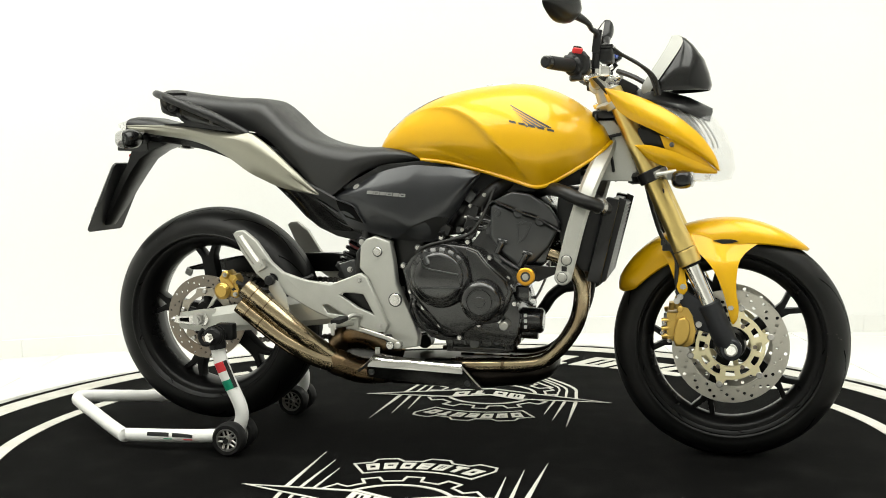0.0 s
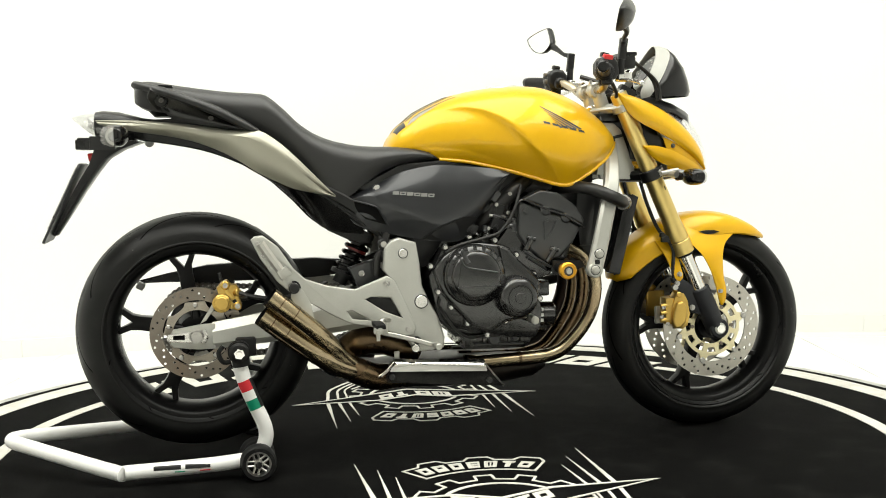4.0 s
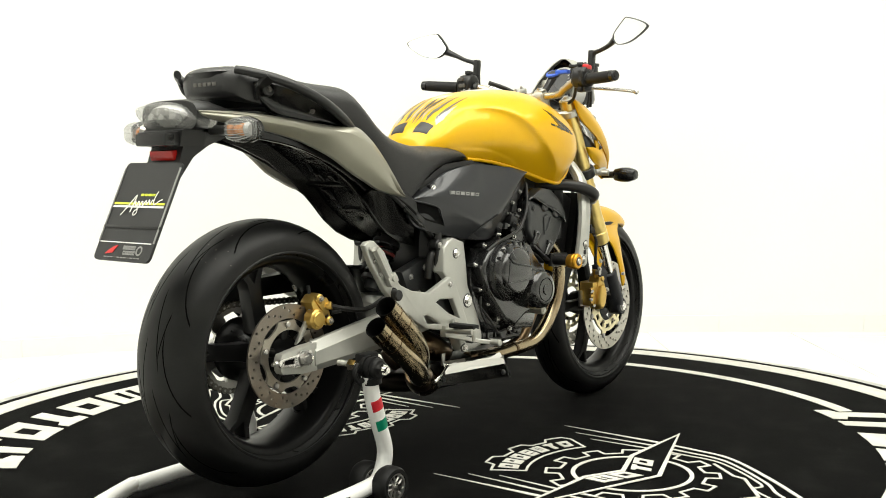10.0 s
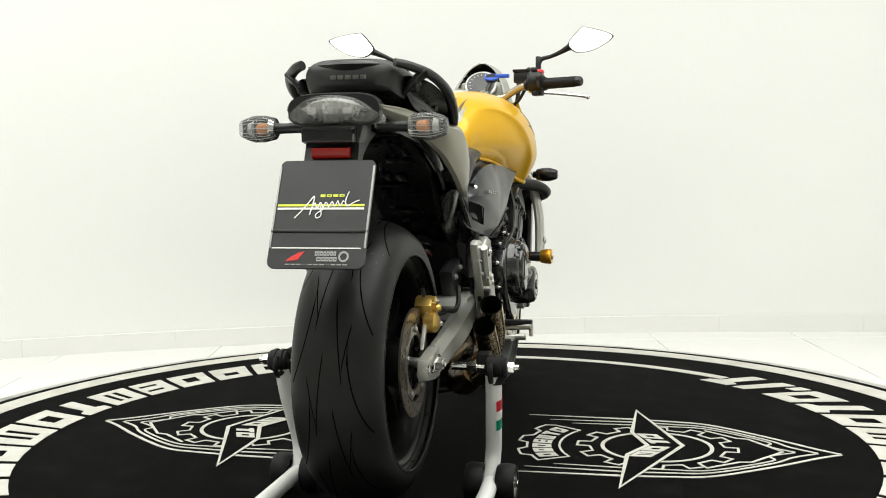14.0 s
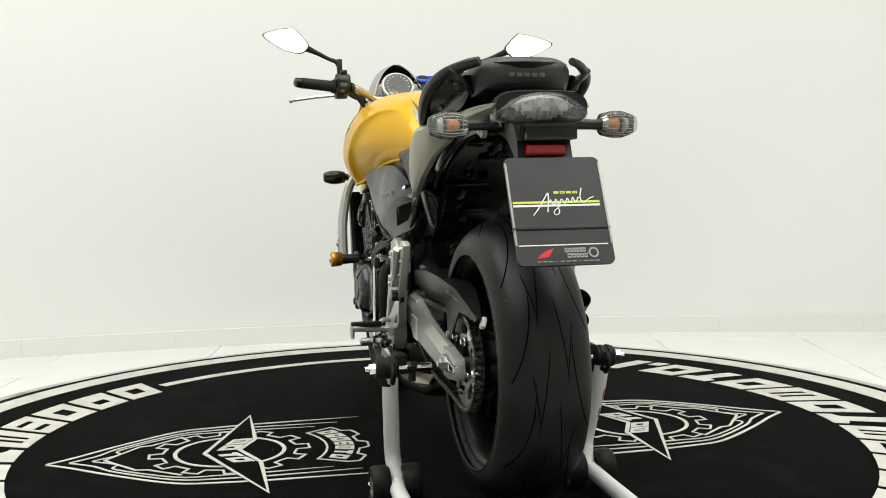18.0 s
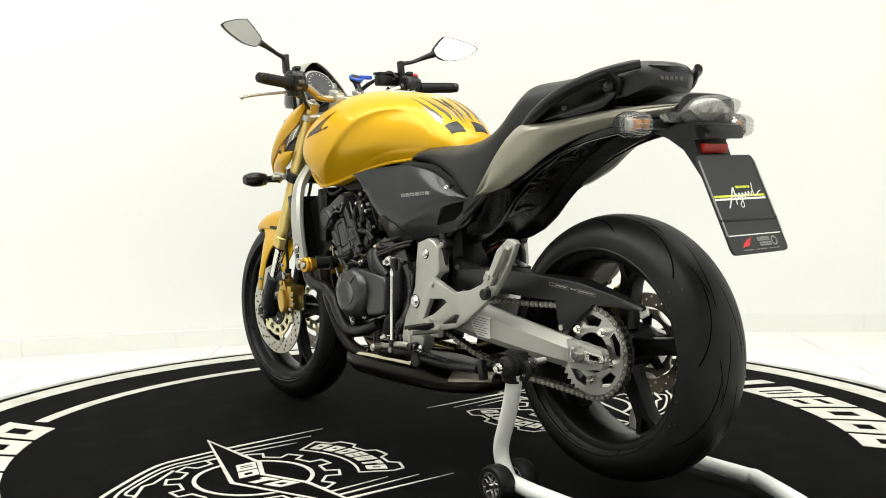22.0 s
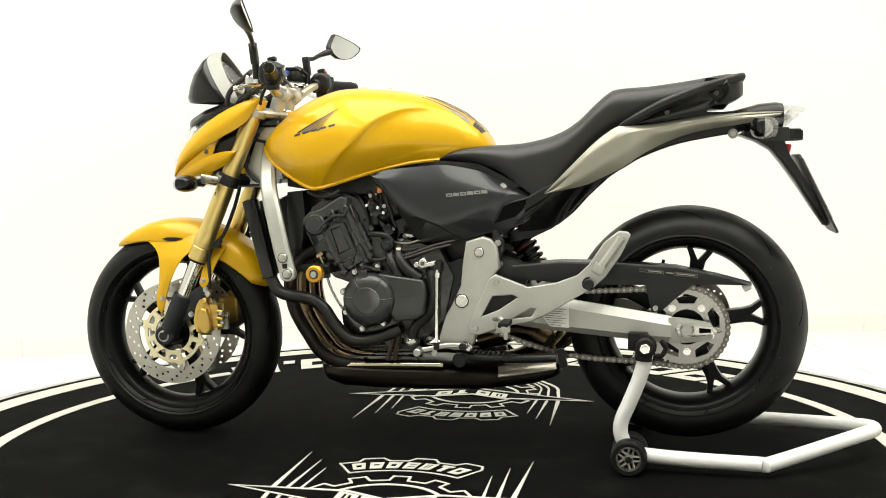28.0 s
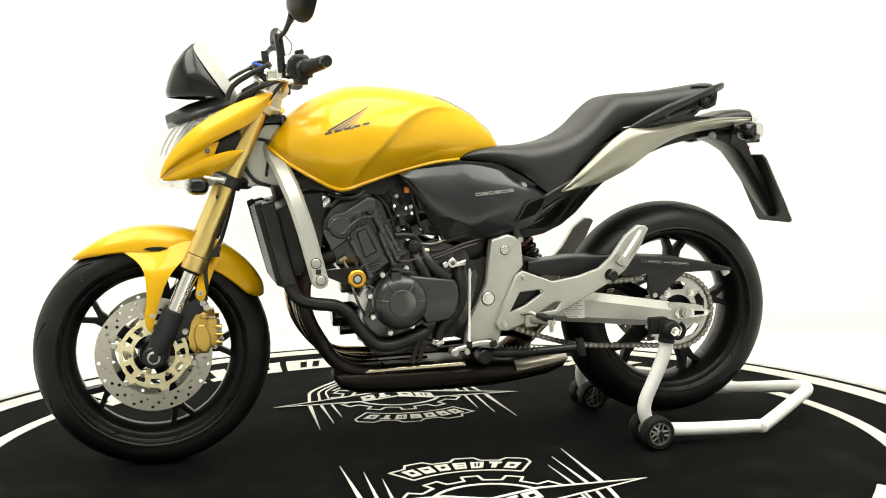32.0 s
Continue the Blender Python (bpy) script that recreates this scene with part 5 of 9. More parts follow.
def body_panels():
    for sg in SIDES:
        Y = lambda pts: [(x, sg * y, z) for x, y, z in pts]
        # champagne tail cover, with a raised upper flank
        up = [(-0.895, 0.090, 0.892), (-0.783, 0.108, 0.889), (-0.664, 0.122, 0.878), (-0.560, 0.146, 0.863), (-0.500, 0.157, 0.862), (-0.456, 0.160, 0.838), (-0.412, 0.158, 0.800), (-0.369, 0.152, 0.758), (-0.325, 0.143, 0.714), (-0.304, 0.137, 0.694)]
        mid = [(-0.893, 0.098, 0.887), (-0.783, 0.118, 0.876), (-0.664, 0.138, 0.860), (-0.560, 0.168, 0.840), (-0.500, 0.178, 0.826), (-0.456, 0.180, 0.800), (-0.412, 0.175, 0.766), (-0.369, 0.164, 0.732), (-0.325, 0.146, 0.702), (-0.304, 0.138, 0.692)]
        dn = [(-0.884, 0.090, 0.879), (-0.810, 0.100, 0.864), (-0.707, 0.106, 0.848), (-0.633, 0.122, 0.828), (-0.560, 0.142, 0.794), (-0.501, 0.152, 0.756), (-0.457, 0.153, 0.734), (-0.413, 0.150, 0.714), (-0.368, 0.144, 0.703), (-0.306, 0.136, 0.690)]
        mid = [(u[0] * 0.72 + d[0] * 0.28, m[1] - 0.004, u[2] * 0.70 + d[2] * 0.30) for u, m, d in zip(up, mid, dn)]
        bm = B()
        a, b, c = smooth_path(Y(up), 6), smooth_path(Y(mid), 6), smooth_path(Y(dn), 6)
        rings = []
        for p, q, r in zip(a, b, c):
            row = [p.lerp(q, j / 4) + Vector((0, sg * 0.004 * math.sin(math.pi * j / 4), 0)) for j in range(4)] + [q.lerp(r, j / 6) + Vector((0, sg * 0.007 * math.sin(math.pi * j / 6), 0)) for j in range(7)]
            rings.append(row + [v - Vector((0, sg * 0.012, 0)) for v in reversed(row)])
        rings_to_mesh(bm, rings)
        part("tail_cover", bm, CHAMPAGNE, BIKE, "champagne silver painted tail cover", smooth=16)
        # graphite airbox cover, folded along a sharp line
        upper = Y([(-0.268, 0.112, 0.688), (-0.230, 0.120, 0.706), (-0.189, 0.126, 0.724), (-0.129, 0.136, 0.752), (-0.048, 0.148, 0.768), (0.000, 0.153, 0.767), (0.034, 0.158, 0.764), (0.070, 0.164, 0.761), (0.100, 0.169, 0.758), (0.130, 0.175, 0.752), (0.150, 0.178, 0.747)])
        ridge = Y([(-0.272, 0.114, 0.680), (-0.236, 0.140, 0.690), (-0.198, 0.156, 0.687), (-0.148, 0.167, 0.664), (-0.095, 0.172, 0.638), (-0.045, 0.174, 0.614), (0.010, 0.175, 0.632), (0.055, 0.176, 0.650), (0.090, 0.178, 0.684), (0.118, 0.180, 0.716), (0.147, 0.180, 0.742)])
        lower = Y([(-0.274, 0.108, 0.672), (-0.258, 0.122, 0.622), (-0.205, 0.136, 0.600), (-0.140, 0.146, 0.586), (-0.080, 0.152, 0.574), (-0.020, 0.154, 0.568), (0.028, 0.156, 0.574), (0.064, 0.160, 0.624), (0.092, 0.166, 0.663), (0.120, 0.172, 0.705), (0.145, 0.177, 0.738)])
        bm = B()
        rings = []
        for p, q, r in zip(smooth_path(upper, 6), smooth_path(ridge, 6), smooth_path(lower, 6)):
            row = [p.lerp(q, j / 8) + Vector((0, sg * 0.010 * math.sin(math.pi * j / 8) * min(max((q.x + 0.27) / 0.1, 0), 1), 0)) for j in range(8)] + [q.lerp(r, j / 5) + Vector((0, sg * 0.002 * math.sin(math.pi * j / 5), 0)) for j in range(6)]
            rings.append(row + [v - Vector((0, sg * 0.010, 0)) for v in reversed(row)])
        rings_to_mesh(bm, rings)
        cover = part("airbox_cover", bm, DARK_PAINT, BIKE, "graphite painted airbox cover", smooth=24)
        # The scoop has no depth: a black plate paints its inner shade.
        bm = B()
        mouth = [(-0.262, 0.131, 0.681), (-0.204, 0.156, 0.664), (-0.172, 0.152, 0.615), (-0.228, 0.138, 0.631), (-0.247, 0.133, 0.650)]
        rings_to_mesh(bm, [[(x, sg * (y - d), z) for x, y, z in mouth] for d in (0.03, 0.0)])
        part("scoop_shade", bm, SOOT_SHADE, cover, "black plate painted as the shaded air scoop opening")
        bm = B()
        sweep(bm, [(x, sg * (y + 0.001), z) for x, y, z in (mouth[0], mouth[1], (-0.190, 0.156, 0.645), mouth[2])], 0.0022, 8, 4)
        part("scoop_lip", bm, DARK_PAINT, cover)
        # Black plate laid on the cover paints the shade below the fold.
        bm = B()
        hollow = [(0.064, 0.168, 0.632), (0.027, 0.1785, 0.634), (-0.033, 0.1775, 0.611), (-0.082, 0.157, 0.577), (-0.025, 0.1575, 0.570), (0.024, 0.1595, 0.576)]
        rings_to_mesh(bm, [[(x, sg * (y - d), z) for x, y, z in hollow] for d in (0.02, 0.0)])
        part("recess_shade", bm, BLACK, cover, "black plate painted as the shaded recess under the fold")
        bm = B()
        rod(bm, (-0.196, sg * 0.120, 0.709), (-0.196, sg * 0.1385, 0.709), 0.0125, n=20, bevel=0.002)
        part("bolt_ring", bm, BLACK, cover, "black rubber ring")
        bm = B()
        bolt_head(bm, (-0.196, sg * 0.137, 0.709), (0, sg, 0), 0.0095, 0.006)
        part("cover_bolt", bm, CHROME, cover, "bright cover bolt")
        for k in range(6):
            bm = B()
            x0 = -0.160 + 0.0182 * k
            zc = 0.6985 - 0.0016 * k
            y = 0.1655 + 0.0016 * k
            ring = [(x0, zc - 0.0042), (x0 + 0.0160, zc - 0.0048), (x0 + 0.0172, zc + 0.0040), (x0 + 0.0012, zc + 0.0044)]
            slab(bm, ring, sg * (y - 0.012), sg * (y + 0.0015), [[(x0 + 0.004, zc - 0.0014), (x0 + 0.013, zc - 0.0014), (x0 + 0.013, zc + 0.0012), (x0 + 0.004, zc + 0.0012)]] if k % 2 else ())
            part("badge_bar", bm, SILVER_MARK, cover, "small silver badge block")


def frame_parts():
    for sg in SIDES:
        # front spar from the steering head down to the engine
        bm = B()
        bar(bm, [(0.470, sg * 0.045, 0.850), (0.462, sg * 0.085, 0.805), (0.442, sg * 0.150, 0.752), (0.424, sg * 0.192, 0.700), (0.400, sg * 0.215, 0.620), (0.380, sg * 0.222, 0.540), (0.366, sg * 0.222, 0.486)], 0.043, 0.026, up=(0, 1, 0.1), steps=6, corner=0.3)
        rod(bm, (0.366, sg * 0.209, 0.487), (0.366, sg * 0.236, 0.487), 0.0205, n=24, bevel=0.003)
        sp = part("frame_spar", bm, FRAME, BIKE, "silver painted frame spar")
        for x, z in ((0.3650, 0.487), (0.3760, 0.530)):
            bm = B()
            rod(bm, (x, sg * 0.228, z), (x, sg * 0.2365, z), 0.0140, n=24, bevel=0.001)
            part("bolt_ring", bm, ENGINE_GREY, sp, "dark ring")
            bm = B()
            rod(bm, (x, sg * 0.228, z), (x, sg * 0.238, z), 0.0122, n=20, bevel=0.002)
            bolt_head(bm, (x, sg * 0.238, z), (0, sg, 0), 0.0085, 0.004)
            part("spar_bolt", bm, ALU, sp, "steel spar bolt")
        # Black block paints the shade of a slot between the bolts.
        bm = B()
        block(bm, (0.3705, sg * 0.2325, 0.5085), (0.014, 0.008, 0.014), 0.002)
        part("spar_slot_shade", bm, BLACK, sp)
        # pivot plate
        bm = B()
        slab(bm, [(-0.144, 0.582), (-0.100, 0.568), (-0.091, 0.513), (-0.085, 0.454), (-0.060, 0.400), (-0.043, 0.371), (-0.026, 0.315), (-0.029, 0.288), (-0.065, 0.282), (-0.105, 0.280), (-0.118, 0.300), (-0.124, 0.318),
                  (-0.122, 0.355), (-0.160, 0.465), (-0.187, 0.498), (-0.182, 0.557), (-0.165, 0.575)], sg * 0.122, sg * 0.160, bevel=0.006, seg=3)
        pp = part("pivot_plate", bm, FRAME, BIKE, "silver painted swingarm pivot plate")
        for (x, z), r in zip(((-0.135, 0.541), (-0.088, 0.413), (-0.105, 0.290)), (0.0135, 0.019, 0.012)):
            # Raised dark ring paints the shade of a bolt recess.
            bm = B()
            rod(bm, (x, sg * 0.156, z), (x, sg * 0.1615, z), r, n=24, bevel=0.001)
            part("bolt_boss", bm, ENGINE_GREY, pp, "dark ring painted as the shade round the bolt")
            bm = B()
            rod(bm, (x, sg * 0.160, z), (x, sg * 0.163, z), r * 0.86, n=24, bevel=0.001)
            rod(bm, (x, sg * 0.162, z), (x, sg * 0.168, z), r * 0.55, n=6)
            rod(bm, (x, sg * 0.167, z), (x, sg * 0.1685, z), r * 0.3, n=10)
            part("pivot_bolt", bm, BRIGHT, pp, "bright steel bolt")
        # peg bracket with an open triangle and the pillion arm
        out = [(-0.162, 0.474), (-0.180, 0.485), (-0.264, 0.453), (-0.337, 0.466), (-0.391, 0.486), (-0.420, 0.513), (-0.460, 0.572), (-0.496, 0.600), (-0.517, 0.598), (-0.526, 0.590), (-0.503, 0.542), (-0.463, 0.484),
               (-0.431, 0.455), (-0.373, 0.420), (-0.315, 0.384), (-0.274, 0.364), (-0.205, 0.350), (-0.135, 0.326), (-0.112, 0.329), (-0.105, 0.348)]
        hole = [(-0.142, 0.374), (-0.172, 0.428), (-0.224, 0.432), (-0.238, 0.426), (-0.187, 0.392)]
        slot = [(-0.222, 0.370), (-0.242, 0.381), (-0.272, 0.398), (-0.286, 0.397), (-0.272, 0.376)]
        bm = B()
        slab(bm, out, sg * 0.160, sg * 0.178, [hole, slot], bevel=0.004, seg=3)
        for v in bm.verts:
            v.co.y += sg * 0.030 * min(max((-0.30 - v.co.x) / 0.16, 0), 1)
        pb = part("peg_bracket", bm, FRAME, BIKE, "silver cast footpeg bracket")
        for x, z, y in ((-0.182, 0.467, 0.178), (-0.127, 0.344, 0.178)):
            bm = B()
            bolt_head(bm, (x, sg * y, z), (0, sg, 0), 0.008, 0.004)
            part("bracket_bolt", bm, STEEL, pb)
        bm = B()
        rod(bm, (-0.422, sg * 0.196, 0.466), (-0.422, sg * 0.218, 0.466), 0.0135, n=20, bevel=0.002)
        rod(bm, (-0.422, sg * 0.190, 0.466), (-0.422, sg * 0.198, 0.466), 0.018, n=20)
        part("rubber_bush", bm, BLACK, pb, "black bolt with washer")
        # folded pillion peg
        bm = B()
        bar(bm, [(-0.452, sg * 0.214, 0.508), (-0.478, sg * 0.216, 0.545), (-0.503, sg * 0.218, 0.583)], 0.022, 0.016, up=(0, 1, 0), steps=3, corner=0.4)
        block(bm, (-0.446, sg * 0.214, 0.506), (0.030, 0.018, 0.026), 0.004, Euler((0, radians(-30), 0)))
        rod(bm, (-0.446, sg * 0.20, 0.510), (-0.446, sg * 0.228, 0.510), 0.008, n=12)
        part("pillion_peg", bm, ALU, pb, "folded aluminium pillion peg")
        # rider peg
        bm = B()
        bar(bm, [(-0.205, sg * 0.180, 0.352), (-0.212, sg * 0.230, 0.356), (-0.222, sg * 0.285, 0.360)], 0.024, 0.014, up=(0, 0, 1), steps=3)
        sweep(bm, [(-0.176, sg * 0.178, 0.370), (-0.195, sg * 0.20, 0.375), (-0.212, sg * 0.215, 0.362)], 0.006, 8, 4)
        rod(bm, (-0.222, sg * 0.283, 0.362), (-0.222, sg * 0.283, 0.335), 0.006, 0.005, 10)
        block(bm, (-0.200, sg * 0.180, 0.350), (0.035, 0.02, 0.030), 0.004)
        pg = part("rider_peg", bm, ALU, pb, "aluminium rider footpeg")
        bm = B()
        block(bm, (-0.215, sg * 0.246, 0.369), (0.026, 0.078, 0.012), 0.004)
        part("peg_rubber", bm, RUBBER, BIKE, "black rubber peg pad")
        # Added black plate keeps the bracket's open triangle dark.
        bm = B()
        slab(bm, [(-0.235, 0.440), (-0.150, 0.452), (-0.105, 0.350), (-0.150, 0.355), (-0.240, 0.400)], sg * 0.146, sg * 0.152, bevel=0.001)
        part("hole_backing", bm, BLACK, BIKE, "added black plate that darkens the hole in the bracket")
        bm = B()
        slab(bm, [(0.415, 0.860), (0.440, 0.878), (0.478, 0.878), (0.500, 0.858), (0.530, 0.780), (0.542, 0.741), (0.528, 0.720), (0.440, 0.722), (0.415, 0.790)], sg * 0.052, sg * 0.074, bevel=0.006)
        part("head_plate", bm, FRAME, BIKE, "silver painted steering head side plate")
        bm = B()
        bar(bm, [(0.452, sg * 0.078, 0.832), (0.500, sg * 0.080, 0.842)], 0.008, 0.010, steps=1)
        block(bm, (0.470, sg * 0.082, 0.822), (0.014, 0.012, 0.026), 0.003)
        part("wire_clip", bm, BLACK, BIKE, "black wire clip")
        bm = B()
        rod(bm, (-0.183, sg * 0.118, 0.565), (-0.183, sg * 0.146, 0.565), 0.0145, n=20, bevel=0.003)
        bush = part("frame_bush", bm, BLACK, BIKE, "black frame bolt with a steel centre")
        bm = B()
        bolt_head(bm, (-0.183, sg * 0.146, 0.565), (0, sg, 0), 0.0075, 0.004)
        part("bush_bolt", bm, STEEL, bush)
        # glossy tubes and castings seen behind the pivot plate
        for pts, w, mat in (([(-0.300, 0.668), (-0.250, 0.628), (-0.200, 0.600), (-0.170, 0.580)], 0.013, GLOSS_BLACK),
                            ([(-0.400, 0.735), (-0.330, 0.690), (-0.260, 0.640), (-0.190, 0.590)], 0.012, BLACK)):
            bm = B()
            bar(bm, [(x, sg * 0.128, z) for x, z in pts], w, 0.010, steps=4, corner=0.4)
            part("frame_tube", bm, mat, BIKE, "glossy black frame tube")
        # Casting takes the dark engine grey to paint in its shade.
        bm = B()
        slab(bm, [(-0.270, 0.500), (-0.170, 0.530), (-0.130, 0.420), (-0.230, 0.415)], sg * 0.055, sg * 0.092, bevel=0.010)
        cast = part("pivot_casting", bm, ENGINE_GREY, BIKE, "cast shock mount, dark grey for the shade it stands in")
        for x, z in ((-0.235, 0.485), (-0.180, 0.505), (-0.205, 0.440)):
            bm = B()
            bolt_head(bm, (x, sg * 0.092, z), (0, sg, 0), 0.0075, 0.006)
            part("casting_bolt", bm, STEEL, cast)
        bm = B()
        sweep(bm, [(-0.150, sg * 0.118, 0.640), (-0.172, sg * 0.132, 0.600), (-0.178, sg * 0.134, 0.550), (-0.172, sg * 0.130, 0.490), (-0.150, sg * 0.125, 0.450)], 0.0105, 10, 6)
        part("drain_hose", bm, HOSE, BIKE, "black drain hose")
        for x, z in ((-0.476, 0.520), (-0.494, 0.552), (-0.510, 0.582)):
            bm = B()
            bolt_head(bm, (x, sg * 0.206, z), (0, sg, 0), 0.0062, 0.006)
            part("bracket_bolt", bm, STEEL, pb)
    # steering head casting
    bm = B()
    rings = []
    for z, x0, x1, w in ((0.905, 0.425, 0.475, 0.028), (0.87, 0.425, 0.498, 0.045), (0.82, 0.420, 0.520, 0.068), (0.77, 0.412, 0.525, 0.080), (0.735, 0.405, 0.505, 0.085)):
        c = 0.02
        rings.append([(x0, -w + c, z), (x0 + c, -w, z), (x1 - c, -w * 0.75, z), (x1, -w * 0.4, z), (x1, w * 0.4, z), (x1 - c, w * 0.75, z), (x0 + c, w, z), (x0, w - c, z)])
    rings_to_mesh(bm, rings)
    part("steering_head", bm, FRAME, BIKE, "silver painted steering head casting")
    bm = B()
    block(bm, (0.462, 0, 0.892), (0.075, 0.165, 0.022), 0.008)
    part("wiring_cover", bm, BLACK, BIKE, "black wiring cover under the top clamp")
    for sg in SIDES:
        for k in range(1):
            bm = B()
            sweep(bm, [(0.440 + 0.02 * k, sg * 0.060, 0.905), (0.436 + 0.02 * k, sg * (0.086 + 0.004 * k), 0.885), (0.446 + 0.022 * k, sg * 0.084, 0.850 - 0.01 * k), (0.470 + 0.02 * k, sg * 0.080, 0.800 - 0.03 * k), (0.480, sg * 0.076, 0.745)], 0.0038, 8, 5)
            part("cable", bm, HOSE, BIKE, "black control cable")
    # hidden backbone under tank and seat
    bm = B()
    bar(bm, [(0.43, 0, 0.80), (0.25, 0, 0.75), (0.05, 0, 0.74), (-0.10, 0, 0.66), (-0.13, 0, 0.50), (-0.11, 0, 0.36)], 0.075, 0.16, up=(0, 1, 0), steps=5)
    part("backbone", bm, BLACK, BIKE)
    bm = B()
    slab(bm, [(-0.24, 0.715), (-0.13, 0.772), (0.0, 0.782), (0.12, 0.762), (0.24, 0.728), (0.30, 0.714), (0.40, 0.755), (0.40, 0.715), (0.24, 0.690), (0.0, 0.700), (-0.20, 0.68)], -0.122, 0.122, bevel=0.006)
    part("under_tank_tray", bm, BLACK, BIKE, "black tray under the tank")
    bm = B()
    slab(bm, [(-0.135, 0.480), (-0.060, 0.500), (-0.020, 0.560), (-0.010, 0.610), (-0.130, 0.620), (-0.150, 0.560)], -0.105, 0.105, bevel=0.008)
    part("battery_box", bm, BLACK, BIKE, "black battery box behind the engine")
    # Added black filler; darkens the see-through gap ahead of the engine.
    bm = B()
    slab(bm, [(0.352, 0.545), (0.384, 0.545), (0.396, 0.640), (0.392, 0.700), (0.345, 0.705), (0.340, 0.640)], -0.150, 0.150, bevel=0.01)
    part("gap_filler", bm, BLACK, BIKE, "added black filler that darkens the gap between engine and radiator")
    bm = B()
    slab(bm, [(0.352, 0.500), (0.420, 0.490), (0.462, 0.660), (0.400, 0.690), (0.360, 0.640)], -0.135, 0.135, bevel=0.01)
    part("fan_shroud", bm, BLACK, BIKE, "black fan shroud behind the radiator")
    bm = B()
    slab(bm, [(-0.045, 0.510), (-0.088, 0.525), (-0.095, 0.430), (-0.062, 0.360), (-0.030, 0.300), (0.020, 0.320), (0.0, 0.420)], 0.095, 0.138, bevel=0.004)
    part("frame_cover", bm, BLACK, BIKE, "black plastic cover beside the pivot plate")
    # black subframe rails
    for sg in SIDES:
        bm = B()
        bar(bm, [(-0.09, sg * 0.080, 0.64), (-0.20, sg * 0.100, 0.70), (-0.34, sg * 0.112, 0.765), (-0.55, sg * 0.105, 0.84), (-0.80, sg * 0.070, 0.868)], 0.030, 0.022, steps=5)
        part("subframe_rail", bm, BLACK, BIKE, "black steel subframe rail")
        bm = B()
        bar(bm, [(-0.150, sg * 0.100, 0.575), (-0.225, sg * 0.118, 0.640), (-0.300, sg * 0.126, 0.690), (-0.42, sg * 0.120, 0.745)], 0.030, 0.018, steps=4)
        part("subframe_rail", bm, BLACK, BIKE, "black steel subframe rail")
        bm = B()
        shell(bm, [(-0.42, sg * 0.130, 0.712), (-0.35, sg * 0.132, 0.706), (-0.27, sg * 0.120, 0.692), (-0.225, sg * 0.112, 0.668)],
              [(-0.41, sg * 0.090, 0.690), (-0.352, sg * 0.090, 0.625), (-0.300, sg * 0.090, 0.598), (-0.228, sg * 0.095, 0.590)], 0.004, 0.006, 5, 5, out=(0, sg, 0))
        part("inner_panel", bm, TRAY, BIKE, "black inner tail panel")


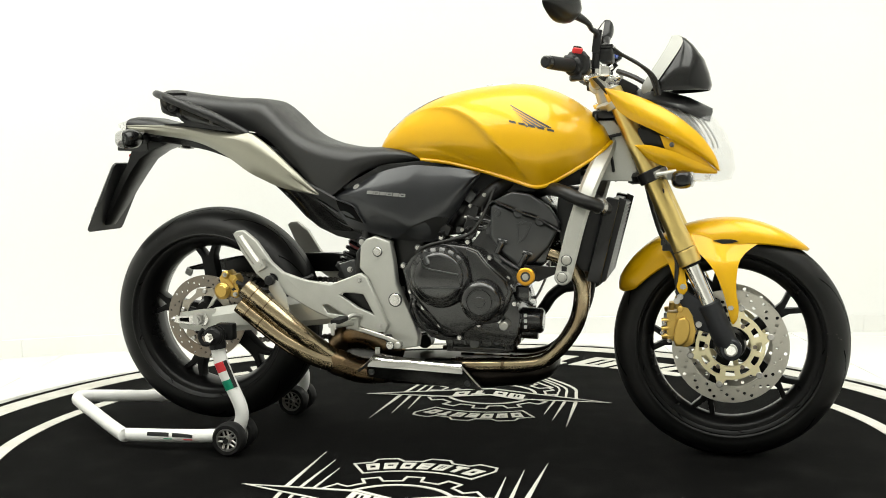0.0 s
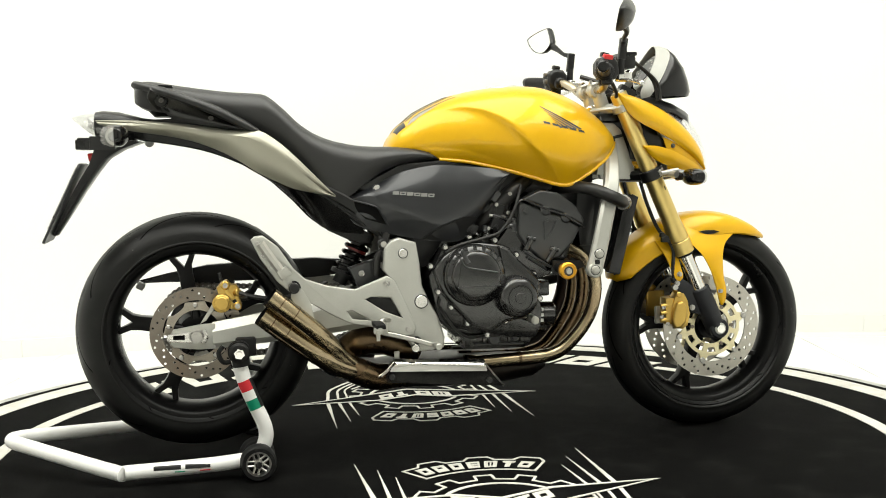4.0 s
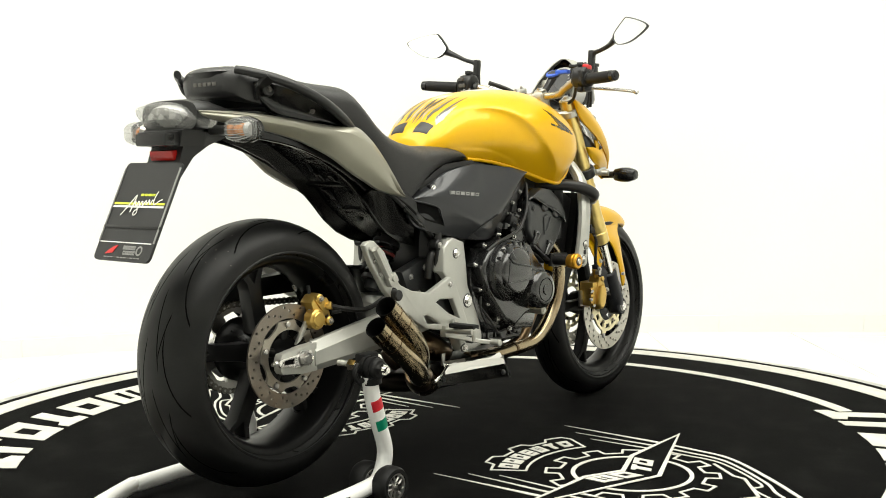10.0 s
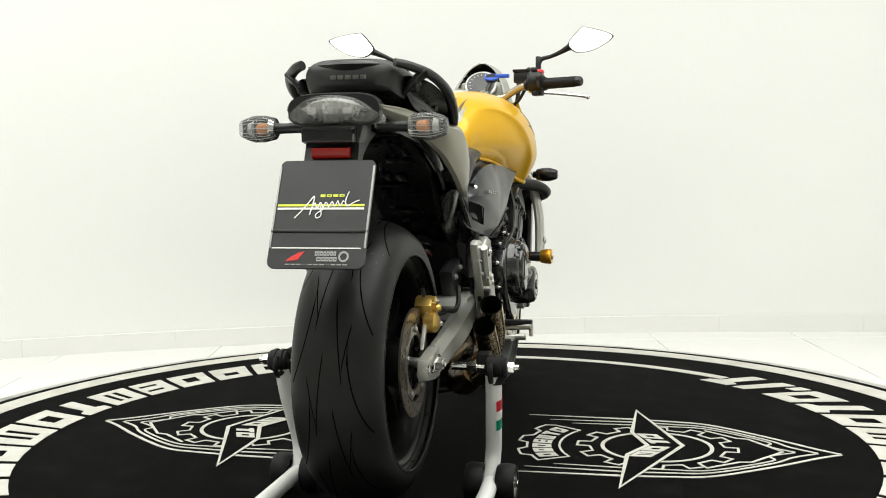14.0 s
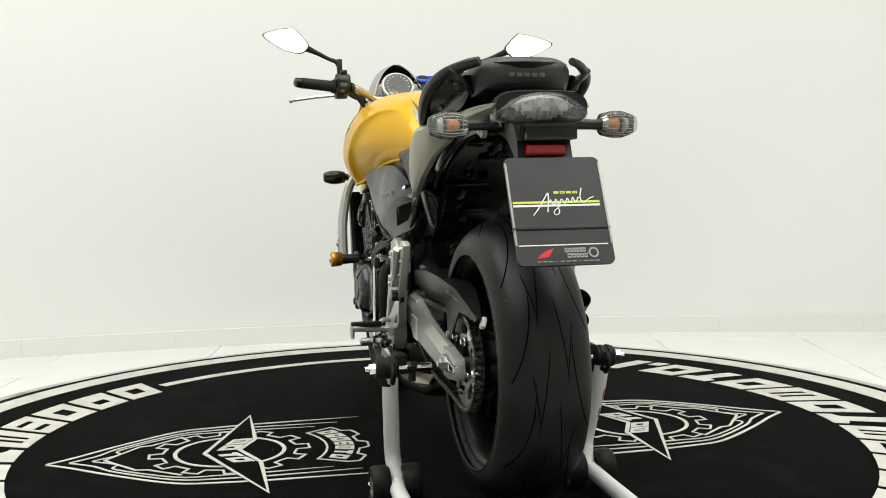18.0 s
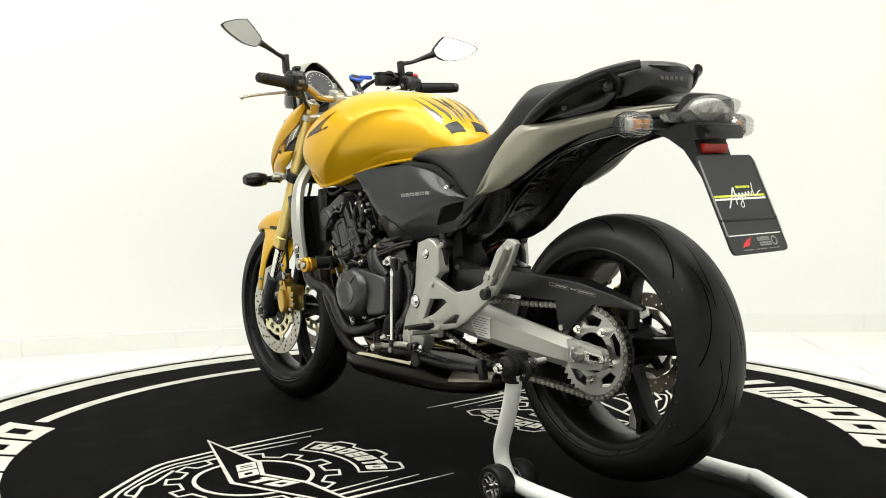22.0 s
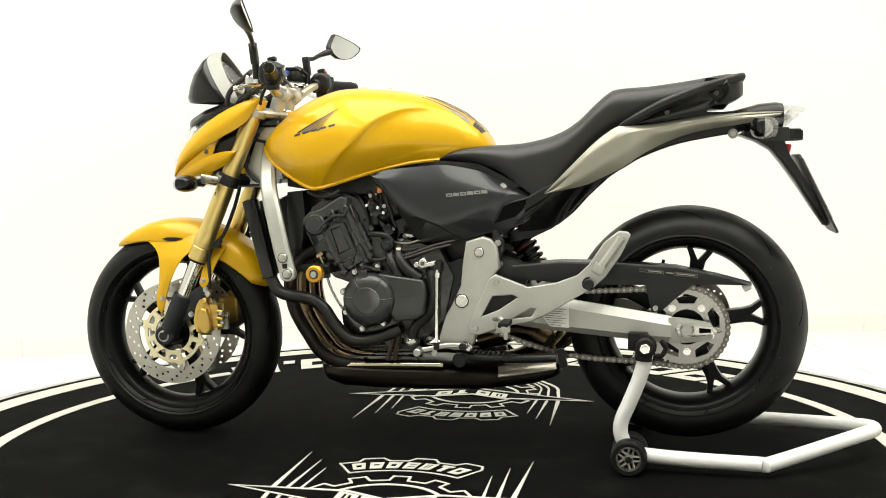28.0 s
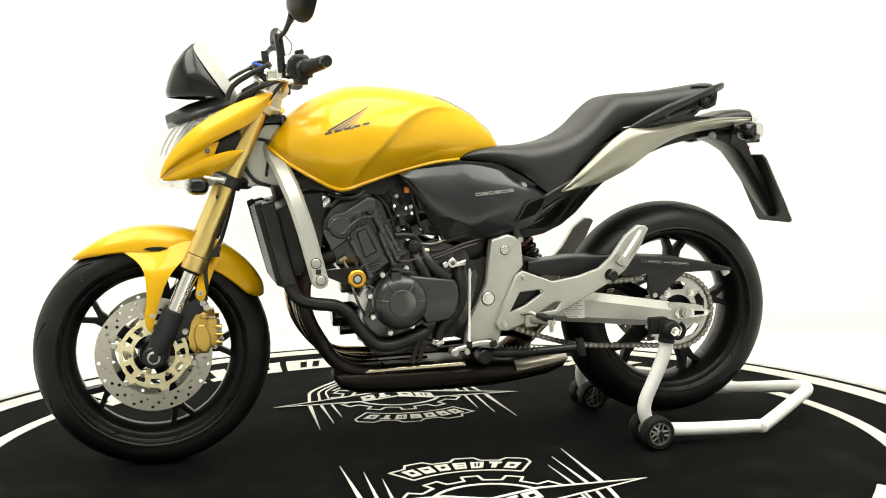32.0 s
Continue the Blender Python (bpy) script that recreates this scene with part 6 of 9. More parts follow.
def swingarm():
    for sg in SIDES:
        bm = B()
        rings = []
        for x, zt, zb, y0, y1 in ((-0.085, 0.440, 0.375, 0.070, 0.118), (-0.20, 0.438, 0.350, 0.090, 0.135), (-0.300, 0.428, 0.338, 0.102, 0.142), (-0.40, 0.412, 0.329, 0.108, 0.145), (-0.50, 0.397, 0.319, 0.110, 0.145), (-0.600, 0.381, 0.311, 0.110, 0.144), (-0.625, 0.377, 0.310, 0.110, 0.143)):
            c = 0.010
            rings.append([(x, sg * (y0 + c), zb), (x, sg * (y1 - c), zb), (x, sg * y1, zb + c * 1.6), (x, sg * y1, zt - c * 2.2), (x, sg * (y1 - c * 1.4), zt), (x, sg * (y0 + c), zt), (x, sg * y0, zt - c), (x, sg * y0, zb + c)])
        rings_to_mesh(bm, rings)
        bmesh.ops.bevel(bm, geom=[e for e in bm.edges if e.is_manifold and e.calc_face_angle(0) > 0.5], offset=0.003, segments=2, affect="EDGES")
        arm = part("swingarm", bm, FRAME, BIKE, "silver aluminium swingarm", smooth=16)
        # axle end plate with slot
        bm = B()
        slab(bm, [(-0.618, 0.375), (-0.660, 0.372), (-0.722, 0.362), (-0.728, 0.352), (-0.728, 0.326), (-0.722, 0.318), (-0.660, 0.310), (-0.618, 0.311)], sg * 0.116, sg * 0.140, [[(-0.702, 0.350), (-0.702, 0.336), (-0.690, 0.336), (-0.690, 0.350)]], bevel=0.003)
        part("axle_plate", bm, FRAME, arm)
        # A thin black plate paints the shade inside the axle slot.
        bm = B()
        slab(bm, [(-0.688, 0.354), (-0.724, 0.352), (-0.724, 0.336), (-0.688, 0.334)], sg * 0.1385, sg * 0.1415, bevel=0.001)
        part("axle_slot_shade", bm, SOOT_SHADE, arm, "black plate painted as the shaded axle slot")
        bm = B()
        slab(bm, [(-0.642, 0.362), (-0.690, 0.357), (-0.735, 0.353), (-0.738, 0.344), (-0.735, 0.335), (-0.690, 0.329), (-0.642, 0.328), (-0.634, 0.345)], sg * 0.141, sg * 0.147,
             [[(-0.694, 0.350), (-0.722, 0.348), (-0.722, 0.340), (-0.694, 0.338)]], bevel=0.002)
        part("chain_adjuster", bm, BRIGHT, arm, "bright steel chain adjuster")
        bm = B()
        rod(bm, (RW[0], sg * 0.145, RW[2]), (RW[0], sg * 0.158, RW[2]), 0.0145, n=6)
        rod(bm, (RW[0], sg * 0.157, RW[2]), (RW[0], sg * 0.163, RW[2]), 0.008, n=12)
        rod(bm, (RW[0], sg * 0.143, RW[2]), (RW[0], sg * 0.147, RW[2]), 0.019, n=24)
        part("axle_nut", bm, STEEL, arm, "steel rear axle nut")
        bm = B()
        rod(bm, (-0.735, sg * 0.138, 0.344), (-0.752, sg * 0.138, 0.344), 0.0035, n=8)
        rod(bm, (-0.738, sg * 0.138, 0.344), (-0.745, sg * 0.138, 0.344), 0.007, n=6)
        part("adjuster_bolt", bm, STEEL, arm)
    bm = B()
    bar(bm, [(-0.24, -0.13, 0.40), (-0.24, 0.13, 0.40)], 0.10, 0.07, up=(0, 0, 1), steps=1)
    part("swingarm_bridge", bm, FRAME, BIKE)
    bm = B()
    rod(bm, (RW[0], -0.14, RW[2]), (RW[0], 0.14, RW[2]), 0.011, n=16)
    part("rear_axle", bm, STEEL, BIKE)
    # warning sticker on the left arm
    bm = B()
    slab(bm, [(-0.298, 0.402), (-0.366, 0.398), (-0.366, 0.345), (-0.318, 0.348), (-0.298, 0.372)], 0.1400, 0.1462)
    st = part("sticker", bm, WHITE_STICKER, BIKE, "white notice sticker")
    for k in range(8):
        bm = B()
        r = (-0.360, -0.352, -0.358, -0.346)[k % 4]
        slab(bm, [(-0.304 - 0.0012 * max(k - 4, 0) * 4, 0.3960 - 0.0060 * k), (r, 0.3930 - 0.0060 * k), (r, 0.3918 - 0.0060 * k), (-0.304 - 0.0012 * max(k - 4, 0) * 4, 0.3948 - 0.0060 * k)], 0.1455, 0.1466)
        part("printed_bar", bm, GREY_MARK, st)
    # chain guard
    bm = B()
    rings = []
    for x, zt, zb, w in ((-0.215, 0.503, 0.470, 0.050), (-0.34, 0.514, 0.458, 0.055), (-0.48, 0.512, 0.455, 0.055), (-0.635, 0.503, 0.455, 0.048), (-0.74, 0.483, 0.458, 0.030), (-0.822, 0.463, 0.457, 0.012)):
        rings.append([(x, 0.118, zb), (x, 0.120, zt - 0.006), (x, 0.116, zt), (x, 0.118 - w, zt + 0.002), (x, 0.118 - w, zt - 0.003), (x, 0.114, zt - 0.005), (x, 0.115, zb)])
    rings_to_mesh(bm, rings)
    slab(bm, [(-0.560, 0.458), (-0.680, 0.458), (-0.640, 0.425), (-0.600, 0.388), (-0.575, 0.385)], 0.1145, 0.1185, bevel=0.001)
    g = part("chain_guard", bm, BLACK, BIKE, "black plastic chain guard")
    for x0, x1 in ((-0.545, -0.557), (-0.560, -0.606), (-0.632, -0.690)):
        bm = B()
        za, zb = 0.4985 - 0.097 * (-0.545 - x0), 0.4985 - 0.097 * (-0.545 - x1)
        slab(bm, [(x0, za), (x1, zb), (x1, zb - 0.0095), (x0, za - 0.0095)], 0.1190, 0.1206, [[(x0 - 0.002, za - 0.0020), (x1 + 0.002, zb - 0.0020), (x1 + 0.002, zb - 0.0075), (x0 - 0.002, za - 0.0075)]])
        part("label_outline", bm, GREY_MARK, g, "small outlined label")
    for x0, x1 in ((-0.566, -0.600), (-0.612, -0.630), (-0.638, -0.684)):
        bm = B()
        za, zb = 0.4955 - 0.097 * (-0.545 - x0), 0.4955 - 0.097 * (-0.545 - x1)
        slab(bm, [(x0, za), (x1, zb), (x1, zb - 0.0026), (x0, za - 0.0026)], 0.1190, 0.1206)
        part("printed_bar", bm, SILVER_MARK, g)
    bm = B()
    rod(bm, (-0.585, 0.118, 0.396), (-0.585, 0.124, 0.396), 0.007, n=10)
    part("guard_bolt", bm, STEEL, g)
    bm = B()
    block(bm, (-0.812, 0.100, 0.452), (0.022, 0.012, 0.022), 0.005, Euler((0.3, 0.5, 0)))
    part("wrapping", bm, WHITE_STICKER, g, "scrap of clear wrapping")
    # rear caliper
    bm = B()
    slab(bm, [(-0.612, 0.462), (-0.598, 0.478), (-0.584, 0.482), (-0.574, 0.470), (-0.562, 0.470), (-0.553, 0.456), (-0.556, 0.440), (-0.548, 0.418), (-0.562, 0.405), (-0.578, 0.408), (-0.590, 0.424), (-0.606, 0.440)], -0.120, -0.080, bevel=0.005)
    rod(bm, (-0.600, -0.100, 0.424), (-0.600, -0.130, 0.424), 0.0235, n=26, bevel=0.004)
    rod(bm, (-0.600, -0.128, 0.424), (-0.600, -0.1335, 0.424), 0.0185, n=26, bevel=0.003)
    rod(bm, (-0.590, -0.104, 0.470), (-0.590, -0.128, 0.470), 0.0115, n=18, bevel=0.003)
    rod(bm, (-0.560, -0.104, 0.416), (-0.560, -0.128, 0.416), 0.0110, n=18, bevel=0.003)
    rod(bm, (-0.572, -0.100, 0.446), (-0.556, -0.128, 0.452), 0.0095, n=16, bevel=0.002)
    block(bm, (-0.584, -0.118, 0.452), (0.050, 0.014, 0.012), 0.003, Euler((0, 0.9, 0)))
    cal = part("rear_caliper", bm, CALIPER, BIKE, "gold rear brake caliper")
    # Black block stands in for the shade between caliper and pads.
    bm = B()
    block(bm, (-0.572, -0.116, 0.434), (0.028, 0.012, 0.010), 0.002, Euler((0, 0.9, 0)))
    part("pad_gap_shade", bm, BLACK, cal, "black block painted as the shaded gap over the pads")
    bm = B()
    rod(bm, (-0.548, -0.116, 0.436), (-0.530, -0.132, 0.440), 0.0085, n=12, bevel=0.001)
    part("hose_union", bm, BLACK, cal)
    bm = B()
    rod(bm, (-0.600, -0.100, 0.482), (-0.604, -0.100, 0.500), 0.0045, n=10)
    part("hose_union", bm, BLACK, cal)
    bm = B()
    bolt_head(bm, (-0.560, -0.127, 0.416), (0, -1, 0), 0.0065, 0.006)
    part("caliper_pin", bm, STEEL, cal)
    bm = B()
    bolt_head(bm, (-0.590, -0.127, 0.470), (0, -1, 0), 0.006, 0.006)
    part("caliper_pin", bm, STEEL, cal)
    bm = B()
    slab(bm, [(-0.640, 0.380), (-0.655, 0.372), (-0.600, 0.460), (-0.585, 0.455)], -0.112, -0.104, bevel=0.001)
    part("caliper_bracket", bm, ALU, cal)
    bm = B()
    sweep(bm, [(-0.555, -0.125, 0.450), (-0.52, -0.135, 0.440), (-0.46, -0.14, 0.432), (-0.40, -0.135, 0.445), (-0.33, -0.12, 0.47)], 0.006, 8, 6)
    part("brake_hose", bm, HOSE, BIKE, "black rubber brake hose")
    # rear shock
    bm = B()
    rod(bm, (-0.285, 0, 0.452), (-0.215, 0, 0.585), 0.020, n=20)
    rod(bm, (-0.276, 0, 0.470), (-0.270, 0, 0.480), 0.036, n=20)
    rod(bm, (-0.228, 0, 0.560), (-0.222, 0, 0.571), 0.036, n=20)
    sh = part("rear_shock", bm, BLACK, BIKE, "black rear shock absorber")
    bm = B()
    d = Vector((0.070, 0, 0.133)).normalized()
    s, t = Vector((0, 1, 0)), d.cross(Vector((0, 1, 0)))
    sweep(bm, [Vector((-0.273, 0, 0.475)) + d * (0.100 * k / 48) + (s * math.cos(k * 0.72) + t * math.sin(k * 0.72)) * 0.029 for k in range(49)], 0.0052, 8, 2)
    part("spring", bm, GLOSS_BLACK, sh, "black coil spring")
    bm = B()
    rod(bm, (-0.240, 0, 0.538), (-0.234, 0, 0.549), 0.031, n=20)
    part("collar", bm, SPRING_RED, sh, "dark red collar")


def engine():
    bm = B()
    slab(bm, [(-0.066, 0.476), (-0.052, 0.416), (-0.040, 0.360), (0.005, 0.312), (0.226, 0.300), (0.240, 0.330), (0.246, 0.375), (0.230, 0.430), (0.200, 0.480), (0.150, 0.540), (0.060, 0.575), (-0.028, 0.550)], -0.150, 0.150, bevel=0.008)
    eng = part("crankcase", bm, ENGINE, BIKE, "black painted engine crankcase")
    # sump with ribs
    bm = B()
    slab(bm, [(0.030, 0.338), (0.039, 0.270), (0.205, 0.268), (0.222, 0.280), (0.236, 0.330)], -0.115, 0.115, bevel=0.008)
    for k in range(5):
        block(bm, (0.055 + 0.035 * k, -0.117, 0.296), (0.006, 0.006, 0.036), 0.002)
        block(bm, (0.055 + 0.035 * k, 0.117, 0.296), (0.006, 0.006, 0.036), 0.002)
    part("sump", bm, ENGINE, eng)
    for sg in SIDES:
        for k in range(4):
            bm = B()
            bolt_head(bm, (0.062 + 0.043 * k, sg * 0.117, 0.330), (0, sg, 0), 0.0048, 0.007)
            part("sump_bolt", bm, STEEL, eng)
        bm = B()
        bar(bm, [(0.036, sg * 0.118, 0.318), (0.130, sg * 0.120, 0.316), (0.228, sg * 0.118, 0.320)], 0.008, 0.008, steps=2)
        bar(bm, [(0.060, sg * 0.118, 0.284), (0.200, sg * 0.118, 0.282)], 0.006, 0.008, steps=1)
        rod(bm, (0.118, sg * 0.112, 0.296), (0.118, sg * 0.126, 0.296), 0.016, n=20, bevel=0.003)
        rod(bm, (0.178, sg * 0.112, 0.300), (0.178, sg * 0.124, 0.300), 0.011, n=16, bevel=0.003)
        part("sump_rib", bm, ENGINE_GREY, eng)
    # cylinder block and head, leaning forward
    bm = B()
    slab(bm, [(0.105, 0.545), (0.165, 0.500), (0.215, 0.455), (0.262, 0.470), (0.312, 0.515), (0.325, 0.552), (0.235, 0.615), (0.168, 0.625)], -0.160, 0.150, bevel=0.006)
    part("cylinder_block", bm, ENGINE, eng)
    right = [(0.186, 0.675), (0.231, 0.698), (0.277, 0.691), (0.325, 0.658), (0.350, 0.619), (0.346, 0.598), (0.324, 0.552), (0.285, 0.510), (0.239, 0.501), (0.185, 0.551), (0.168, 0.581), (0.171, 0.645)]
    bm = B()
    slab(bm, right, -0.150, 0.140, bevel=0.006)
    head = part("cylinder_head", bm, ENGINE, eng, "black cylinder head")
    bm = B()
    slab(bm, [(0.174, 0.660), (0.186, 0.668), (0.240, 0.648), (0.295, 0.630), (0.346, 0.600), (0.324, 0.556), (0.287, 0.516), (0.241, 0.507), (0.190, 0.553), (0.172, 0.583)], -0.178, -0.148, bevel=0.010, seg=3)
    part("head_side", bm, ENGINE_GREY, head, "graphite head casting")
    bm = B()
    slab(bm, [(0.184, 0.676), (0.231, 0.699), (0.278, 0.692), (0.327, 0.658), (0.352, 0.619), (0.350, 0.604), (0.331, 0.614), (0.295, 0.636), (0.258, 0.648), (0.222, 0.663), (0.186, 0.676)][:-1], -0.183, -0.148, bevel=0.006, seg=3)
    part("cam_cover", bm, ENGINE_GREY, head, "graphite cam cover")
    bm = B()
    bar(bm, [(0.172, -0.176, 0.668), (0.186, -0.182, 0.674), (0.222, -0.183, 0.659), (0.258, -0.183, 0.644), (0.295, -0.183, 0.632), (0.331, -0.183, 0.611), (0.353, -0.178, 0.598)], 0.0055, 0.008, steps=3)
    part("head_flange", bm, ENGINE, head)
    for x, z in ((0.247, 0.645), (0.303, 0.624)):
        bm = B()
        rod(bm, (x, -0.150, z), (x, -0.184, z), 0.0145, n=20, bevel=0.004)
        part("cover_lobe", bm, ENGINE_GREY, head)
    bm = B()
    slab(bm, [(0.241, 0.616), (0.258, 0.624), (0.282, 0.619), (0.262, 0.578), (0.244, 0.566)], -0.1815, -0.174, [[(0.246, 0.613), (0.259, 0.618), (0.275, 0.615), (0.259, 0.583), (0.248, 0.575)]], bevel=0.001)
    part("head_rib", bm, ENGINE_GREY, head)
    for (x0, z0), (x1, z1) in (((0.206, 0.571), (0.191, 0.540)), ((0.270, 0.540), (0.250, 0.506))):
        bm = B()
        rod(bm, (x0, -0.182, z0), (x1, -0.180, z1), 0.0085, n=14, bevel=0.002)
        rod(bm, (x0 - 0.012, -0.178, z0 + 0.004), (x0 + 0.012, -0.178, z0 - 0.002), 0.007, n=12)
        part("head_stud", bm, ENGINE, head)
        bm = B()
        d = Vector((x0 - x1, 0, z0 - z1)).normalized()
        bolt_head(bm, (x0, -0.182, z0), d, 0.007, 0.006)
        part("head_bolt", bm, ENGINE_GREY, head)
    bm = B()
    bar(bm, [(0.186, -0.176, 0.540), (0.215, -0.180, 0.520), (0.262, -0.178, 0.493)], 0.007, 0.016, steps=3)
    bar(bm, [(0.200, -0.168, 0.518), (0.225, -0.170, 0.502), (0.250, -0.168, 0.486)], 0.006, 0.014, steps=3)
    part("cylinder_flange", bm, ENGINE_GREY, head)
    bm = B()
    bolt_head(bm, (0.193, -0.177, 0.645), (0, -1, 0), 0.0105, 0.006)
    part("head_bolt", bm, ENGINE_GREY, head)
    for z, x0 in ((0.628, 0.108), (0.604, 0.130)):
        bm = B()
        rod(bm, (x0, -0.150, z + 0.004), (0.175, -0.150, z - 0.010), 0.0095, n=14)
        rod(bm, (x0 + 0.022, -0.150, z), (x0 + 0.032, -0.150, z - 0.002), 0.0115, n=14)
        st = part("intake_stub", bm, ENGINE, head, "black intake stub")
        bm = B()
        rod(bm, (x0 - 0.008, -0.150, z + 0.005), (x0 + 0.004, -0.150, z + 0.0035), 0.005, n=10)
        part("stub_tip", bm, STEEL, st)
    # left: cam cover with its stepped flange, round end cap, framed panel, stud tubes
    bm = B()
    slab(bm, [(0.336, 0.607), (0.325, 0.640), (0.290, 0.655), (0.226, 0.676), (0.211, 0.668), (0.184, 0.606), (0.150, 0.533), (0.213, 0.491), (0.236, 0.485), (0.256, 0.520), (0.289, 0.585)], 0.138, 0.160, bevel=0.006, seg=3)
    part("head_side", bm, ENGINE, head)
    bm = B()
    slab(bm, [(0.341, 0.611), (0.337, 0.632), (0.319, 0.648), (0.295, 0.653), (0.232, 0.690), (0.213, 0.684), (0.213, 0.664), (0.226, 0.652), (0.252, 0.648), (0.284, 0.628), (0.300, 0.610)], 0.138, 0.178, bevel=0.006, seg=3)
    part("cam_cover", bm, ENGINE_GREY, head, "graphite cam cover")
    bm = B()
    bar(bm, [(0.312, 0.176, 0.596), (0.294, 0.180, 0.600), (0.284, 0.181, 0.614), (0.266, 0.181, 0.628), (0.249, 0.181, 0.638), (0.222, 0.180, 0.641), (0.212, 0.178, 0.660)], 0.007, 0.010, steps=4)
    part("head_flange", bm, ENGINE_GREY, head)
    for x, z in ((0.262, 0.643), (0.226, 0.656)):
        bm = B()
        rod(bm, (x, 0.150, z), (x, 0.181, z), 0.0125, n=20, bevel=0.003)
        bolt_head(bm, (x, 0.181, z), (0, 1, 0), 0.006, 0.005)
        part("cover_lobe", bm, ENGINE_GREY, head)
    bm = B()
    rod(bm, (0.304, 0.140, 0.614), (0.304, 0.181, 0.614), 0.029, n=32, bevel=0.004)
    rod(bm, (0.304, 0.180, 0.614), (0.304, 0.183, 0.614), 0.019, n=28, bevel=0.001)
    part("cam_end_cap", bm, ENGINE_GREY, head, "round graphite end cap")
    bm = B()
    slab(bm, [(0.281, 0.594), (0.258, 0.617), (0.228, 0.621), (0.194, 0.541), (0.206, 0.506), (0.232, 0.498), (0.250, 0.524)], 0.150, 0.169, [[(0.264, 0.600), (0.239, 0.610), (0.210, 0.549), (0.242, 0.533)]], bevel=0.003, seg=2)
    part("panel_frame", bm, ENGINE_GREY, head, "raised casting frame")
    bm = B()
    slab(bm, [(0.2625, 0.599), (0.2395, 0.6085), (0.2115, 0.550), (0.2415, 0.5345)], 0.150, 0.1680, bevel=0.004, seg=3)
    part("head_panel", bm, ENGINE_GREY, head, "graphite head panel")
    for k in range(3):
        bm = B()
        block(bm, (0.218 + 0.003 * k, 0.168, 0.526 - 0.009 * k), (0.040, 0.010, 0.004), 0.001, Euler((0, radians(18), 0)))
        part("cylinder_fin", bm, ENGINE, head)
    for (x0, z0), (x1, z1), r in (((0.221, 0.652), (0.154, 0.522), 0.0085), ((0.203, 0.598), (0.166, 0.510), 0.0075), ((0.188, 0.618), (0.152, 0.545), 0.0065), ((0.279, 0.582), (0.226, 0.479), 0.0085)):
        a, b = Vector((x0, 0.168, z0)), Vector((x1, 0.166, z1))
        bm = B()
        rod(bm, a, b, r, r * 0.9, n=14, bevel=0.002)
        for f in (0.36, 0.62, 0.90):
            rod(bm, a.lerp(b, f), a.lerp(b, f + 0.07), r * 1.28, n=14, bevel=0.001)
        part("stud_tube", bm, ENGINE_GREY, head, "graphite stud tube")
    for x, z in ((0.318, 0.640), (0.286, 0.648), (0.176, 0.545), (0.252, 0.510), (0.276, 0.572)):
        bm = B()
        bolt_head(bm, (x, 0.164, z), (0, 1, 0), 0.0055, 0.012)
        part("head_bolt", bm, ENGINE_GREY, head)
    bm = B()
    block(bm, (0.298, 0.158, 0.532), (0.022, 0.016, 0.012), 0.004, Euler((0, 0.6, 0)))
    rod(bm, (0.300, 0.160, 0.536), (0.286, 0.166, 0.506), 0.0035, n=8)
    part("oil_union", bm, TITAN, head, "brassy oil union")
    bm = B()
    sweep(bm, [(0.286, 0.166, 0.506), (0.272, 0.160, 0.450), (0.254, 0.150, 0.406), (0.233, 0.140, 0.370)], 0.0035, 8, 5)
    part("oil_line", bm, STEEL, head, "thin steel oil line")
    # right-hand clutch cover
    bm = B()
    slab(bm, [(-0.034, 0.531), (0.003, 0.558), (0.039, 0.570), (0.112, 0.560), (0.143, 0.551), (0.170, 0.516), (0.221, 0.473), (0.230, 0.442), (0.215, 0.393), (0.193, 0.362), (0.135, 0.352), (0.086, 0.325), (0.037, 0.348), (-0.012, 0.402), (-0.039, 0.436), (-0.059, 0.495)], -0.190, -0.148, bevel=0.010, seg=3)
    slab(bm, [(0.112, 0.556), (0.142, 0.545), (0.167, 0.513), (0.216, 0.470), (0.222, 0.442), (0.205, 0.40), (0.130, 0.45)], -0.202, -0.180, bevel=0.006, seg=3)
    cc = part("clutch_cover", bm, ENGINE, eng, "black engine side cover")
    bm = B()
    prof = [(0.001, -0.233), (0.050, -0.233), (0.060, -0.231), (0.064, -0.228), (0.066, -0.222), (0.075, -0.219), (0.079, -0.213), (0.081, -0.203), (0.083, -0.185), (0.001, -0.185)]
    lathe(bm, prof, 64, (0.046, 0, 0.481))
    part("clutch_dome", bm, ENGINE, cc, "black round clutch cover")
    bm = B()
    slab(bm, [(-0.006, 0.455), (0.106, 0.456), (0.098, 0.489), (0.018, 0.506), (0.004, 0.520)], -0.2348, -0.228, bevel=0.001)
    part("clutch_face", bm, ENGINE, cc)
    bm = B()
    sweep(bm, [(0.001, -0.235, 0.530), (0.015, -0.236, 0.508), (0.060, -0.236, 0.498), (0.100, -0.235, 0.491)], 0.0022, 8, 4)
    part("clutch_rib", bm, ENGINE_GREY, cc)
    bm = B()
    slab(bm, [(-0.006, 0.456), (0.108, 0.458), (0.108, 0.455), (-0.006, 0.4525)], -0.2362, -0.230)
    part("clutch_rib", bm, ENGINE_GREY, cc)
    bm = B()
    for a0 in range(35, 150, 19):
        block(bm, (0.046 + 0.074 * math.cos(radians(a0)), -0.214, 0.481 + 0.074 * math.sin(radians(a0))), (0.012, 0.016, 0.010), 0.002, Euler((0, -radians(a0), 0)))
    part("dome_lug", bm, ENGINE, cc)
    bm = B()
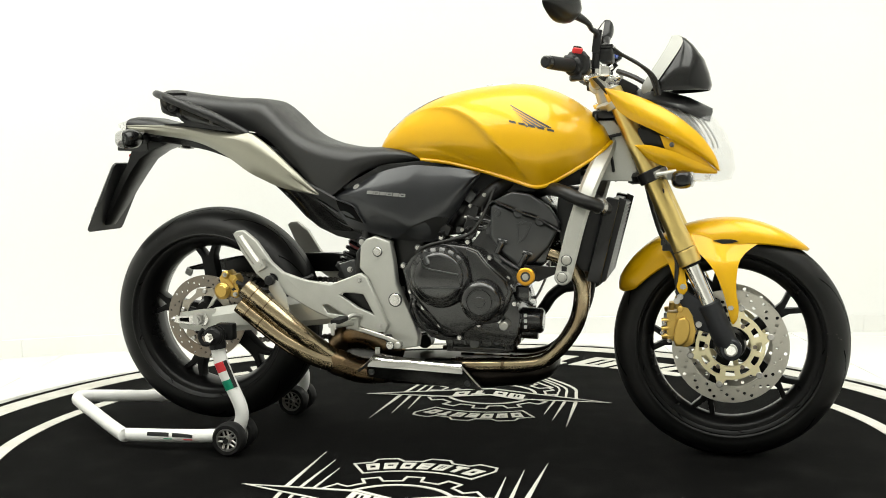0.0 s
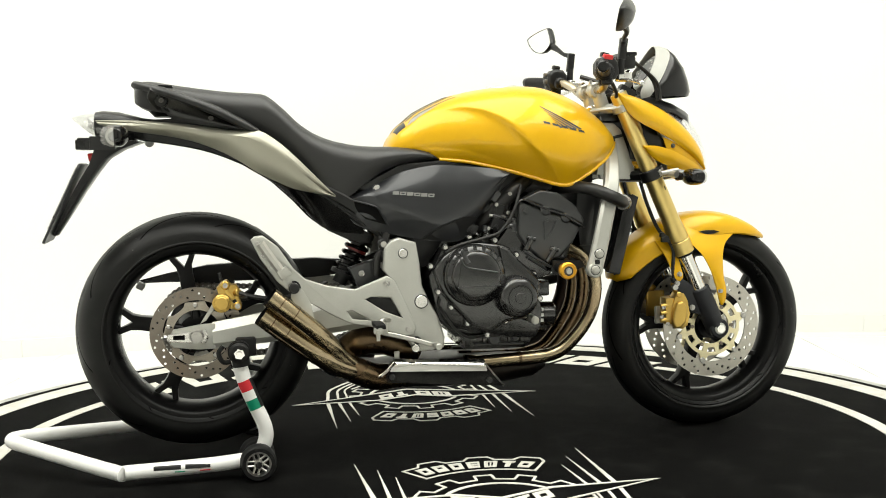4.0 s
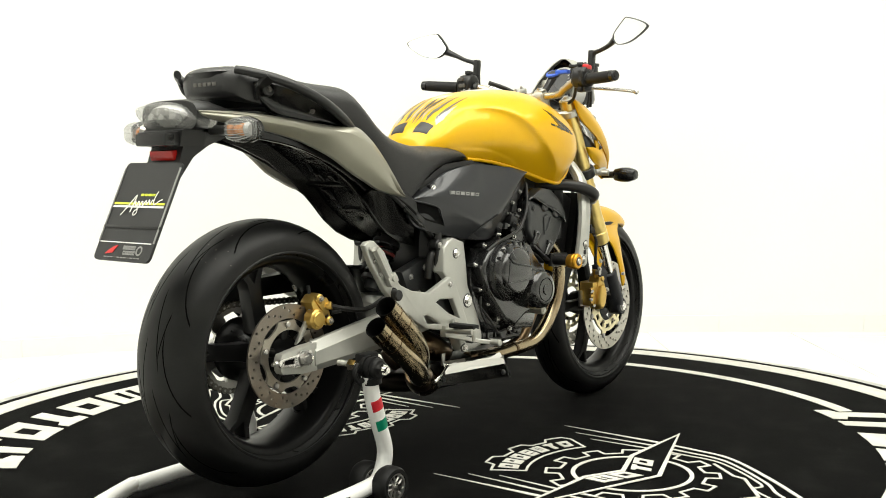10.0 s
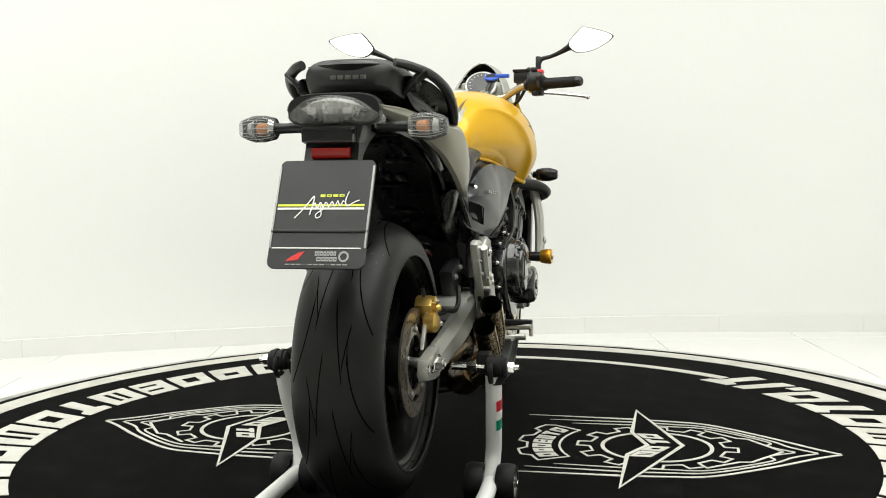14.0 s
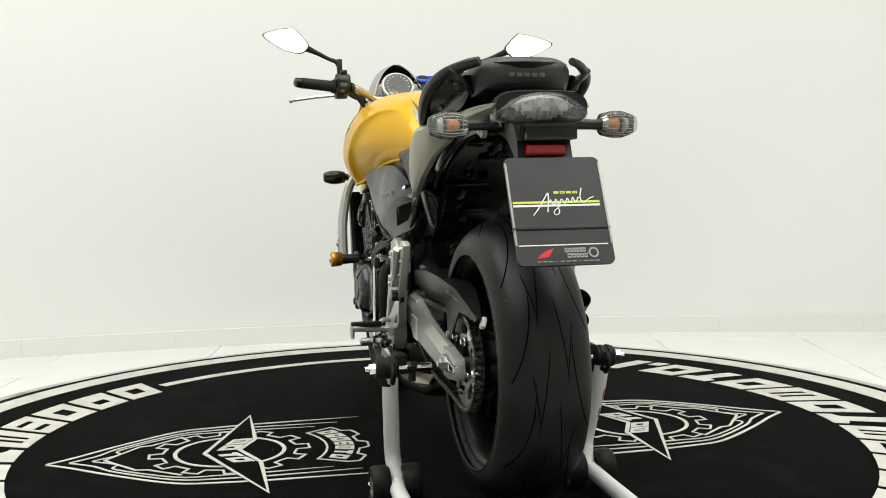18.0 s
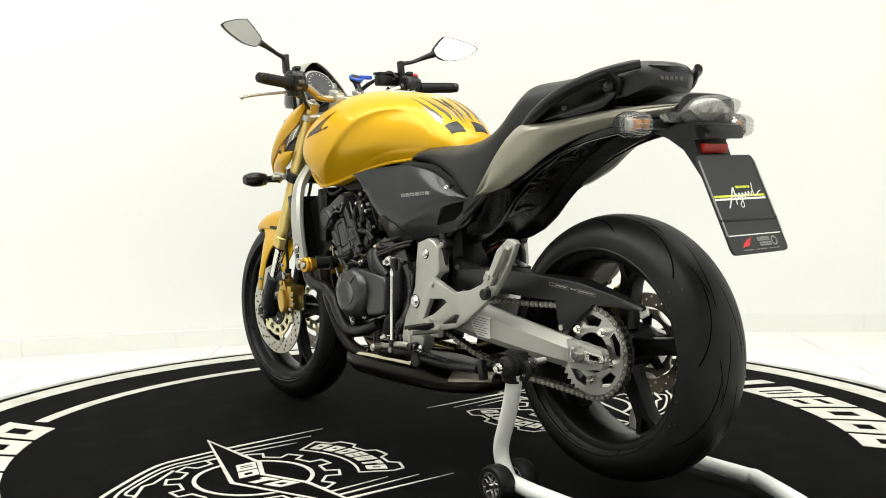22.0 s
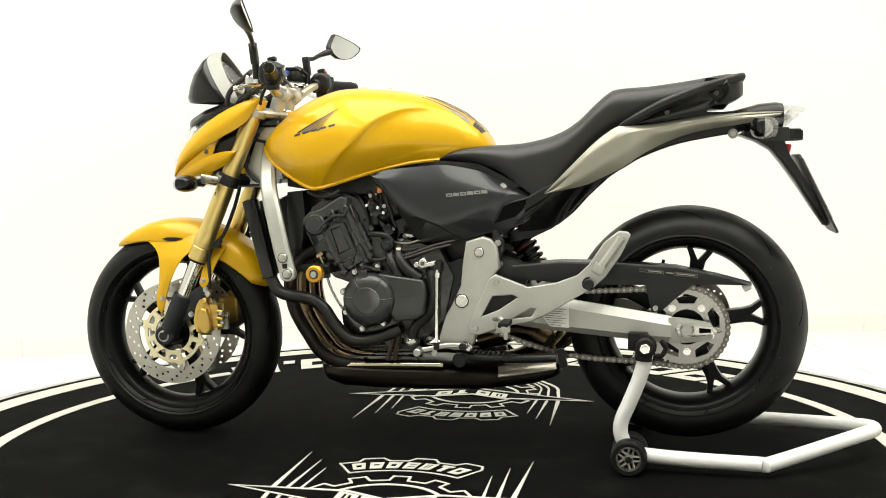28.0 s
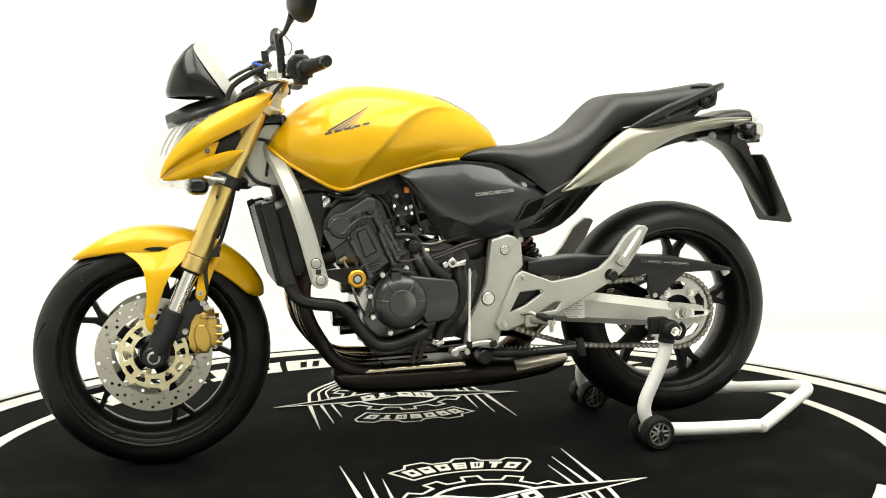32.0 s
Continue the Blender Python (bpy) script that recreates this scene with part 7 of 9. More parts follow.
    block(bm, (0.016, -0.214, 0.540), (0.018, 0.030, 0.016), 0.003, Euler((0, 0.3, 0)))
    rod(bm, (0.014, -0.226, 0.534), (0.022, -0.232, 0.516), 0.007, n=12)
    rod(bm, (0.006, -0.215, 0.546), (0.030, -0.215, 0.538), 0.0075, n=6)
    part("clutch_arm", bm, ENGINE_GREY, cc, "clutch cable arm")
    bm = B()
    lathe(bm, [(0.001, -0.243), (0.030, -0.243), (0.031, -0.240), (0.033, -0.240), (0.034, -0.243), (0.043, -0.242), (0.050, -0.236), (0.054, -0.224), (0.056, -0.190), (0.001, -0.190)], 48, (0.157, 0, 0.422))
    rod(bm, (0.157, -0.242, 0.422), (0.157, -0.246, 0.422), 0.014, n=20, bevel=0.001)
    part("pulse_cover", bm, ENGINE, cc, "black round pulse cover")
    for k, (x, z) in enumerate(((0.041, 0.579), (0.111, 0.568), (-0.023, 0.553), (-0.063, 0.505), (-0.044, 0.437), (-0.010, 0.395), (0.169, 0.528), (0.217, 0.475), (0.233, 0.409), (0.034, 0.350), (0.087, 0.317), (0.138, 0.352), (0.193, 0.363))):
        bm = B()
        rod(bm, (x, -0.146, z), (x, -0.168, z), 0.0085, n=14, bevel=0.001)
        part("bolt_boss", bm, ENGINE, cc)
        bm = B()
        bolt_head(bm, (x, -0.167, z), (0, -1, 0), 0.0052, 0.007)
        part("cover_bolt", bm, BRIGHT, cc, "small steel bolt")
    bm = B()
    rod(bm, (0.210, -0.150, 0.355), (0.210, -0.200, 0.355), 0.0115, n=20, bevel=0.002)
    rod(bm, (0.210, -0.199, 0.355), (0.210, -0.204, 0.355), 0.006, n=6)
    part("drain_plug", bm, ALU, cc, "aluminium plug")
    # left-hand sprocket cover with a sharp rib, then the round generator cover before it
    bm = B()
    slab(bm, [(0.130, 0.486), (0.108, 0.483), (0.011, 0.470), (0.003, 0.455), (0.000, 0.430), (0.006, 0.380), (0.028, 0.366), (0.086, 0.358), (0.12, 0.41)], 0.140, 0.190, bevel=0.007, seg=3)
    for v in bm.verts:
        if v.co.y > 0.18:
            v.co.y += 0.006 * max(1 - abs(v.co.z - 0.424) / 0.05, 0)
    sc = part("sprocket_cover", bm, ENGINE_GREY, eng, "graphite sprocket cover")
    bm = B()
    slab(bm, [(0.082, 0.4235), (0.014, 0.4305), (0.014, 0.4275), (0.082, 0.4205)], 0.186, 0.1945)
    part("cover_rib", bm, ENGINE_GREY, sc)
    # Solid black disc gives the gap behind the cover its shade.
    bm = B()
    rod(bm, (0.150, 0.146, 0.417), (0.150, 0.176, 0.417), 0.073, n=56, bevel=0.004)
    part("generator_base", bm, BLACK, eng, "black disc painted as the shaded gap behind the round cover")
    bm = B()
    lathe(bm, [(0.001, 0.214), (0.036, 0.214), (0.046, 0.213), (0.058, 0.209), (0.0655, 0.203), (0.070, 0.193), (0.0715, 0.180), (0.0715, 0.168), (0.001, 0.166)], 72, (0.155, 0, 0.417))
    gen = part("generator_cover", bm, ENGINE_GREY, eng, "graphite round generator cover")
    for a0 in (55, 124, 176, 8):
        bm = B()
        a = radians(a0)
        bar(bm, [(0.155 + r * math.cos(a), y, 0.417 + r * math.sin(a)) for r, y in ((0.036, 0.2145), (0.050, 0.2125), (0.064, 0.2055))], 0.0035, 0.004, steps=3)
        part("cover_rib", bm, ENGINE_GREY, gen)
    bm = B()
    rod(bm, (0.155, 0.212, 0.417), (0.155, 0.2165, 0.417), 0.0350, n=44, bevel=0.0015)
    part("cover_disc", bm, material("scuffed_grey_casting", (0.045, 0.045, 0.045), 0.45, 0.3, 0.2, 60, 0.3, dirt=(0.40, 0.40, 0.39), dirt_amount=0.55), gen, "scuffed grey centre disc")
    bm = B()
    slab(bm, [(0.181, 0.496), (0.154, 0.496), (0.155, 0.468), (0.180, 0.468)], 0.160, 0.208, bevel=0.004)
    block(bm, (0.150, 0.175, 0.500), (0.050, 0.020, 0.010), 0.003, Euler((0, -0.2, 0)))
    part("cover_lug", bm, ENGINE, gen, "wire lug on top of the cover")
    for x, z in ((0.198, 0.488), (0.135, 0.503), (0.225, 0.380), (0.180, 0.337), (0.122, 0.352), (0.231, 0.435)):
        bm = B()
        rod(bm, (x, 0.150, z), (x, 0.176, z), 0.0085, n=14, bevel=0.001)
        part("bolt_boss", bm, ENGINE_GREY, gen)
        bm = B()
        bolt_head(bm, (x, 0.174, z), (0, 1, 0), 0.0062, 0.008)
        part("cover_bolt", bm, BRIGHT, gen, "small steel bolt")
    # coolant hose round the sprocket cover, its clamp, and two brown drain tubes
    bm = B()
    sweep(bm, [(0.000, 0.140, 0.505), (-0.008, 0.158, 0.482), (-0.014, 0.164, 0.452), (-0.013, 0.164, 0.414), (0.007, 0.160, 0.372), (0.034, 0.156, 0.348), (0.048, 0.152, 0.315), (0.052, 0.146, 0.296)], 0.0145, 14, 6)
    hs = part("coolant_hose", bm, HOSE, BIKE, "black rubber coolant hose")
    bm = B()
    rod(bm, (0.050, 0.150, 0.312), (0.053, 0.147, 0.298), 0.0165, n=18, bevel=0.001)
    block(bm, (0.047, 0.168, 0.302), (0.022, 0.008, 0.012), 0.002, Euler((0, 0.5, 0)))
    part("hose_clamp", bm, BRIGHT, hs, "bright hose clamp")
    for x0, x1 in ((0.094, 0.118), (0.083, 0.099)):
        bm = B()
        sweep(bm, [(x0 - 0.004, 0.120, 0.360), (x0, 0.148, 0.330), ((x0 + x1) / 2, 0.153, 0.292), (x1, 0.146, 0.250)], 0.0062, 10, 5)
        part("drain_tube", bm, material("aged_brown_tube", (0.035, 0.020, 0.014), 0.4, 0.0, 0.2, 60, 0.1), BIKE, "brownish rubber drain tube")
    # dark block of throttle bodies and airbox between the covers
    bm = B()
    slab(bm, [(-0.200, 0.690), (-0.050, 0.752), (0.120, 0.738), (0.155, 0.690), (0.130, 0.630), (0.080, 0.585), (-0.040, 0.570), (-0.150, 0.600)], -0.115, 0.115, bevel=0.012)
    part("airbox", bm, BLACK, BIKE, "black airbox body")
    for k in range(4):
        y = -0.12 + 0.08 * k
        bm = B()
        rod(bm, (0.085, y, 0.655), (0.175, y, 0.612), 0.026, n=16)
        rod(bm, (0.120, y, 0.640), (0.130, y, 0.635), 0.031, n=16)
        part("throttle_body", bm, BLACK, BIKE, "black throttle body")
    for p in ((0.07, 0.135, 0.612, 0.04), (0.085, 0.150, 0.672, 0.03), (0.135, 0.145, 0.650, 0.035), (0.05, -0.150, 0.600, 0.03), (0.12, -0.150, 0.610, 0.035)):
        bm = B()
        block(bm, p[:3], (p[3], 0.03, p[3] * 0.9), 0.005, Euler((0, 0.4, 0)))
        rod(bm, (p[0], p[1], p[2]), (p[0] - 0.01, p[1] * 1.15, p[2] - 0.012), 0.007, n=8)
        part("sensor", bm, BLACK, BIKE, "black sensor housing")
    bm = B()
    rod(bm, (0.110, 0.140, 0.560), (0.110, 0.172, 0.560), 0.0175, n=22, bevel=0.003)
    rod(bm, (0.110, 0.171, 0.560), (0.110, 0.177, 0.560), 0.0110, n=18, bevel=0.002)
    sweep(bm, [(0.160, 0.160, 0.588), (0.135, 0.166, 0.588), (0.112, 0.166, 0.584), (0.096, 0.162, 0.568)], 0.008, 12, 5)
    rod(bm, (0.110, 0.150, 0.545), (0.110, 0.155, 0.520), 0.010, n=14, bevel=0.002)
    part("throttle_linkage", bm, BLACK, BIKE, "black throttle linkage")
    bm = B()
    rod(bm, (0.084, 0.165, 0.548), (0.072, 0.166, 0.548), 0.0055, n=10, bevel=0.001)
    part("brass_union", bm, CARRIER, BIKE, "brassy cable union")
    bm = B()
    sweep(bm, [(0.072, 0.166, 0.548), (0.050, 0.166, 0.547), (0.030, 0.160, 0.550)], 0.004, 8, 3)
    part("cable", bm, HOSE, BIKE, "black control cable")
    for pts in ([(0.166, 0.166, 0.524), (0.130, 0.168, 0.520), (0.111, 0.168, 0.526), (0.056, 0.168, 0.534), (-0.015, 0.162, 0.558), (-0.069, 0.150, 0.571)], [(0.095, 0.168, 0.516), (0.056, 0.170, 0.526), (-0.010, 0.164, 0.548), (-0.060, 0.152, 0.560)]):
        bm = B()
        sweep(bm, pts, 0.0042, 8, 5)
        part("cable", bm, material("dark_brown_sleeve", (0.018, 0.011, 0.009), 0.45), BIKE, "dark brown sleeved cable")
    bm = B()
    block(bm, (0.140, 0.160, 0.652), (0.030, 0.022, 0.034), 0.006, Euler((0, 0.5, 0)))
    rod(bm, (0.144, 0.160, 0.640), (0.140, 0.160, 0.612), 0.010, n=14, bevel=0.002)
    part("injector", bm, GLOSS_BLACK, BIKE, "black injector body")
    for x, z in ((0.161, 0.668), (0.116, 0.648), (0.131, 0.662)):
        bm = B()
        rod(bm, (x, 0.150, z), (x + 0.002, 0.172, z - 0.004), 0.0045, n=10, bevel=0.001)
        part("clip_screw", bm, BRIGHT, BIKE)
    bm = B()
    block(bm, (0.128, 0.158, 0.705), (0.014, 0.014, 0.016), 0.003)
    part("orange_plug", bm, material("orange_plug_plastic", (0.55, 0.16, 0.02), 0.4), BIKE, "orange connector plug")
    # cables, plugs and clips crowded between engine and tank
    rnd = random.Random(7)
    for sg in SIDES:
        for k in range(9):
            x, z = 0.085 + 0.016 * k, 0.735 - 0.014 * k + 0.02 * rnd.random()
            bm = B()
            y = sg * (0.118 + 0.035 * rnd.random())
            sweep(bm, [(x + 0.05, y * 0.8, z + 0.012), (x + 0.02, y, z - 0.01), (x - 0.015 + 0.03 * rnd.random(), y * 1.06, z - 0.055), (x - 0.01, y, z - 0.10 - 0.03 * rnd.random())], 0.003 + 0.003 * rnd.random(), 8, 5)
            part("cable", bm, HOSE, BIKE, "black control cable")
        for k in range(8):
            bm = B()
            x, z = 0.07 + 0.10 * rnd.random(), 0.585 + 0.12 * rnd.random()
            w = 0.012 + 0.012 * rnd.random()
            block(bm, (x, sg * (0.130 + 0.03 * rnd.random()), z), (w, 0.018, w * 1.3), 0.003, Euler((0, rnd.random(), 0)))
            part("connector", bm, (BLACK, ENGINE_GREY, GLOSS_BLACK)[k % 3], BIKE, "small black connector")
        for x, z in ((0.118, 0.662), (0.150, 0.640), (0.095, 0.600), (0.155, 0.690)):
            bm = B()
            bolt_head(bm, (x, sg * 0.158, z), (0, sg, 0), 0.005, 0.006)
            part("clip_screw", bm, STEEL, BIKE)
    # oil filter and water pump at the front
    bm = B()
    rod(bm, (0.225, -0.085, 0.357), (0.298, -0.085, 0.354), 0.0335, n=28, bevel=0.006)
    part("oil_filter", bm, ENGINE, eng, "black oil filter")
    for k in range(3):
        bm = B()
        block(bm, (0.254, -0.1190, 0.372 - 0.015 * k), (0.008, 0.002, 0.009), 0)
        part("printed_bar", bm, WHITE_STICKER, eng)
    bm = B()
    rod(bm, (0.235, -0.06, 0.322), (0.280, -0.06, 0.320), 0.020, n=20, bevel=0.003)
    part("oil_cooler_fitting", bm, ENGINE, eng)
    for p in ((0.250, -0.12, 0.432),):
        bm = B()
        block(bm, p, (0.035, 0.05, 0.04), 0.006)
        part("front_mount", bm, ENGINE, eng)
    # crash bobbins
    for sg in SIDES:
        bm = B()
        rod(bm, (0.279, sg * 0.238, 0.491), (0.279, sg * 0.262, 0.491), 0.0195, 0.022, 28, bevel=0.003)
        rod(bm, (0.279, sg * 0.260, 0.491), (0.279, sg * 0.272, 0.491), 0.0225, n=28, bevel=0.003)
        cb = part("crash_bobbin", bm, material("orange_anodised", (0.66, 0.33, 0.03), 0.3, 0.85), BIKE, "orange anodised crash bobbin")
        # No hole is cut; a dark disc paints its shade.
        bm = B()
        rod(bm, (0.279, sg * 0.2705, 0.491), (0.279, sg * 0.2725, 0.491), 0.0125, n=20)
        part("bobbin_shade", bm, ENGINE_GREY, cb, "dark disc painted as the shaded bolt recess")
        bm = B()
        rod(bm, (0.279, sg * 0.2715, 0.491), (0.279, sg * 0.2765, 0.491), 0.0085, 0.0075, n=12)
        part("bobbin_bolt", bm, ALU, cb, "steel socket bolt")
        bm = B()
        rod(bm, (0.279, sg * 0.165, 0.491), (0.279, sg * 0.240, 0.491), 0.014, n=16)
        part("spacer", bm, BLACK, cb)
        bm = B()
        slab(bm, [(0.262, 0.512), (0.345, 0.508), (0.352, 0.494), (0.300, 0.470), (0.262, 0.474)], sg * 0.180, sg * 0.192, bevel=0.003)
        part("engine_bracket", bm, BLACK, BIKE, "black engine mounting bracket")


def cooling():
    # radiator, leaning forward
    bottom, topp = Vector((0.437, 0, 0.470)), Vector((0.487, 0, 0.680))
    d = (topp - bottom).normalized()
    n = Vector((d.z, 0, -d.x))
    rot = Euler((0, math.atan2(d.x, d.z), 0))
    mid = (bottom + topp) / 2
    bm = B()
    block(bm, mid, (0.022, 0.30, 0.205), 0.003, rot)
    rad = part("radiator", bm, BLACK, BIKE, "black radiator")
    for sg in SIDES:
        bm = B()
        block(bm, mid + Vector((0, sg * 0.168, 0)), (0.034, 0.036, 0.218), 0.006, rot)
        part("radiator_tank", bm, GLOSS_BLACK, rad, "black radiator side tank")
        bm = B()
        slab(bm, [(0.448, 0.462), (0.466, 0.470), (0.518, 0.674), (0.500, 0.682)], sg * 0.150, sg * 0.155, bevel=0.001)
        part("radiator_guard_side", bm, BLACK, rad)
    me = B()
    block(me, (0, 0, 0), (0.012, 0.29, 0.003), 0.0)
    for v in me.verts:
        v.co.z += (-0.5 * v.co.x)
    me = finish(me, "radiator_slat", BLACK)
    for k in range(20):
        p = bottom + d * (0.012 + 0.0100 * k) + n * 0.022
        part("radiator_slat", me, None, rad, "", Matrix.Translation(p) @ rot.to_matrix().to_4x4())
    for sg, path, r, mat in ((-1, [(0.478, -0.165, 0.652), (0.450, -0.210, 0.664), (0.414, -0.236, 0.678), (0.368, -0.214, 0.698), (0.325, -0.165, 0.705), (0.290, -0.10, 0.697)], 0.0170, HOSE),
                             (-1, [(0.228, -0.100, 0.735), (0.179, -0.130, 0.702), (0.139, -0.135, 0.668), (0.103, -0.130, 0.632), (0.075, -0.110, 0.600)], 0.021, HOSE),
                             (1, [(0.440, 0.165, 0.478), (0.415, 0.170, 0.436), (0.378, 0.172, 0.422), (0.340, 0.172, 0.417), (0.315, 0.172, 0.411), (0.284, 0.172, 0.387), (0.260, 0.172, 0.351), (0.223, 0.172, 0.312), (0.192, 0.170, 0.303), (0.154, 0.168, 0.307), (0.104, 0.165, 0.324), (0.079, 0.160, 0.335)], 0.0165, HOSE),
                             (1, [(0.085, 0.145, 0.550), (0.077, 0.165, 0.525), (0.065, 0.170, 0.506), (0.046, 0.170, 0.488), (0.022, 0.165, 0.472)], 0.0145, HOSE),
                             (1, [(0.108, 0.145, 0.545), (0.102, 0.162, 0.522), (0.090, 0.168, 0.500), (0.077, 0.165, 0.475)], 0.014, HOSE),
                             (-1, [(0.185, -0.160, 0.712), (0.160, -0.178, 0.646), (0.124, -0.182, 0.594), (0.082, -0.186, 0.578), (0.010, -0.188, 0.560), (-0.025, -0.180, 0.540)], 0.0045, HOSE),
                             (-1, [(-0.040, -0.160, 0.395), (-0.012, -0.178, 0.351), (0.010, -0.176, 0.328), (0.040, -0.165, 0.312), (0.088, -0.160, 0.316)], 0.0035, HOSE),
                             (-1, [(0.06, -0.13, 0.60), (0.02, -0.155, 0.612), (-0.02, -0.150, 0.600), (-0.07, -0.12, 0.59)], 0.009, HOSE),
                             (1, [(0.17, 0.12, 0.70), (0.150, 0.150, 0.665), (0.140, 0.155, 0.63), (0.115, 0.150, 0.60)], 0.0055, HOSE),
                             (1, [(0.24, 0.16, 0.705), (0.265, 0.17, 0.690), (0.30, 0.165, 0.690), (0.33, 0.15, 0.70)], 0.0055, HOSE),
                             (-1, [(0.03, -0.175, 0.330), (-0.02, -0.172, 0.345), (-0.045, -0.170, 0.385), (-0.040, -0.168, 0.42)], 0.003, HOSE),
                             (-1, [(-0.10, -0.12, 0.60), (-0.125, -0.13, 0.56), (-0.190, -0.125, 0.54), (-0.20, -0.12, 0.48)], 0.010, HOSE),
                             (1, [(0.02, 0.150, 0.570), (-0.02, 0.155, 0.580), (-0.06, 0.150, 0.590), (-0.11, 0.13, 0.592)], 0.007, HOSE),
                             (1, [(0.115, 0.140, 0.570), (0.06, 0.150, 0.562), (0.0, 0.150, 0.578), (-0.05, 0.145, 0.575)], 0.004, CHAIN)):
        bm = B()
        sweep(bm, path, r, 12, 6)
        part("hose", bm, mat, BIKE, "black rubber hose")
    bm = B()
    rod(bm, (0.452, -0.207, 0.6635), (0.460, -0.196, 0.660), 0.0208, n=20)
    part("hose_clamp", bm, STEEL, BIKE)


def exhaust():
    near = [(0.315, 0.540), (0.362, 0.518), (0.396, 0.470), (0.404, 0.415), (0.388, 0.350), (0.345, 0.288), (0.290, 0.248), (0.20, 0.238), (0.05, 0.232)]
    inner = [(0.312, 0.540), (0.354, 0.520), (0.386, 0.474), (0.392, 0.415), (0.378, 0.350), (0.340, 0.288), (0.292, 0.240), (0.20, 0.222), (0.05, 0.226)]
    outer = [(0.315, 0.540), (0.358, 0.520), (0.390, 0.480), (0.396, 0.430), (0.384, 0.372), (0.352, 0.312), (0.312, 0.256), (0.24, 0.228), (0.05, 0.225)]
    for k, (y, run) in enumerate(((-0.135, near), (-0.062, inner), (0.030, inner), (0.135, outer))):
        bm = B()
        sweep(bm, [(x, y * (1 - 0.03 * i), z) for i, (x, z) in enumerate(run)], 0.0185, 16, 6)
        pipe = part("header_pipe", bm, (TITAN, HEADER, HEADER, HEADER_DARK)[k], BIKE, ("heat-bronzed steel header pipe", "browned steel header pipe", "browned steel header pipe", "blackened steel header pipe")[k])
        bm = B()
        rod(bm, (0.195, y * 0.79, run[7][1]), (0.188, y * 0.79, run[7][1]), 0.0205, n=18)
        part("weld_ring", bm, HEADER, pipe)
    # flat silencer box under the engine
    bm = B()
    rings = []
    for x, w, zt, zb, yc in ((0.318, 0.030, 0.226, 0.205, 0.07), (0.300, 0.060, 0.232, 0.180, 0.06), (0.255, 0.085, 0.236, 0.164, 0.045), (0.15, 0.105, 0.238, 0.158, 0.025), (0.0, 0.112, 0.240, 0.158, 0.02), (-0.12, 0.110, 0.234, 0.162, 0.02), (-0.18, 0.098, 0.228, 0.168, 0.02), (-0.27, 0.085, 0.236, 0.182, 0.03), (-0.320, 0.070, 0.243, 0.200, 0.035), (-0.334, 0.050, 0.238, 0.208, 0.035)):
        zc, h = (zt + zb) / 2, (zt - zb) / 2
        rings.append([(x, yc + w * math.copysign(abs(math.cos(a)) ** 0.6, math.cos(a)), zc + h * math.copysign(abs(math.sin(a)) ** 0.7, math.sin(a))) for a in [2 * math.pi * j / 24 for j in range(24)]])
    rings_to_mesh(bm, rings)
    box = part("silencer", bm, BURNT, BIKE, "burnt dark steel silencer box", smooth=50)
    bm = B()
    shell(bm, [(0.285, 0.112, 0.232), (0.15, 0.128, 0.240), (0.0, 0.132, 0.243), (-0.03, 0.131, 0.242)], [(0.292, 0.118, 0.222), (0.15, 0.135, 0.230), (0.0, 0.138, 0.233), (-0.03, 0.137, 0.232)], 0.003, 0.004, 4, 5, out=(0, 0.7, 0.7))
    part("heat_shield", bm, BURNT_CHROME, box, "golden burnt chrome heat shield strip")
    bm = B()
    shell(bm, [(-0.175, 0.108, 0.232), (-0.25, 0.108, 0.242), (-0.326, 0.096, 0.252)], [(-0.178, 0.128, 0.208), (-0.25, 0.126, 0.218), (-0.330, 0.112, 0.229)], 0.003, 0.004, 4, 4, out=(0, 0.7, 0.7))
    part("heat_shield", bm, STAINED, box, "stained dark steel end strip")
    # right-hand shield, chrome on its upper edge
    bm = B()
    shell(bm, [(-0.168, -0.144, 0.246), (-0.05, -0.147, 0.241), (0.080, -0.146, 0.234)], [(-0.184, -0.126, 0.196), (-0.03, -0.128, 0.183), (0.141, -0.128, 0.170)], 0.001, 0.004, 3, 4, out=(0, -1, 0))
    part("side_shield", bm, GLOSS_BLACK, box, "glossy black side shield")
    bm = B()
    shell(bm, [(-0.160, -0.135, 0.260), (-0.05, -0.137, 0.254), (0.086, -0.135, 0.247)], [(-0.172, -0.150, 0.229), (-0.05, -0.152, 0.224), (0.090, -0.151, 0.217)], 0.006, 0.004, 8, 6, out=(0, -0.7, 0.7))
    part("chrome_shield", bm, CHROME, box, "chrome upper shield")
    bm = B()
    bar(bm, [(0.085, -0.147, 0.238), (0.112, -0.138, 0.204), (0.141, -0.129, 0.170)], 0.004, 0.004, steps=1)
    part("shield_edge", bm, STEEL, box)
    bm = B()
    bar(bm, [(-0.158, -0.147, 0.252), (-0.185, -0.144, 0.226), (-0.216, -0.136, 0.204)], 0.008, 0.004, steps=3)
    part("shield_edge", bm, CHROME, box)
    bm = B()
    slab(bm, [(-0.165, 0.250), (0.080, 0.238), (0.135, 0.174), (-0.180, 0.200)], -0.125, -0.095, bevel=0.004)
    part("shield_back", bm, BURNT, box, "burnt steel behind the shield")
    for x, z in ((-0.165, 0.212), (0.100, 0.189)):
        bm = B()
        bolt_head(bm, (x, -0.136, z), (0, -1, 0), 0.008, 0.005)
        part("shield_bolt", bm, ENGINE_GREY, box)
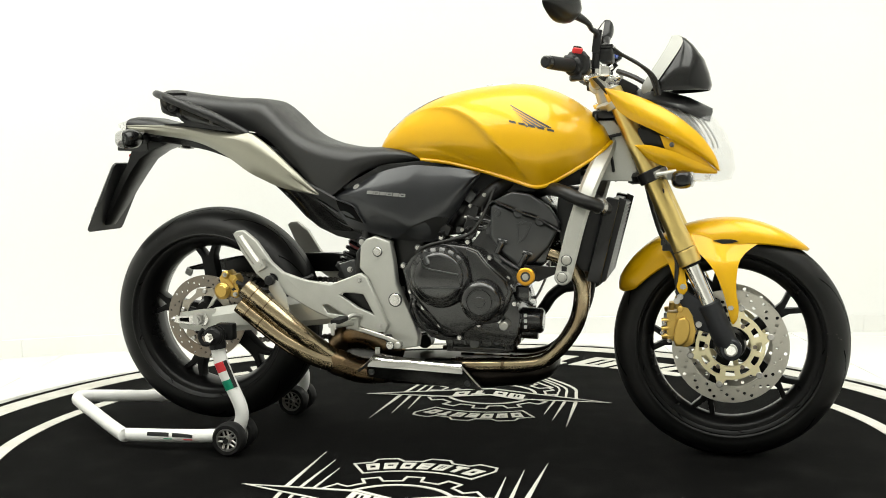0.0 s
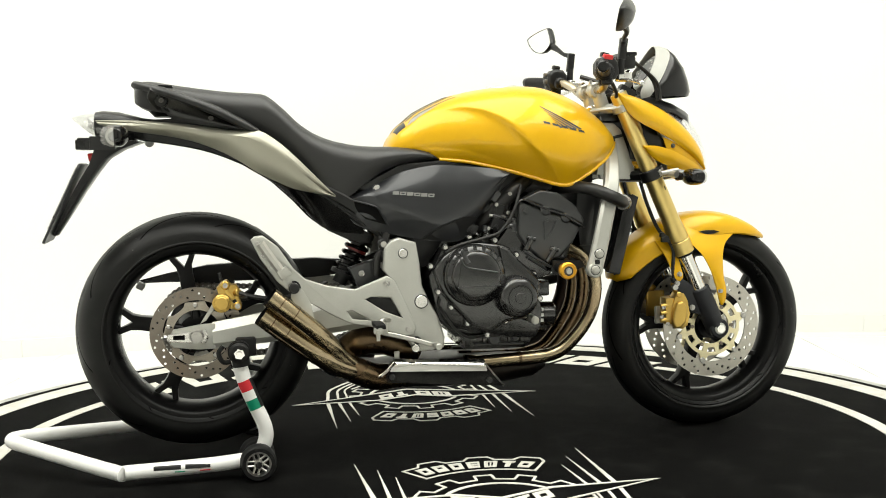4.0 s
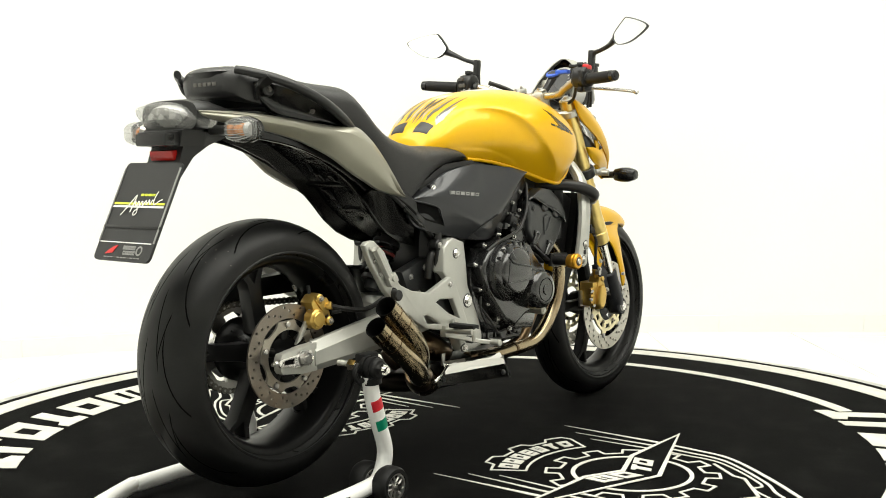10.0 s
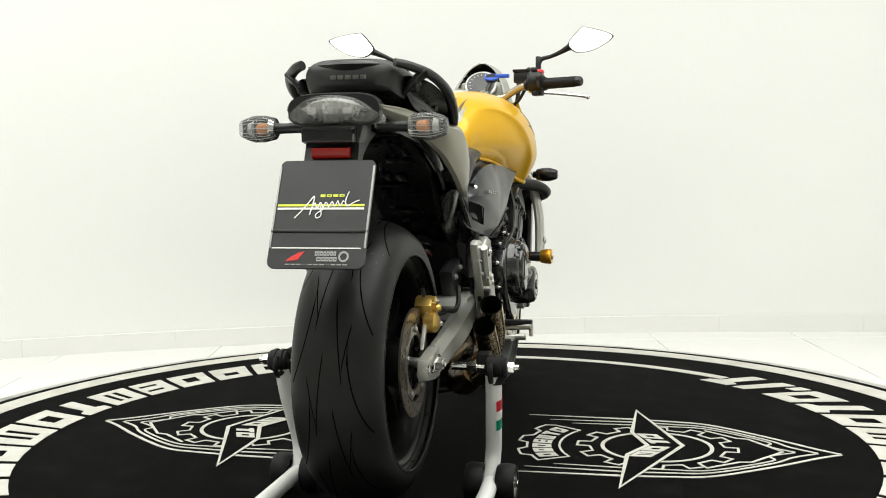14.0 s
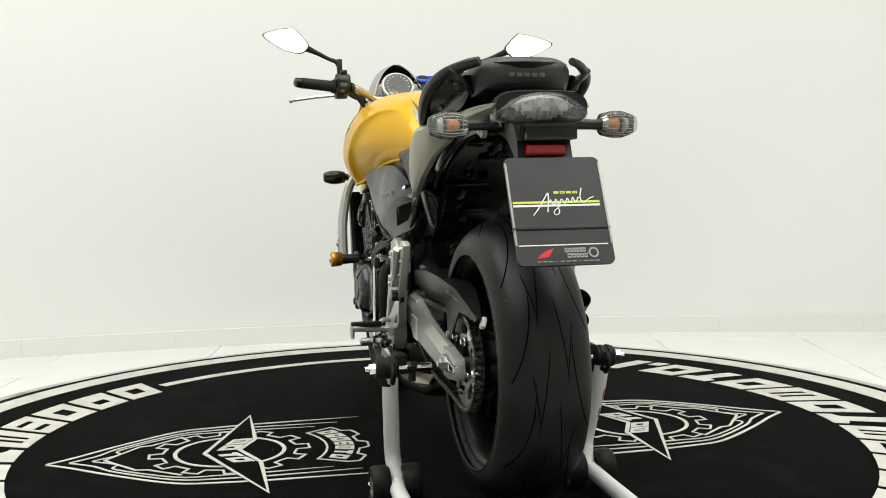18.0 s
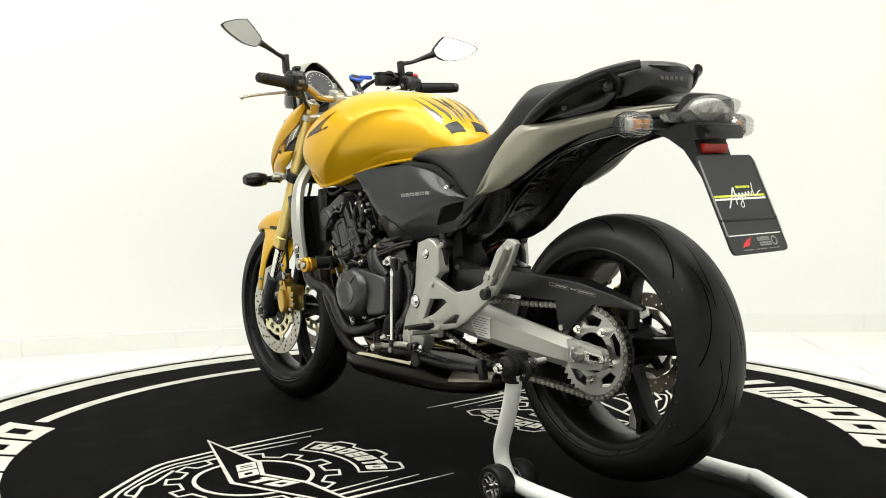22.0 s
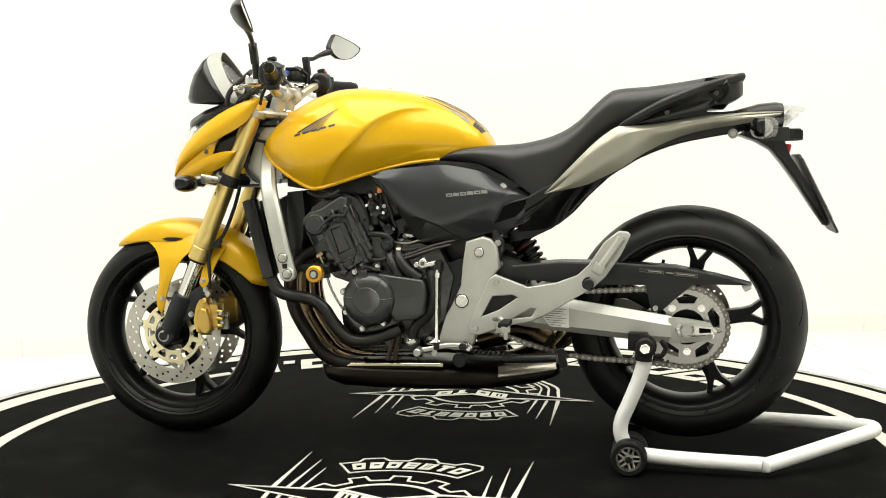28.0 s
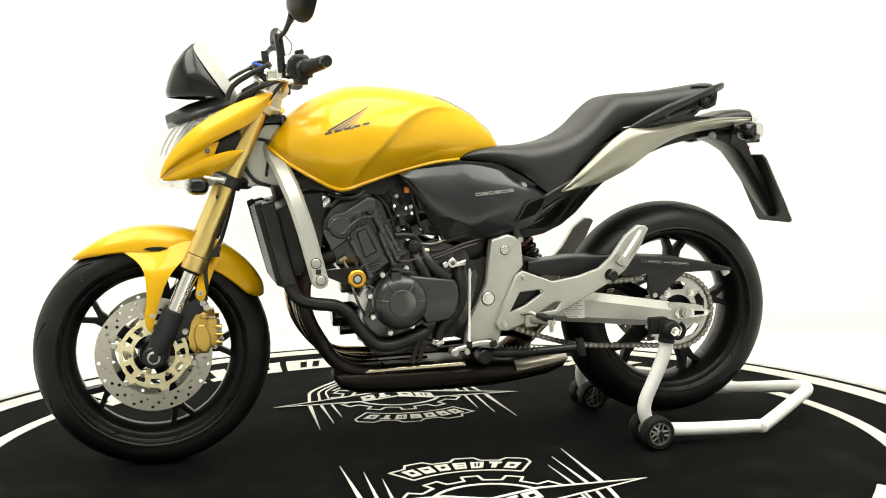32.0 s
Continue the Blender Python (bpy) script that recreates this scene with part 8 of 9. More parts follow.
    # link pipe and chamber behind the engine
    bm = B()
    sweep(bm, [(-0.085, -0.075, 0.268), (-0.135, -0.085, 0.285), (-0.19, -0.085, 0.305), (-0.245, -0.075, 0.300), (-0.290, -0.060, 0.272)], [0.026, 0.034, 0.038, 0.038, 0.030], 18, 6)
    part("link_pipe", bm, HEADER, BIKE, "rust-brown link pipe")
    bm = B()
    sweep(bm, [(-0.13, -0.070, 0.205), (-0.20, -0.100, 0.208), (-0.26, -0.135, 0.235), (-0.285, -0.150, 0.252)], [0.034, 0.036, 0.036, 0.030], 18, 6)
    part("collector", bm, HEADER, BIKE, "browned collector pipe")
    # twin stub pipes
    for pts in ([(-0.255, -0.130, 0.235), (-0.300, -0.168, 0.278), (-0.340, -0.203, 0.322), (-0.400, -0.222, 0.378), (-0.484, -0.230, 0.449)],
                [(-0.250, -0.132, 0.228), (-0.310, -0.176, 0.256), (-0.360, -0.203, 0.290), (-0.420, -0.212, 0.334), (-0.505, -0.217, 0.402)]):
        bm = B()
        path = smooth_path(pts, 8)
        full = sweep(bm, pts, 0.0260, 24, 8)
        for f in list(full.faces):
            if len(f.verts) > 4 and f.calc_center_median().x < -0.45:
                full.faces.remove(f)
        stub = part("exhaust_stub", bm, TITAN, BIKE, "bronze heat-tinted open exhaust stub")
        end, prev = path[-1], path[-7]
        dd = (end - prev).normalized()
        bm = B()
        s = dd.orthogonal().normalized()
        t = dd.cross(s)
        rr = [[end + dd * o + (s * math.cos(2 * math.pi * j / 24) + t * math.sin(2 * math.pi * j / 24)) * q for j in range(24)] for o, q in ((0.0005, 0.0262), (0.0005, 0.0245), (-0.07, 0.0240), (-0.07, 0.001))]
        rings_to_mesh(bm, rr, caps=False)
        part("bore", bm, SOOT_SHADE, stub, "sooty black inside")
        for o in (0.030, 0.075):
            bm = B()
            c = end - dd * o
            rr = [[c - dd * h + (s * math.cos(2 * math.pi * j / 24) + t * math.sin(2 * math.pi * j / 24)) * q for j in range(24)] for h, q in ((0, 0.0255), (0, 0.0268), (0.003, 0.0268), (0.003, 0.0255))]
            rings_to_mesh(bm, rr, caps=False)
            part("weld_ring", bm, HEADER, stub, "dark weld line")
    bm = B()
    slab(bm, [(-0.425, 0.478), (-0.400, 0.460), (-0.378, 0.420), (-0.372, 0.385), (-0.392, 0.385), (-0.430, 0.440)], -0.202, -0.198, bevel=0.001)
    part("exhaust_hanger", bm, FRAME, BIKE, "thin metal exhaust hanger")
    bm = B()
    block(bm, (-0.150, -0.125, 0.262), (0.014, 0.004, 0.032), 0.001)
    part("shield_stay", bm, ALU, BIKE)


def controls_low():
    # side stand folded back, gear rod, brake pedal
    bm = B()
    sweep(bm, [(-0.075, 0.135, 0.268), (-0.12, 0.150, 0.262), (-0.22, 0.155, 0.262), (-0.335, 0.157, 0.268)], 0.012, 12, 5)
    block(bm, (-0.350, 0.158, 0.268), (0.020, 0.018, 0.050), 0.004, Euler((0, 0.2, 0)))
    rod(bm, (-0.080, 0.110, 0.255), (-0.080, 0.160, 0.255), 0.020, n=20, bevel=0.003)
    ss = part("side_stand", bm, BLACK, BIKE, "black folded side stand")
    bm = B()
    sweep(bm, [Vector((-0.11, 0.165, 0.282)) + Vector((-0.0026 * k, 0.006 * math.cos(k * 1.3), 0.006 * math.sin(k * 1.3) - 0.0002 * k)) for k in range(48)], 0.0016, 6, 2)
    part("stand_spring", bm, ENGINE_GREY, ss, "coil spring")
    bm = B()
    sweep(bm, [(-0.030, 0.190, 0.494), (-0.029, 0.192, 0.480), (-0.026, 0.194, 0.304)], 0.0042, 10, 2)
    rod(bm, (-0.030, 0.191, 0.490), (-0.0295, 0.191, 0.478), 0.0062, n=6)
    part("gear_rod", bm, CHROME, BIKE, "chrome gear linkage rod")
    bm = B()
    block(bm, (-0.032, 0.186, 0.506), (0.020, 0.016, 0.030), 0.006)
    part("rod_joint", bm, BLACK, BIKE)
    bm = B()
    block(bm, (-0.026, 0.192, 0.298), (0.016, 0.014, 0.020), 0.004)
    part("rod_joint", bm, BLACK, BIKE)
    bm = B()
    bar(bm, [(-0.024, 0.172, 0.514), (0.000, 0.172, 0.508), (0.018, 0.168, 0.510)], 0.013, 0.012, up=(0, 1, 0), steps=3)
    rod(bm, (0.012, 0.150, 0.512), (0.012, 0.178, 0.512), 0.0125, n=18, bevel=0.002)
    rod(bm, (0.030, 0.160, 0.508), (0.030, 0.174, 0.508), 0.0075, n=10, bevel=0.001)
    rod(bm, (0.012, 0.166, 0.526), (0.010, 0.170, 0.514), 0.006, n=10, bevel=0.001)
    arm = part("shift_arm", bm, BRIGHT, BIKE, "bright cast gear shift arm")
    bm = B()
    rod(bm, (0.012, 0.177, 0.512), (0.012, 0.181, 0.512), 0.006, n=6)
    part("arm_bolt", bm, GREY_MARK, arm)
    bm = B()
    bar(bm, [(-0.104, 0.178, 0.296), (-0.070, 0.184, 0.299), (-0.042, 0.188, 0.297), (-0.010, 0.192, 0.290), (0.018, 0.194, 0.285)], 0.013, 0.010, up=(0, 1, 0), steps=4)
    rod(bm, (-0.020, 0.186, 0.279), (-0.020, 0.198, 0.279), 0.0075, n=12, bevel=0.001)
    lev = part("gear_lever", bm, ALU, BIKE, "dull aluminium gear lever")
    bm = B()
    rod(bm, (0.020, 0.186, 0.284), (0.020, 0.226, 0.284), 0.0105, n=18, bevel=0.002)
    rod(bm, (0.020, 0.226, 0.284), (0.020, 0.228, 0.284), 0.005, n=12)
    part("lever_tip", bm, STEEL, lev, "worn steel lever tip")
    bm = B()
    rod(bm, (-0.094, 0.160, 0.296), (-0.094, 0.190, 0.296), 0.0105, n=18, bevel=0.002)
    part("lever_pivot", bm, BLACK, lev)
    bm = B()
    bar(bm, [(-0.205, -0.176, 0.340), (-0.150, -0.180, 0.326), (-0.105, -0.184, 0.314), (-0.075, -0.200, 0.306), (-0.060, -0.225, 0.305)], 0.012, 0.008, up=(0, 1, 0), steps=4)
    rod(bm, (-0.060, -0.215, 0.305), (-0.060, -0.245, 0.305), 0.009, n=14, bevel=0.002)
    part("brake_pedal", bm, ALU, BIKE, "aluminium brake pedal")
    bm = B()
    rod(bm, (-0.104, -0.170, 0.314), (-0.104, -0.186, 0.314), 0.010, n=14)
    part("pedal_pivot", bm, BLACK, BIKE)


def blinker(center, sg, length, r, lens_mat, bulb, stalk_from, label):
    """A rounded wedge lamp pointing outwards, on a rubber stalk."""
    cx, cy, cz = center
    bm = B()
    rings = []
    for f, q in ((-0.5, 0.60), (-0.45, 0.82), (-0.16, 1.0), (0.14, 1.0), (0.40, 0.76), (0.49, 0.60), (0.5, 0.50)):
        y = cy + sg * f * length
        rings.append([(cx + 1.15 * r * q * math.copysign(abs(math.cos(a)) ** 0.75, math.cos(a)), y, cz + r * q * math.copysign(abs(math.sin(a)) ** 0.75, math.sin(a))) for a in [2 * math.pi * k / 20 for k in range(20)]])
    rings_to_mesh(bm, rings)
    body = part("turn_signal", bm, lens_mat, BIKE, label, smooth=50)
    if bulb:
        bm = B()
        rod(bm, (cx, cy - sg * length * 0.30, cz), (cx, cy + sg * length * 0.04, cz), r * 0.43, r * 0.51, 14, bevel=0.004)
        part("bulb", bm, AMBER, body, "amber bulb")
        bm = B()
        rod(bm, (cx + 0.004, cy + sg * length * 0.16, cz), (cx + 0.004, cy + sg * length * 0.30, cz), r * 0.62, r * 0.46, 18)
        part("bulb_shade", bm, LAMP_GREY, body, "grey shade at the outer end")
        bm = B()
        rings = []
        for f, q in ((-0.5, 0.62), (-0.45, 0.85), (-0.16, 1.03), (0.14, 1.03), (0.40, 0.79), (0.50, 0.60)):
            y = cy + sg * f * length
            rings.append([(cx + 0.004 + 1.15 * r * q * max(math.cos(a), 0) ** 0.75, y, cz + r * q * math.sin(a)) for a in [math.pi * (k / 10 - 0.5) for k in range(11)]] + [(cx + 0.003, y, cz + r * q * 0.96), (cx + 0.003, y, cz - r * q * 0.96)])
        rings_to_mesh(bm, rings)
        part("signal_housing", bm, GLOSS_BLACK, body, "glossy black half of the housing", smooth=50)
        bm = B()
        rod(bm, (cx, cy - sg * length * 0.49, cz), (cx, cy - sg * length * 0.36, cz), r * 0.6, r * 0.85, 18)
        part("reflector", bm, CHROME, body)
        for k in range(7):
            bm = B()
            a = radians(180 + 48 * (k - 3) / 3)
            ca, sa = math.copysign(abs(math.cos(a)) ** 0.75, math.cos(a)), math.copysign(abs(math.sin(a)) ** 0.75, math.sin(a))
            sweep(bm, [(cx + 1.15 * r * q * ca, cy + sg * f * length, cz + r * q * sa) for f, q in ((-0.43, 0.84), (-0.16, 1.005), (0.14, 1.005), (0.40, 0.765), (0.47, 0.64))], 0.0006, 5, 2)
            part("lens_rib", bm, SILVER_MARK, body)
    bm = B()
    sweep(bm, [stalk_from, (cx, cy - sg * length * 0.75, cz), (cx, cy - sg * length * 0.45, cz)], [0.012, 0.0105, 0.012], 12, 4)
    part("stalk", bm, BLACK, body, "black rubber stalk")


def tail():
    # tail fairing
    bm = B()
    rings = []
    for x, w, zt, zb in ((-0.70, 0.080, 0.890, 0.860), (-0.78, 0.080, 0.898, 0.855), (-0.84, 0.087, 0.914, 0.850), (-0.880, 0.094, 0.917, 0.848), (-0.897, 0.093, 0.914, 0.849)):
        rings.append([(x, w * math.copysign(abs(math.cos(a)) ** 0.5, math.cos(a)), (zt + zb) / 2 + (zt - zb) / 2 * math.copysign(abs(math.sin(a)) ** 0.7, math.sin(a))) for a in [2 * math.pi * k / 24 for k in range(24)]])
    rings_to_mesh(bm, rings)
    tl = part("tail_fairing", bm, BLACK, BIKE, "black plastic tail fairing", smooth=50)
    # clear tail light: a beak whose face slants forwards to its foot
    bm = B()
    rings = []
    for i in range(17):
        y = -0.094 + 0.188 * i / 16
        f = abs(y) / 0.094
        zt = 0.911 - 0.034 * f ** 2.2
        zm = 0.901 - 0.030 * f ** 2.0
        tip = -0.960 + 0.062 * f ** 2.2
        foot = -0.908 + 0.030 * f ** 2.4
        mid = [(tip + (foot - tip) * k, y, zm + (0.8545 - zm) * k) for k in (0.12, 0.45, 0.8, 1.0)]
        rings.append([(tip + 0.050, y, zt), (tip + 0.026, y, zt - 0.002), (tip, y, zm), *mid, (foot + 0.020, y, 0.8545)])
    rings_to_mesh(bm, rings)
    lens = part("tail_light", bm, SIGNAL, BIKE, "clear faceted tail light lens", smooth=40)
    bm = B()
    rings = []
    for i in range(33):
        y = -0.090 + 0.180 * i / 32
        f = abs(y) / 0.094
        top = 0.905 - 0.034 * f ** 2.2
        xo = -0.918 + 0.050 * f ** 2.0 - (0.004 if i % 2 else 0.0)
        rings.append([(xo + 0.014, y, top), (xo, y, top - 0.006), (xo + 0.002, y, 0.884), (xo + 0.014, y, 0.870), (xo + 0.022, y, 0.858), (xo + 0.034, y, top)])
    rings_to_mesh(bm, rings)
    part("reflector", bm, LAMP_GREY, lens, "fluted grey reflector", smooth=10)
    for i in range(5):
        y = -0.056 + 0.028 * i
        f = abs(y) / 0.094
        zm = 0.901 - 0.030 * f ** 2.0
        tip, foot = -0.960 + 0.062 * f ** 2.2, -0.908 + 0.030 * f ** 2.4
        for k0, k1 in ((0.06, 0.20), (0.28, 0.36), (0.44, 0.58)):
            bm = B()
            bar(bm, [(tip + (foot - tip) * k - 0.0012, y + 0.010 * k * (1 if i > 2 else -0.6), zm + (0.8545 - zm) * k) for k in (k0, k1)], 0.0011, 0.0010, steps=1)
            part("lens_rib", bm, BRIGHT, lens)
    # a dense web of scratches and moulded lines in the lens
    rng = random.Random(12)
    bm = B()
    for k in range(260):
        y = rng.uniform(-0.084, 0.084)
        f = abs(y) / 0.094
        zm = 0.901 - 0.030 * f ** 2.0
        tip, foot = -0.960 + 0.062 * f ** 2.2, -0.908 + 0.030 * f ** 2.4
        u = rng.uniform(0.05, 0.85)
        p = Vector((tip + (foot - tip) * u - 0.0006, y, zm + (0.8545 - zm) * u))
        d = Vector((0, 1, rng.uniform(-0.9, 0.9))).normalized() * rng.uniform(0.0006, 0.0022)
        d.x = d.z * (foot - tip) / (0.8545 - zm)
        rod(bm, p - d, p + d, 0.0003, n=4)
    part("lens_texture", bm, LAMP_SILVER, lens, "fine moulded lines in the lens")
    for i in range(3):
        bm = B()
        block(bm, (-0.912, -0.036 + 0.036 * i, 0.880), (0.012, 0.020, 0.014), 0.004)
        part("bulb", bm, LAMP_GREY, lens, "grey bulb behind the lens")
    bm = B()
    slab(bm, [(-0.056, 0.818), (0.056, 0.818), (0.066, 0.8525), (-0.066, 0.8525)], -0.914, -0.850, axis="x", bevel=0.004)
    block(bm, (-0.925, -0.003, 0.834), (0.040, 0.100, 0.031), 0.005)
    part("light_housing", bm, BLACK, tl, "black plate lamp housing")
    bm = B()
    block(bm, (-0.937, -0.003, 0.832), (0.024, 0.102, 0.026), 0.004)
    part("plate_lamp", bm, GLOSS_BLACK, tl)
    # undertail tray
    bm = B()
    rings = []
    for x, ze, w in ((-0.205, 0.562, 0.080), (-0.270, 0.576, 0.086), (-0.320, 0.600, 0.090), (-0.360, 0.632, 0.094), (-0.400, 0.676, 0.097), (-0.455, 0.727, 0.098), (-0.500, 0.757, 0.097), (-0.550, 0.785, 0.095), (-0.630, 0.816, 0.090), (-0.709, 0.838, 0.084), (-0.790, 0.846, 0.076), (-0.86, 0.848, 0.066)):
        d = 0.045 * min(max((-0.19 - x) / 0.10, 0.3), 1) * min(max((x + 0.90) / 0.15, 0.1), 1)
        zt = ze + d + 0.012
        rings.append([(x, -w, zt), (x, -w, ze), (x, -w + 0.006, ze), (x, -w + 0.022, ze + d * 0.75), (x, 0, ze + d), (x, w - 0.022, ze + d * 0.75), (x, w - 0.006, ze), (x, w, ze), (x, w, zt)])
    rings_to_mesh(bm, rings)
    tray = part("undertray", bm, TRAY, BIKE, "glossy black ribbed undertail tray", smooth=30)
    for k in range(6):
        bm = B()
        x = -0.27 - 0.07 * k
        z = table([(-0.66, 0.817), (-0.58, 0.799), (-0.50, 0.762), (-0.42, 0.700), (-0.36, 0.640), (-0.30, 0.598), (-0.22, 0.586)], x)[0]
        block(bm, (x, 0.018 * (-1) ** k, z + 0.036), (0.012 + 0.01 * (k % 2), 0.070 + 0.03 * (k % 3), 0.010), 0.003, Euler((0, 0.6, 0.1 * (k % 3))))
        part("tray_rib", bm, TRAY, tray)
    rng = random.Random(31)
    for k in range(30):
        bm = B()
        x = rng.uniform(-0.62, -0.26)
        z = table([(-0.66, 0.817), (-0.58, 0.799), (-0.50, 0.762), (-0.42, 0.700), (-0.36, 0.640), (-0.30, 0.598), (-0.22, 0.586)], x)[0]
        block(bm, (x, rng.uniform(-0.060, 0.060), z + 0.036), (rng.uniform(0.010, 0.040), rng.uniform(0.004, 0.026), rng.uniform(0.006, 0.010)), 0.002, Euler((0, 0.75, rng.uniform(-0.3, 0.3))))
        part("tray_rib", bm, BLACK if k % 6 == 0 else TRAY, tray)
    for sg in SIDES:
        bm = B()
        bar(bm, [(-0.30, sg * 0.098, 0.640), (-0.42, sg * 0.108, 0.728), (-0.52, sg * 0.110, 0.785), (-0.64, sg * 0.100, 0.830), (-0.80, sg * 0.078, 0.858)], 0.028, 0.010, steps=5)
        part("tray_edge", bm, GLOSS_BLACK, tray)
        if sg < 0:
            continue
        bm = B()
        rod(bm, (-0.775, sg * 0.080, 0.838), (-0.775, sg * 0.092, 0.838), 0.0125, n=20, bevel=0.002)
        part("bolt_washer", bm, SILVER_MARK, tray, "dull steel washer")
        bm = B()
        bolt_head(bm, (-0.775, sg * 0.090, 0.838), (0, sg, 0), 0.0065, 0.008)
        part("tray_bolt", bm, ALU, tray)
    # number plate bracket
    bm = B()
    rings = []
    for x0, z0, x1, z1, w in ((-0.780, 0.838, -0.895, 0.852, 0.054), (-0.830, 0.820, -0.905, 0.815, 0.054), (-0.871, 0.796, -0.918, 0.780, 0.055), (-0.902, 0.757, -0.936, 0.752, 0.054), (-0.935, 0.709, -0.958, 0.715, 0.050),
                              (-0.961, 0.668, -0.980, 0.676, 0.044), (-0.984, 0.632, -0.998, 0.640, 0.036), (-1.004, 0.602, -1.016, 0.606, 0.028)):
        rings.append([(x0, -w + 0.012, z0), (x0 - 0.008, -w, z0), (x1, -w, z1), (x1, w, z1), (x0 - 0.008, w, z0), (x0, w - 0.012, z0)])
    rings_to_mesh(bm, rings)
    br = part("plate_bracket", bm, BLACK, BIKE, "black plastic number plate bracket", smooth=30)
    # red reflector
    bm = B()
    block(bm, (-0.9135, 0.0, 0.800), (0.014, 0.078, 0.021), 0.003, Euler((0, radians(-10), 0)))
    part("reflector", bm, RED_LENS, BIKE, "red rear reflector")
    # the plate, leaning with the bracket
    top, bot = Vector((-0.938, -0.001, 0.785)), Vector((-1.033, -0.005, 0.588))
    u = (top - bot).normalized()
    nrm = Vector((-u.z, 0, u.x)).normalized()
    L = (top - bot).length
    rot = Matrix((( 0, u.x, nrm.x), (-1, 0, 0), (0, u.z, nrm.z))).to_4x4()
    at = Matrix.Translation((top + bot) / 2) @ rot
    W = 0.189

    def flat(outline, h0, h1, holes=()):
        b2 = B()
        slab(b2, outline, h0, h1, holes, axis="z")
        return b2

    def rect(x0, y0, x1, y1):
        return [(x0, y0), (x1, y0), (x1, y1), (x0, y1)]
    c = 0.012
    arc = [(c * math.cos(radians(a)), c * math.sin(radians(a))) for a in (0, 22, 45, 68, 90)]
    bm = flat([(W / 2 - c + a, L / 2 - c + b) for a, b in arc] + [(-W / 2 + c - b, L / 2 - c + a) for a, b in arc] + [(-W / 2 + c - a, -L / 2 + c - b) for a, b in arc] + [(W / 2 - c + b, -L / 2 + c - a) for a, b in arc], -0.006, 0.0)
    plate = part("licence_plate", bm, PLATE, BIKE, "black dealer plate with stripes and logos", at)

    def mark(name, outline, mat, label="", h=0.0012, holes=()):
        part(name, flat(outline, -0.0005, h, holes), mat, plate, label)
    for s2 in SIDES:
        mark("plate_border", rect(min(s2 * (W / 2 - 0.0035), s2 * W / 2), -L / 2 + 0.040, max(s2 * (W / 2 - 0.0035), s2 * W / 2), L / 2 - 0.012), SILVER_MARK, "thin bright side edge", 0.002)
    mark("plate_border", rect(-W / 2 + 0.006, -L / 2 + 0.0385, W / 2 - 0.0095, -L / 2 + 0.0405), WHITE_STICKER, "thin white border line")
    mark("lime_stripe", rect(-W / 2 + 0.006, 0.0140, W / 2 - 0.012, 0.0185), LIME, "lime stripe")
    mark("white_stripe", rect(-W / 2 + 0.006, 0.0075, W / 2 - 0.012, 0.0115), WHITE_STICKER, "white stripe")
    for k in range(4):
        x0 = -0.006 + 0.0125 * k
        mark("printed_bar", rect(x0, 0.0335, x0 + 0.0095, 0.0385), LIME, "lime block", 0.0013, [rect(x0 + 0.0025, 0.0350, x0 + 0.0070, 0.0370)] if k % 2 else ())
    # handwritten flourish
    b2 = B()
    wave = [(-0.018 + 0.0034 * k, 0.015 + 0.0055 * math.sin(1.9 * k) + 0.0003 * k) for k in range(19)]
    for path, w in (([(-0.052, -0.010), (-0.040, 0.004), (-0.026, 0.024), (-0.018, 0.034), (-0.019, 0.018), (-0.023, -0.004)], 0.0028), (wave, 0.0023), ([(-0.004, 0.014), (0.000, -0.004), (-0.008, -0.010), (-0.010, -0.002), (0.006, 0.010)], 0.0022),
                    ([(0.050, 0.044), (0.045, 0.026), (0.049, 0.014), (0.062, 0.022), (0.072, 0.026)], 0.0024)):
        stroke(b2, path, w * 0.8, 0.0010, steps=5, h=0.0012)
    part("script_flourish", b2, WHITE_STICKER, plate, "white script flourish")
    b2 = B()
    block(b2, (0, -0.036, 0.0005), (W + 0.002, 0.0065, 0.003), 0.001)
    part("plate_band", b2, BLACK, plate, "black rubber band")
    mark("red_logo", [(-0.058, -L / 2 + 0.013), (-0.034, -L / 2 + 0.016), (-0.022, -L / 2 + 0.033), (-0.034, -L / 2 + 0.030), (-0.048, -L / 2 + 0.022)], RED, "red wing-shaped logo")
    for y0, y1, xs in ((0.0245, 0.0330, (0.000, 0.0065, 0.0100, 0.0165, 0.0230, 0.0295, 0.0360, 0.0420)), (0.0135, 0.0220, (0.004, 0.0135, 0.0215, 0.0290, 0.0370, 0.0445))):
        for xa, xb in zip(xs, xs[1:]):
            x0, x1 = xa - 0.002, xb - 0.0032
            mark("logo_block", rect(x0, -L / 2 + y0, x1, -L / 2 + y1), SILVER_MARK, "pale outlined logo block", 0.0012, [rect(x0 + 0.0014, -L / 2 + y0 + 0.003, x1 - 0.0014, -L / 2 + y1 - 0.003)] if x1 - x0 > 0.004 else ())
    mark("logo_ring", [(0.054 + 0.010 * math.cos(a), -L / 2 + 0.023 + 0.0105 * math.sin(a)) for a in [2 * math.pi * k / 24 for k in range(24)]], SILVER_MARK, "pale round logo", 0.0012, [[(0.054 + 0.0066 * math.cos(a), -L / 2 + 0.023 + 0.007 * math.sin(a)) for a in [2 * math.pi * k / 20 for k in range(20)]]])
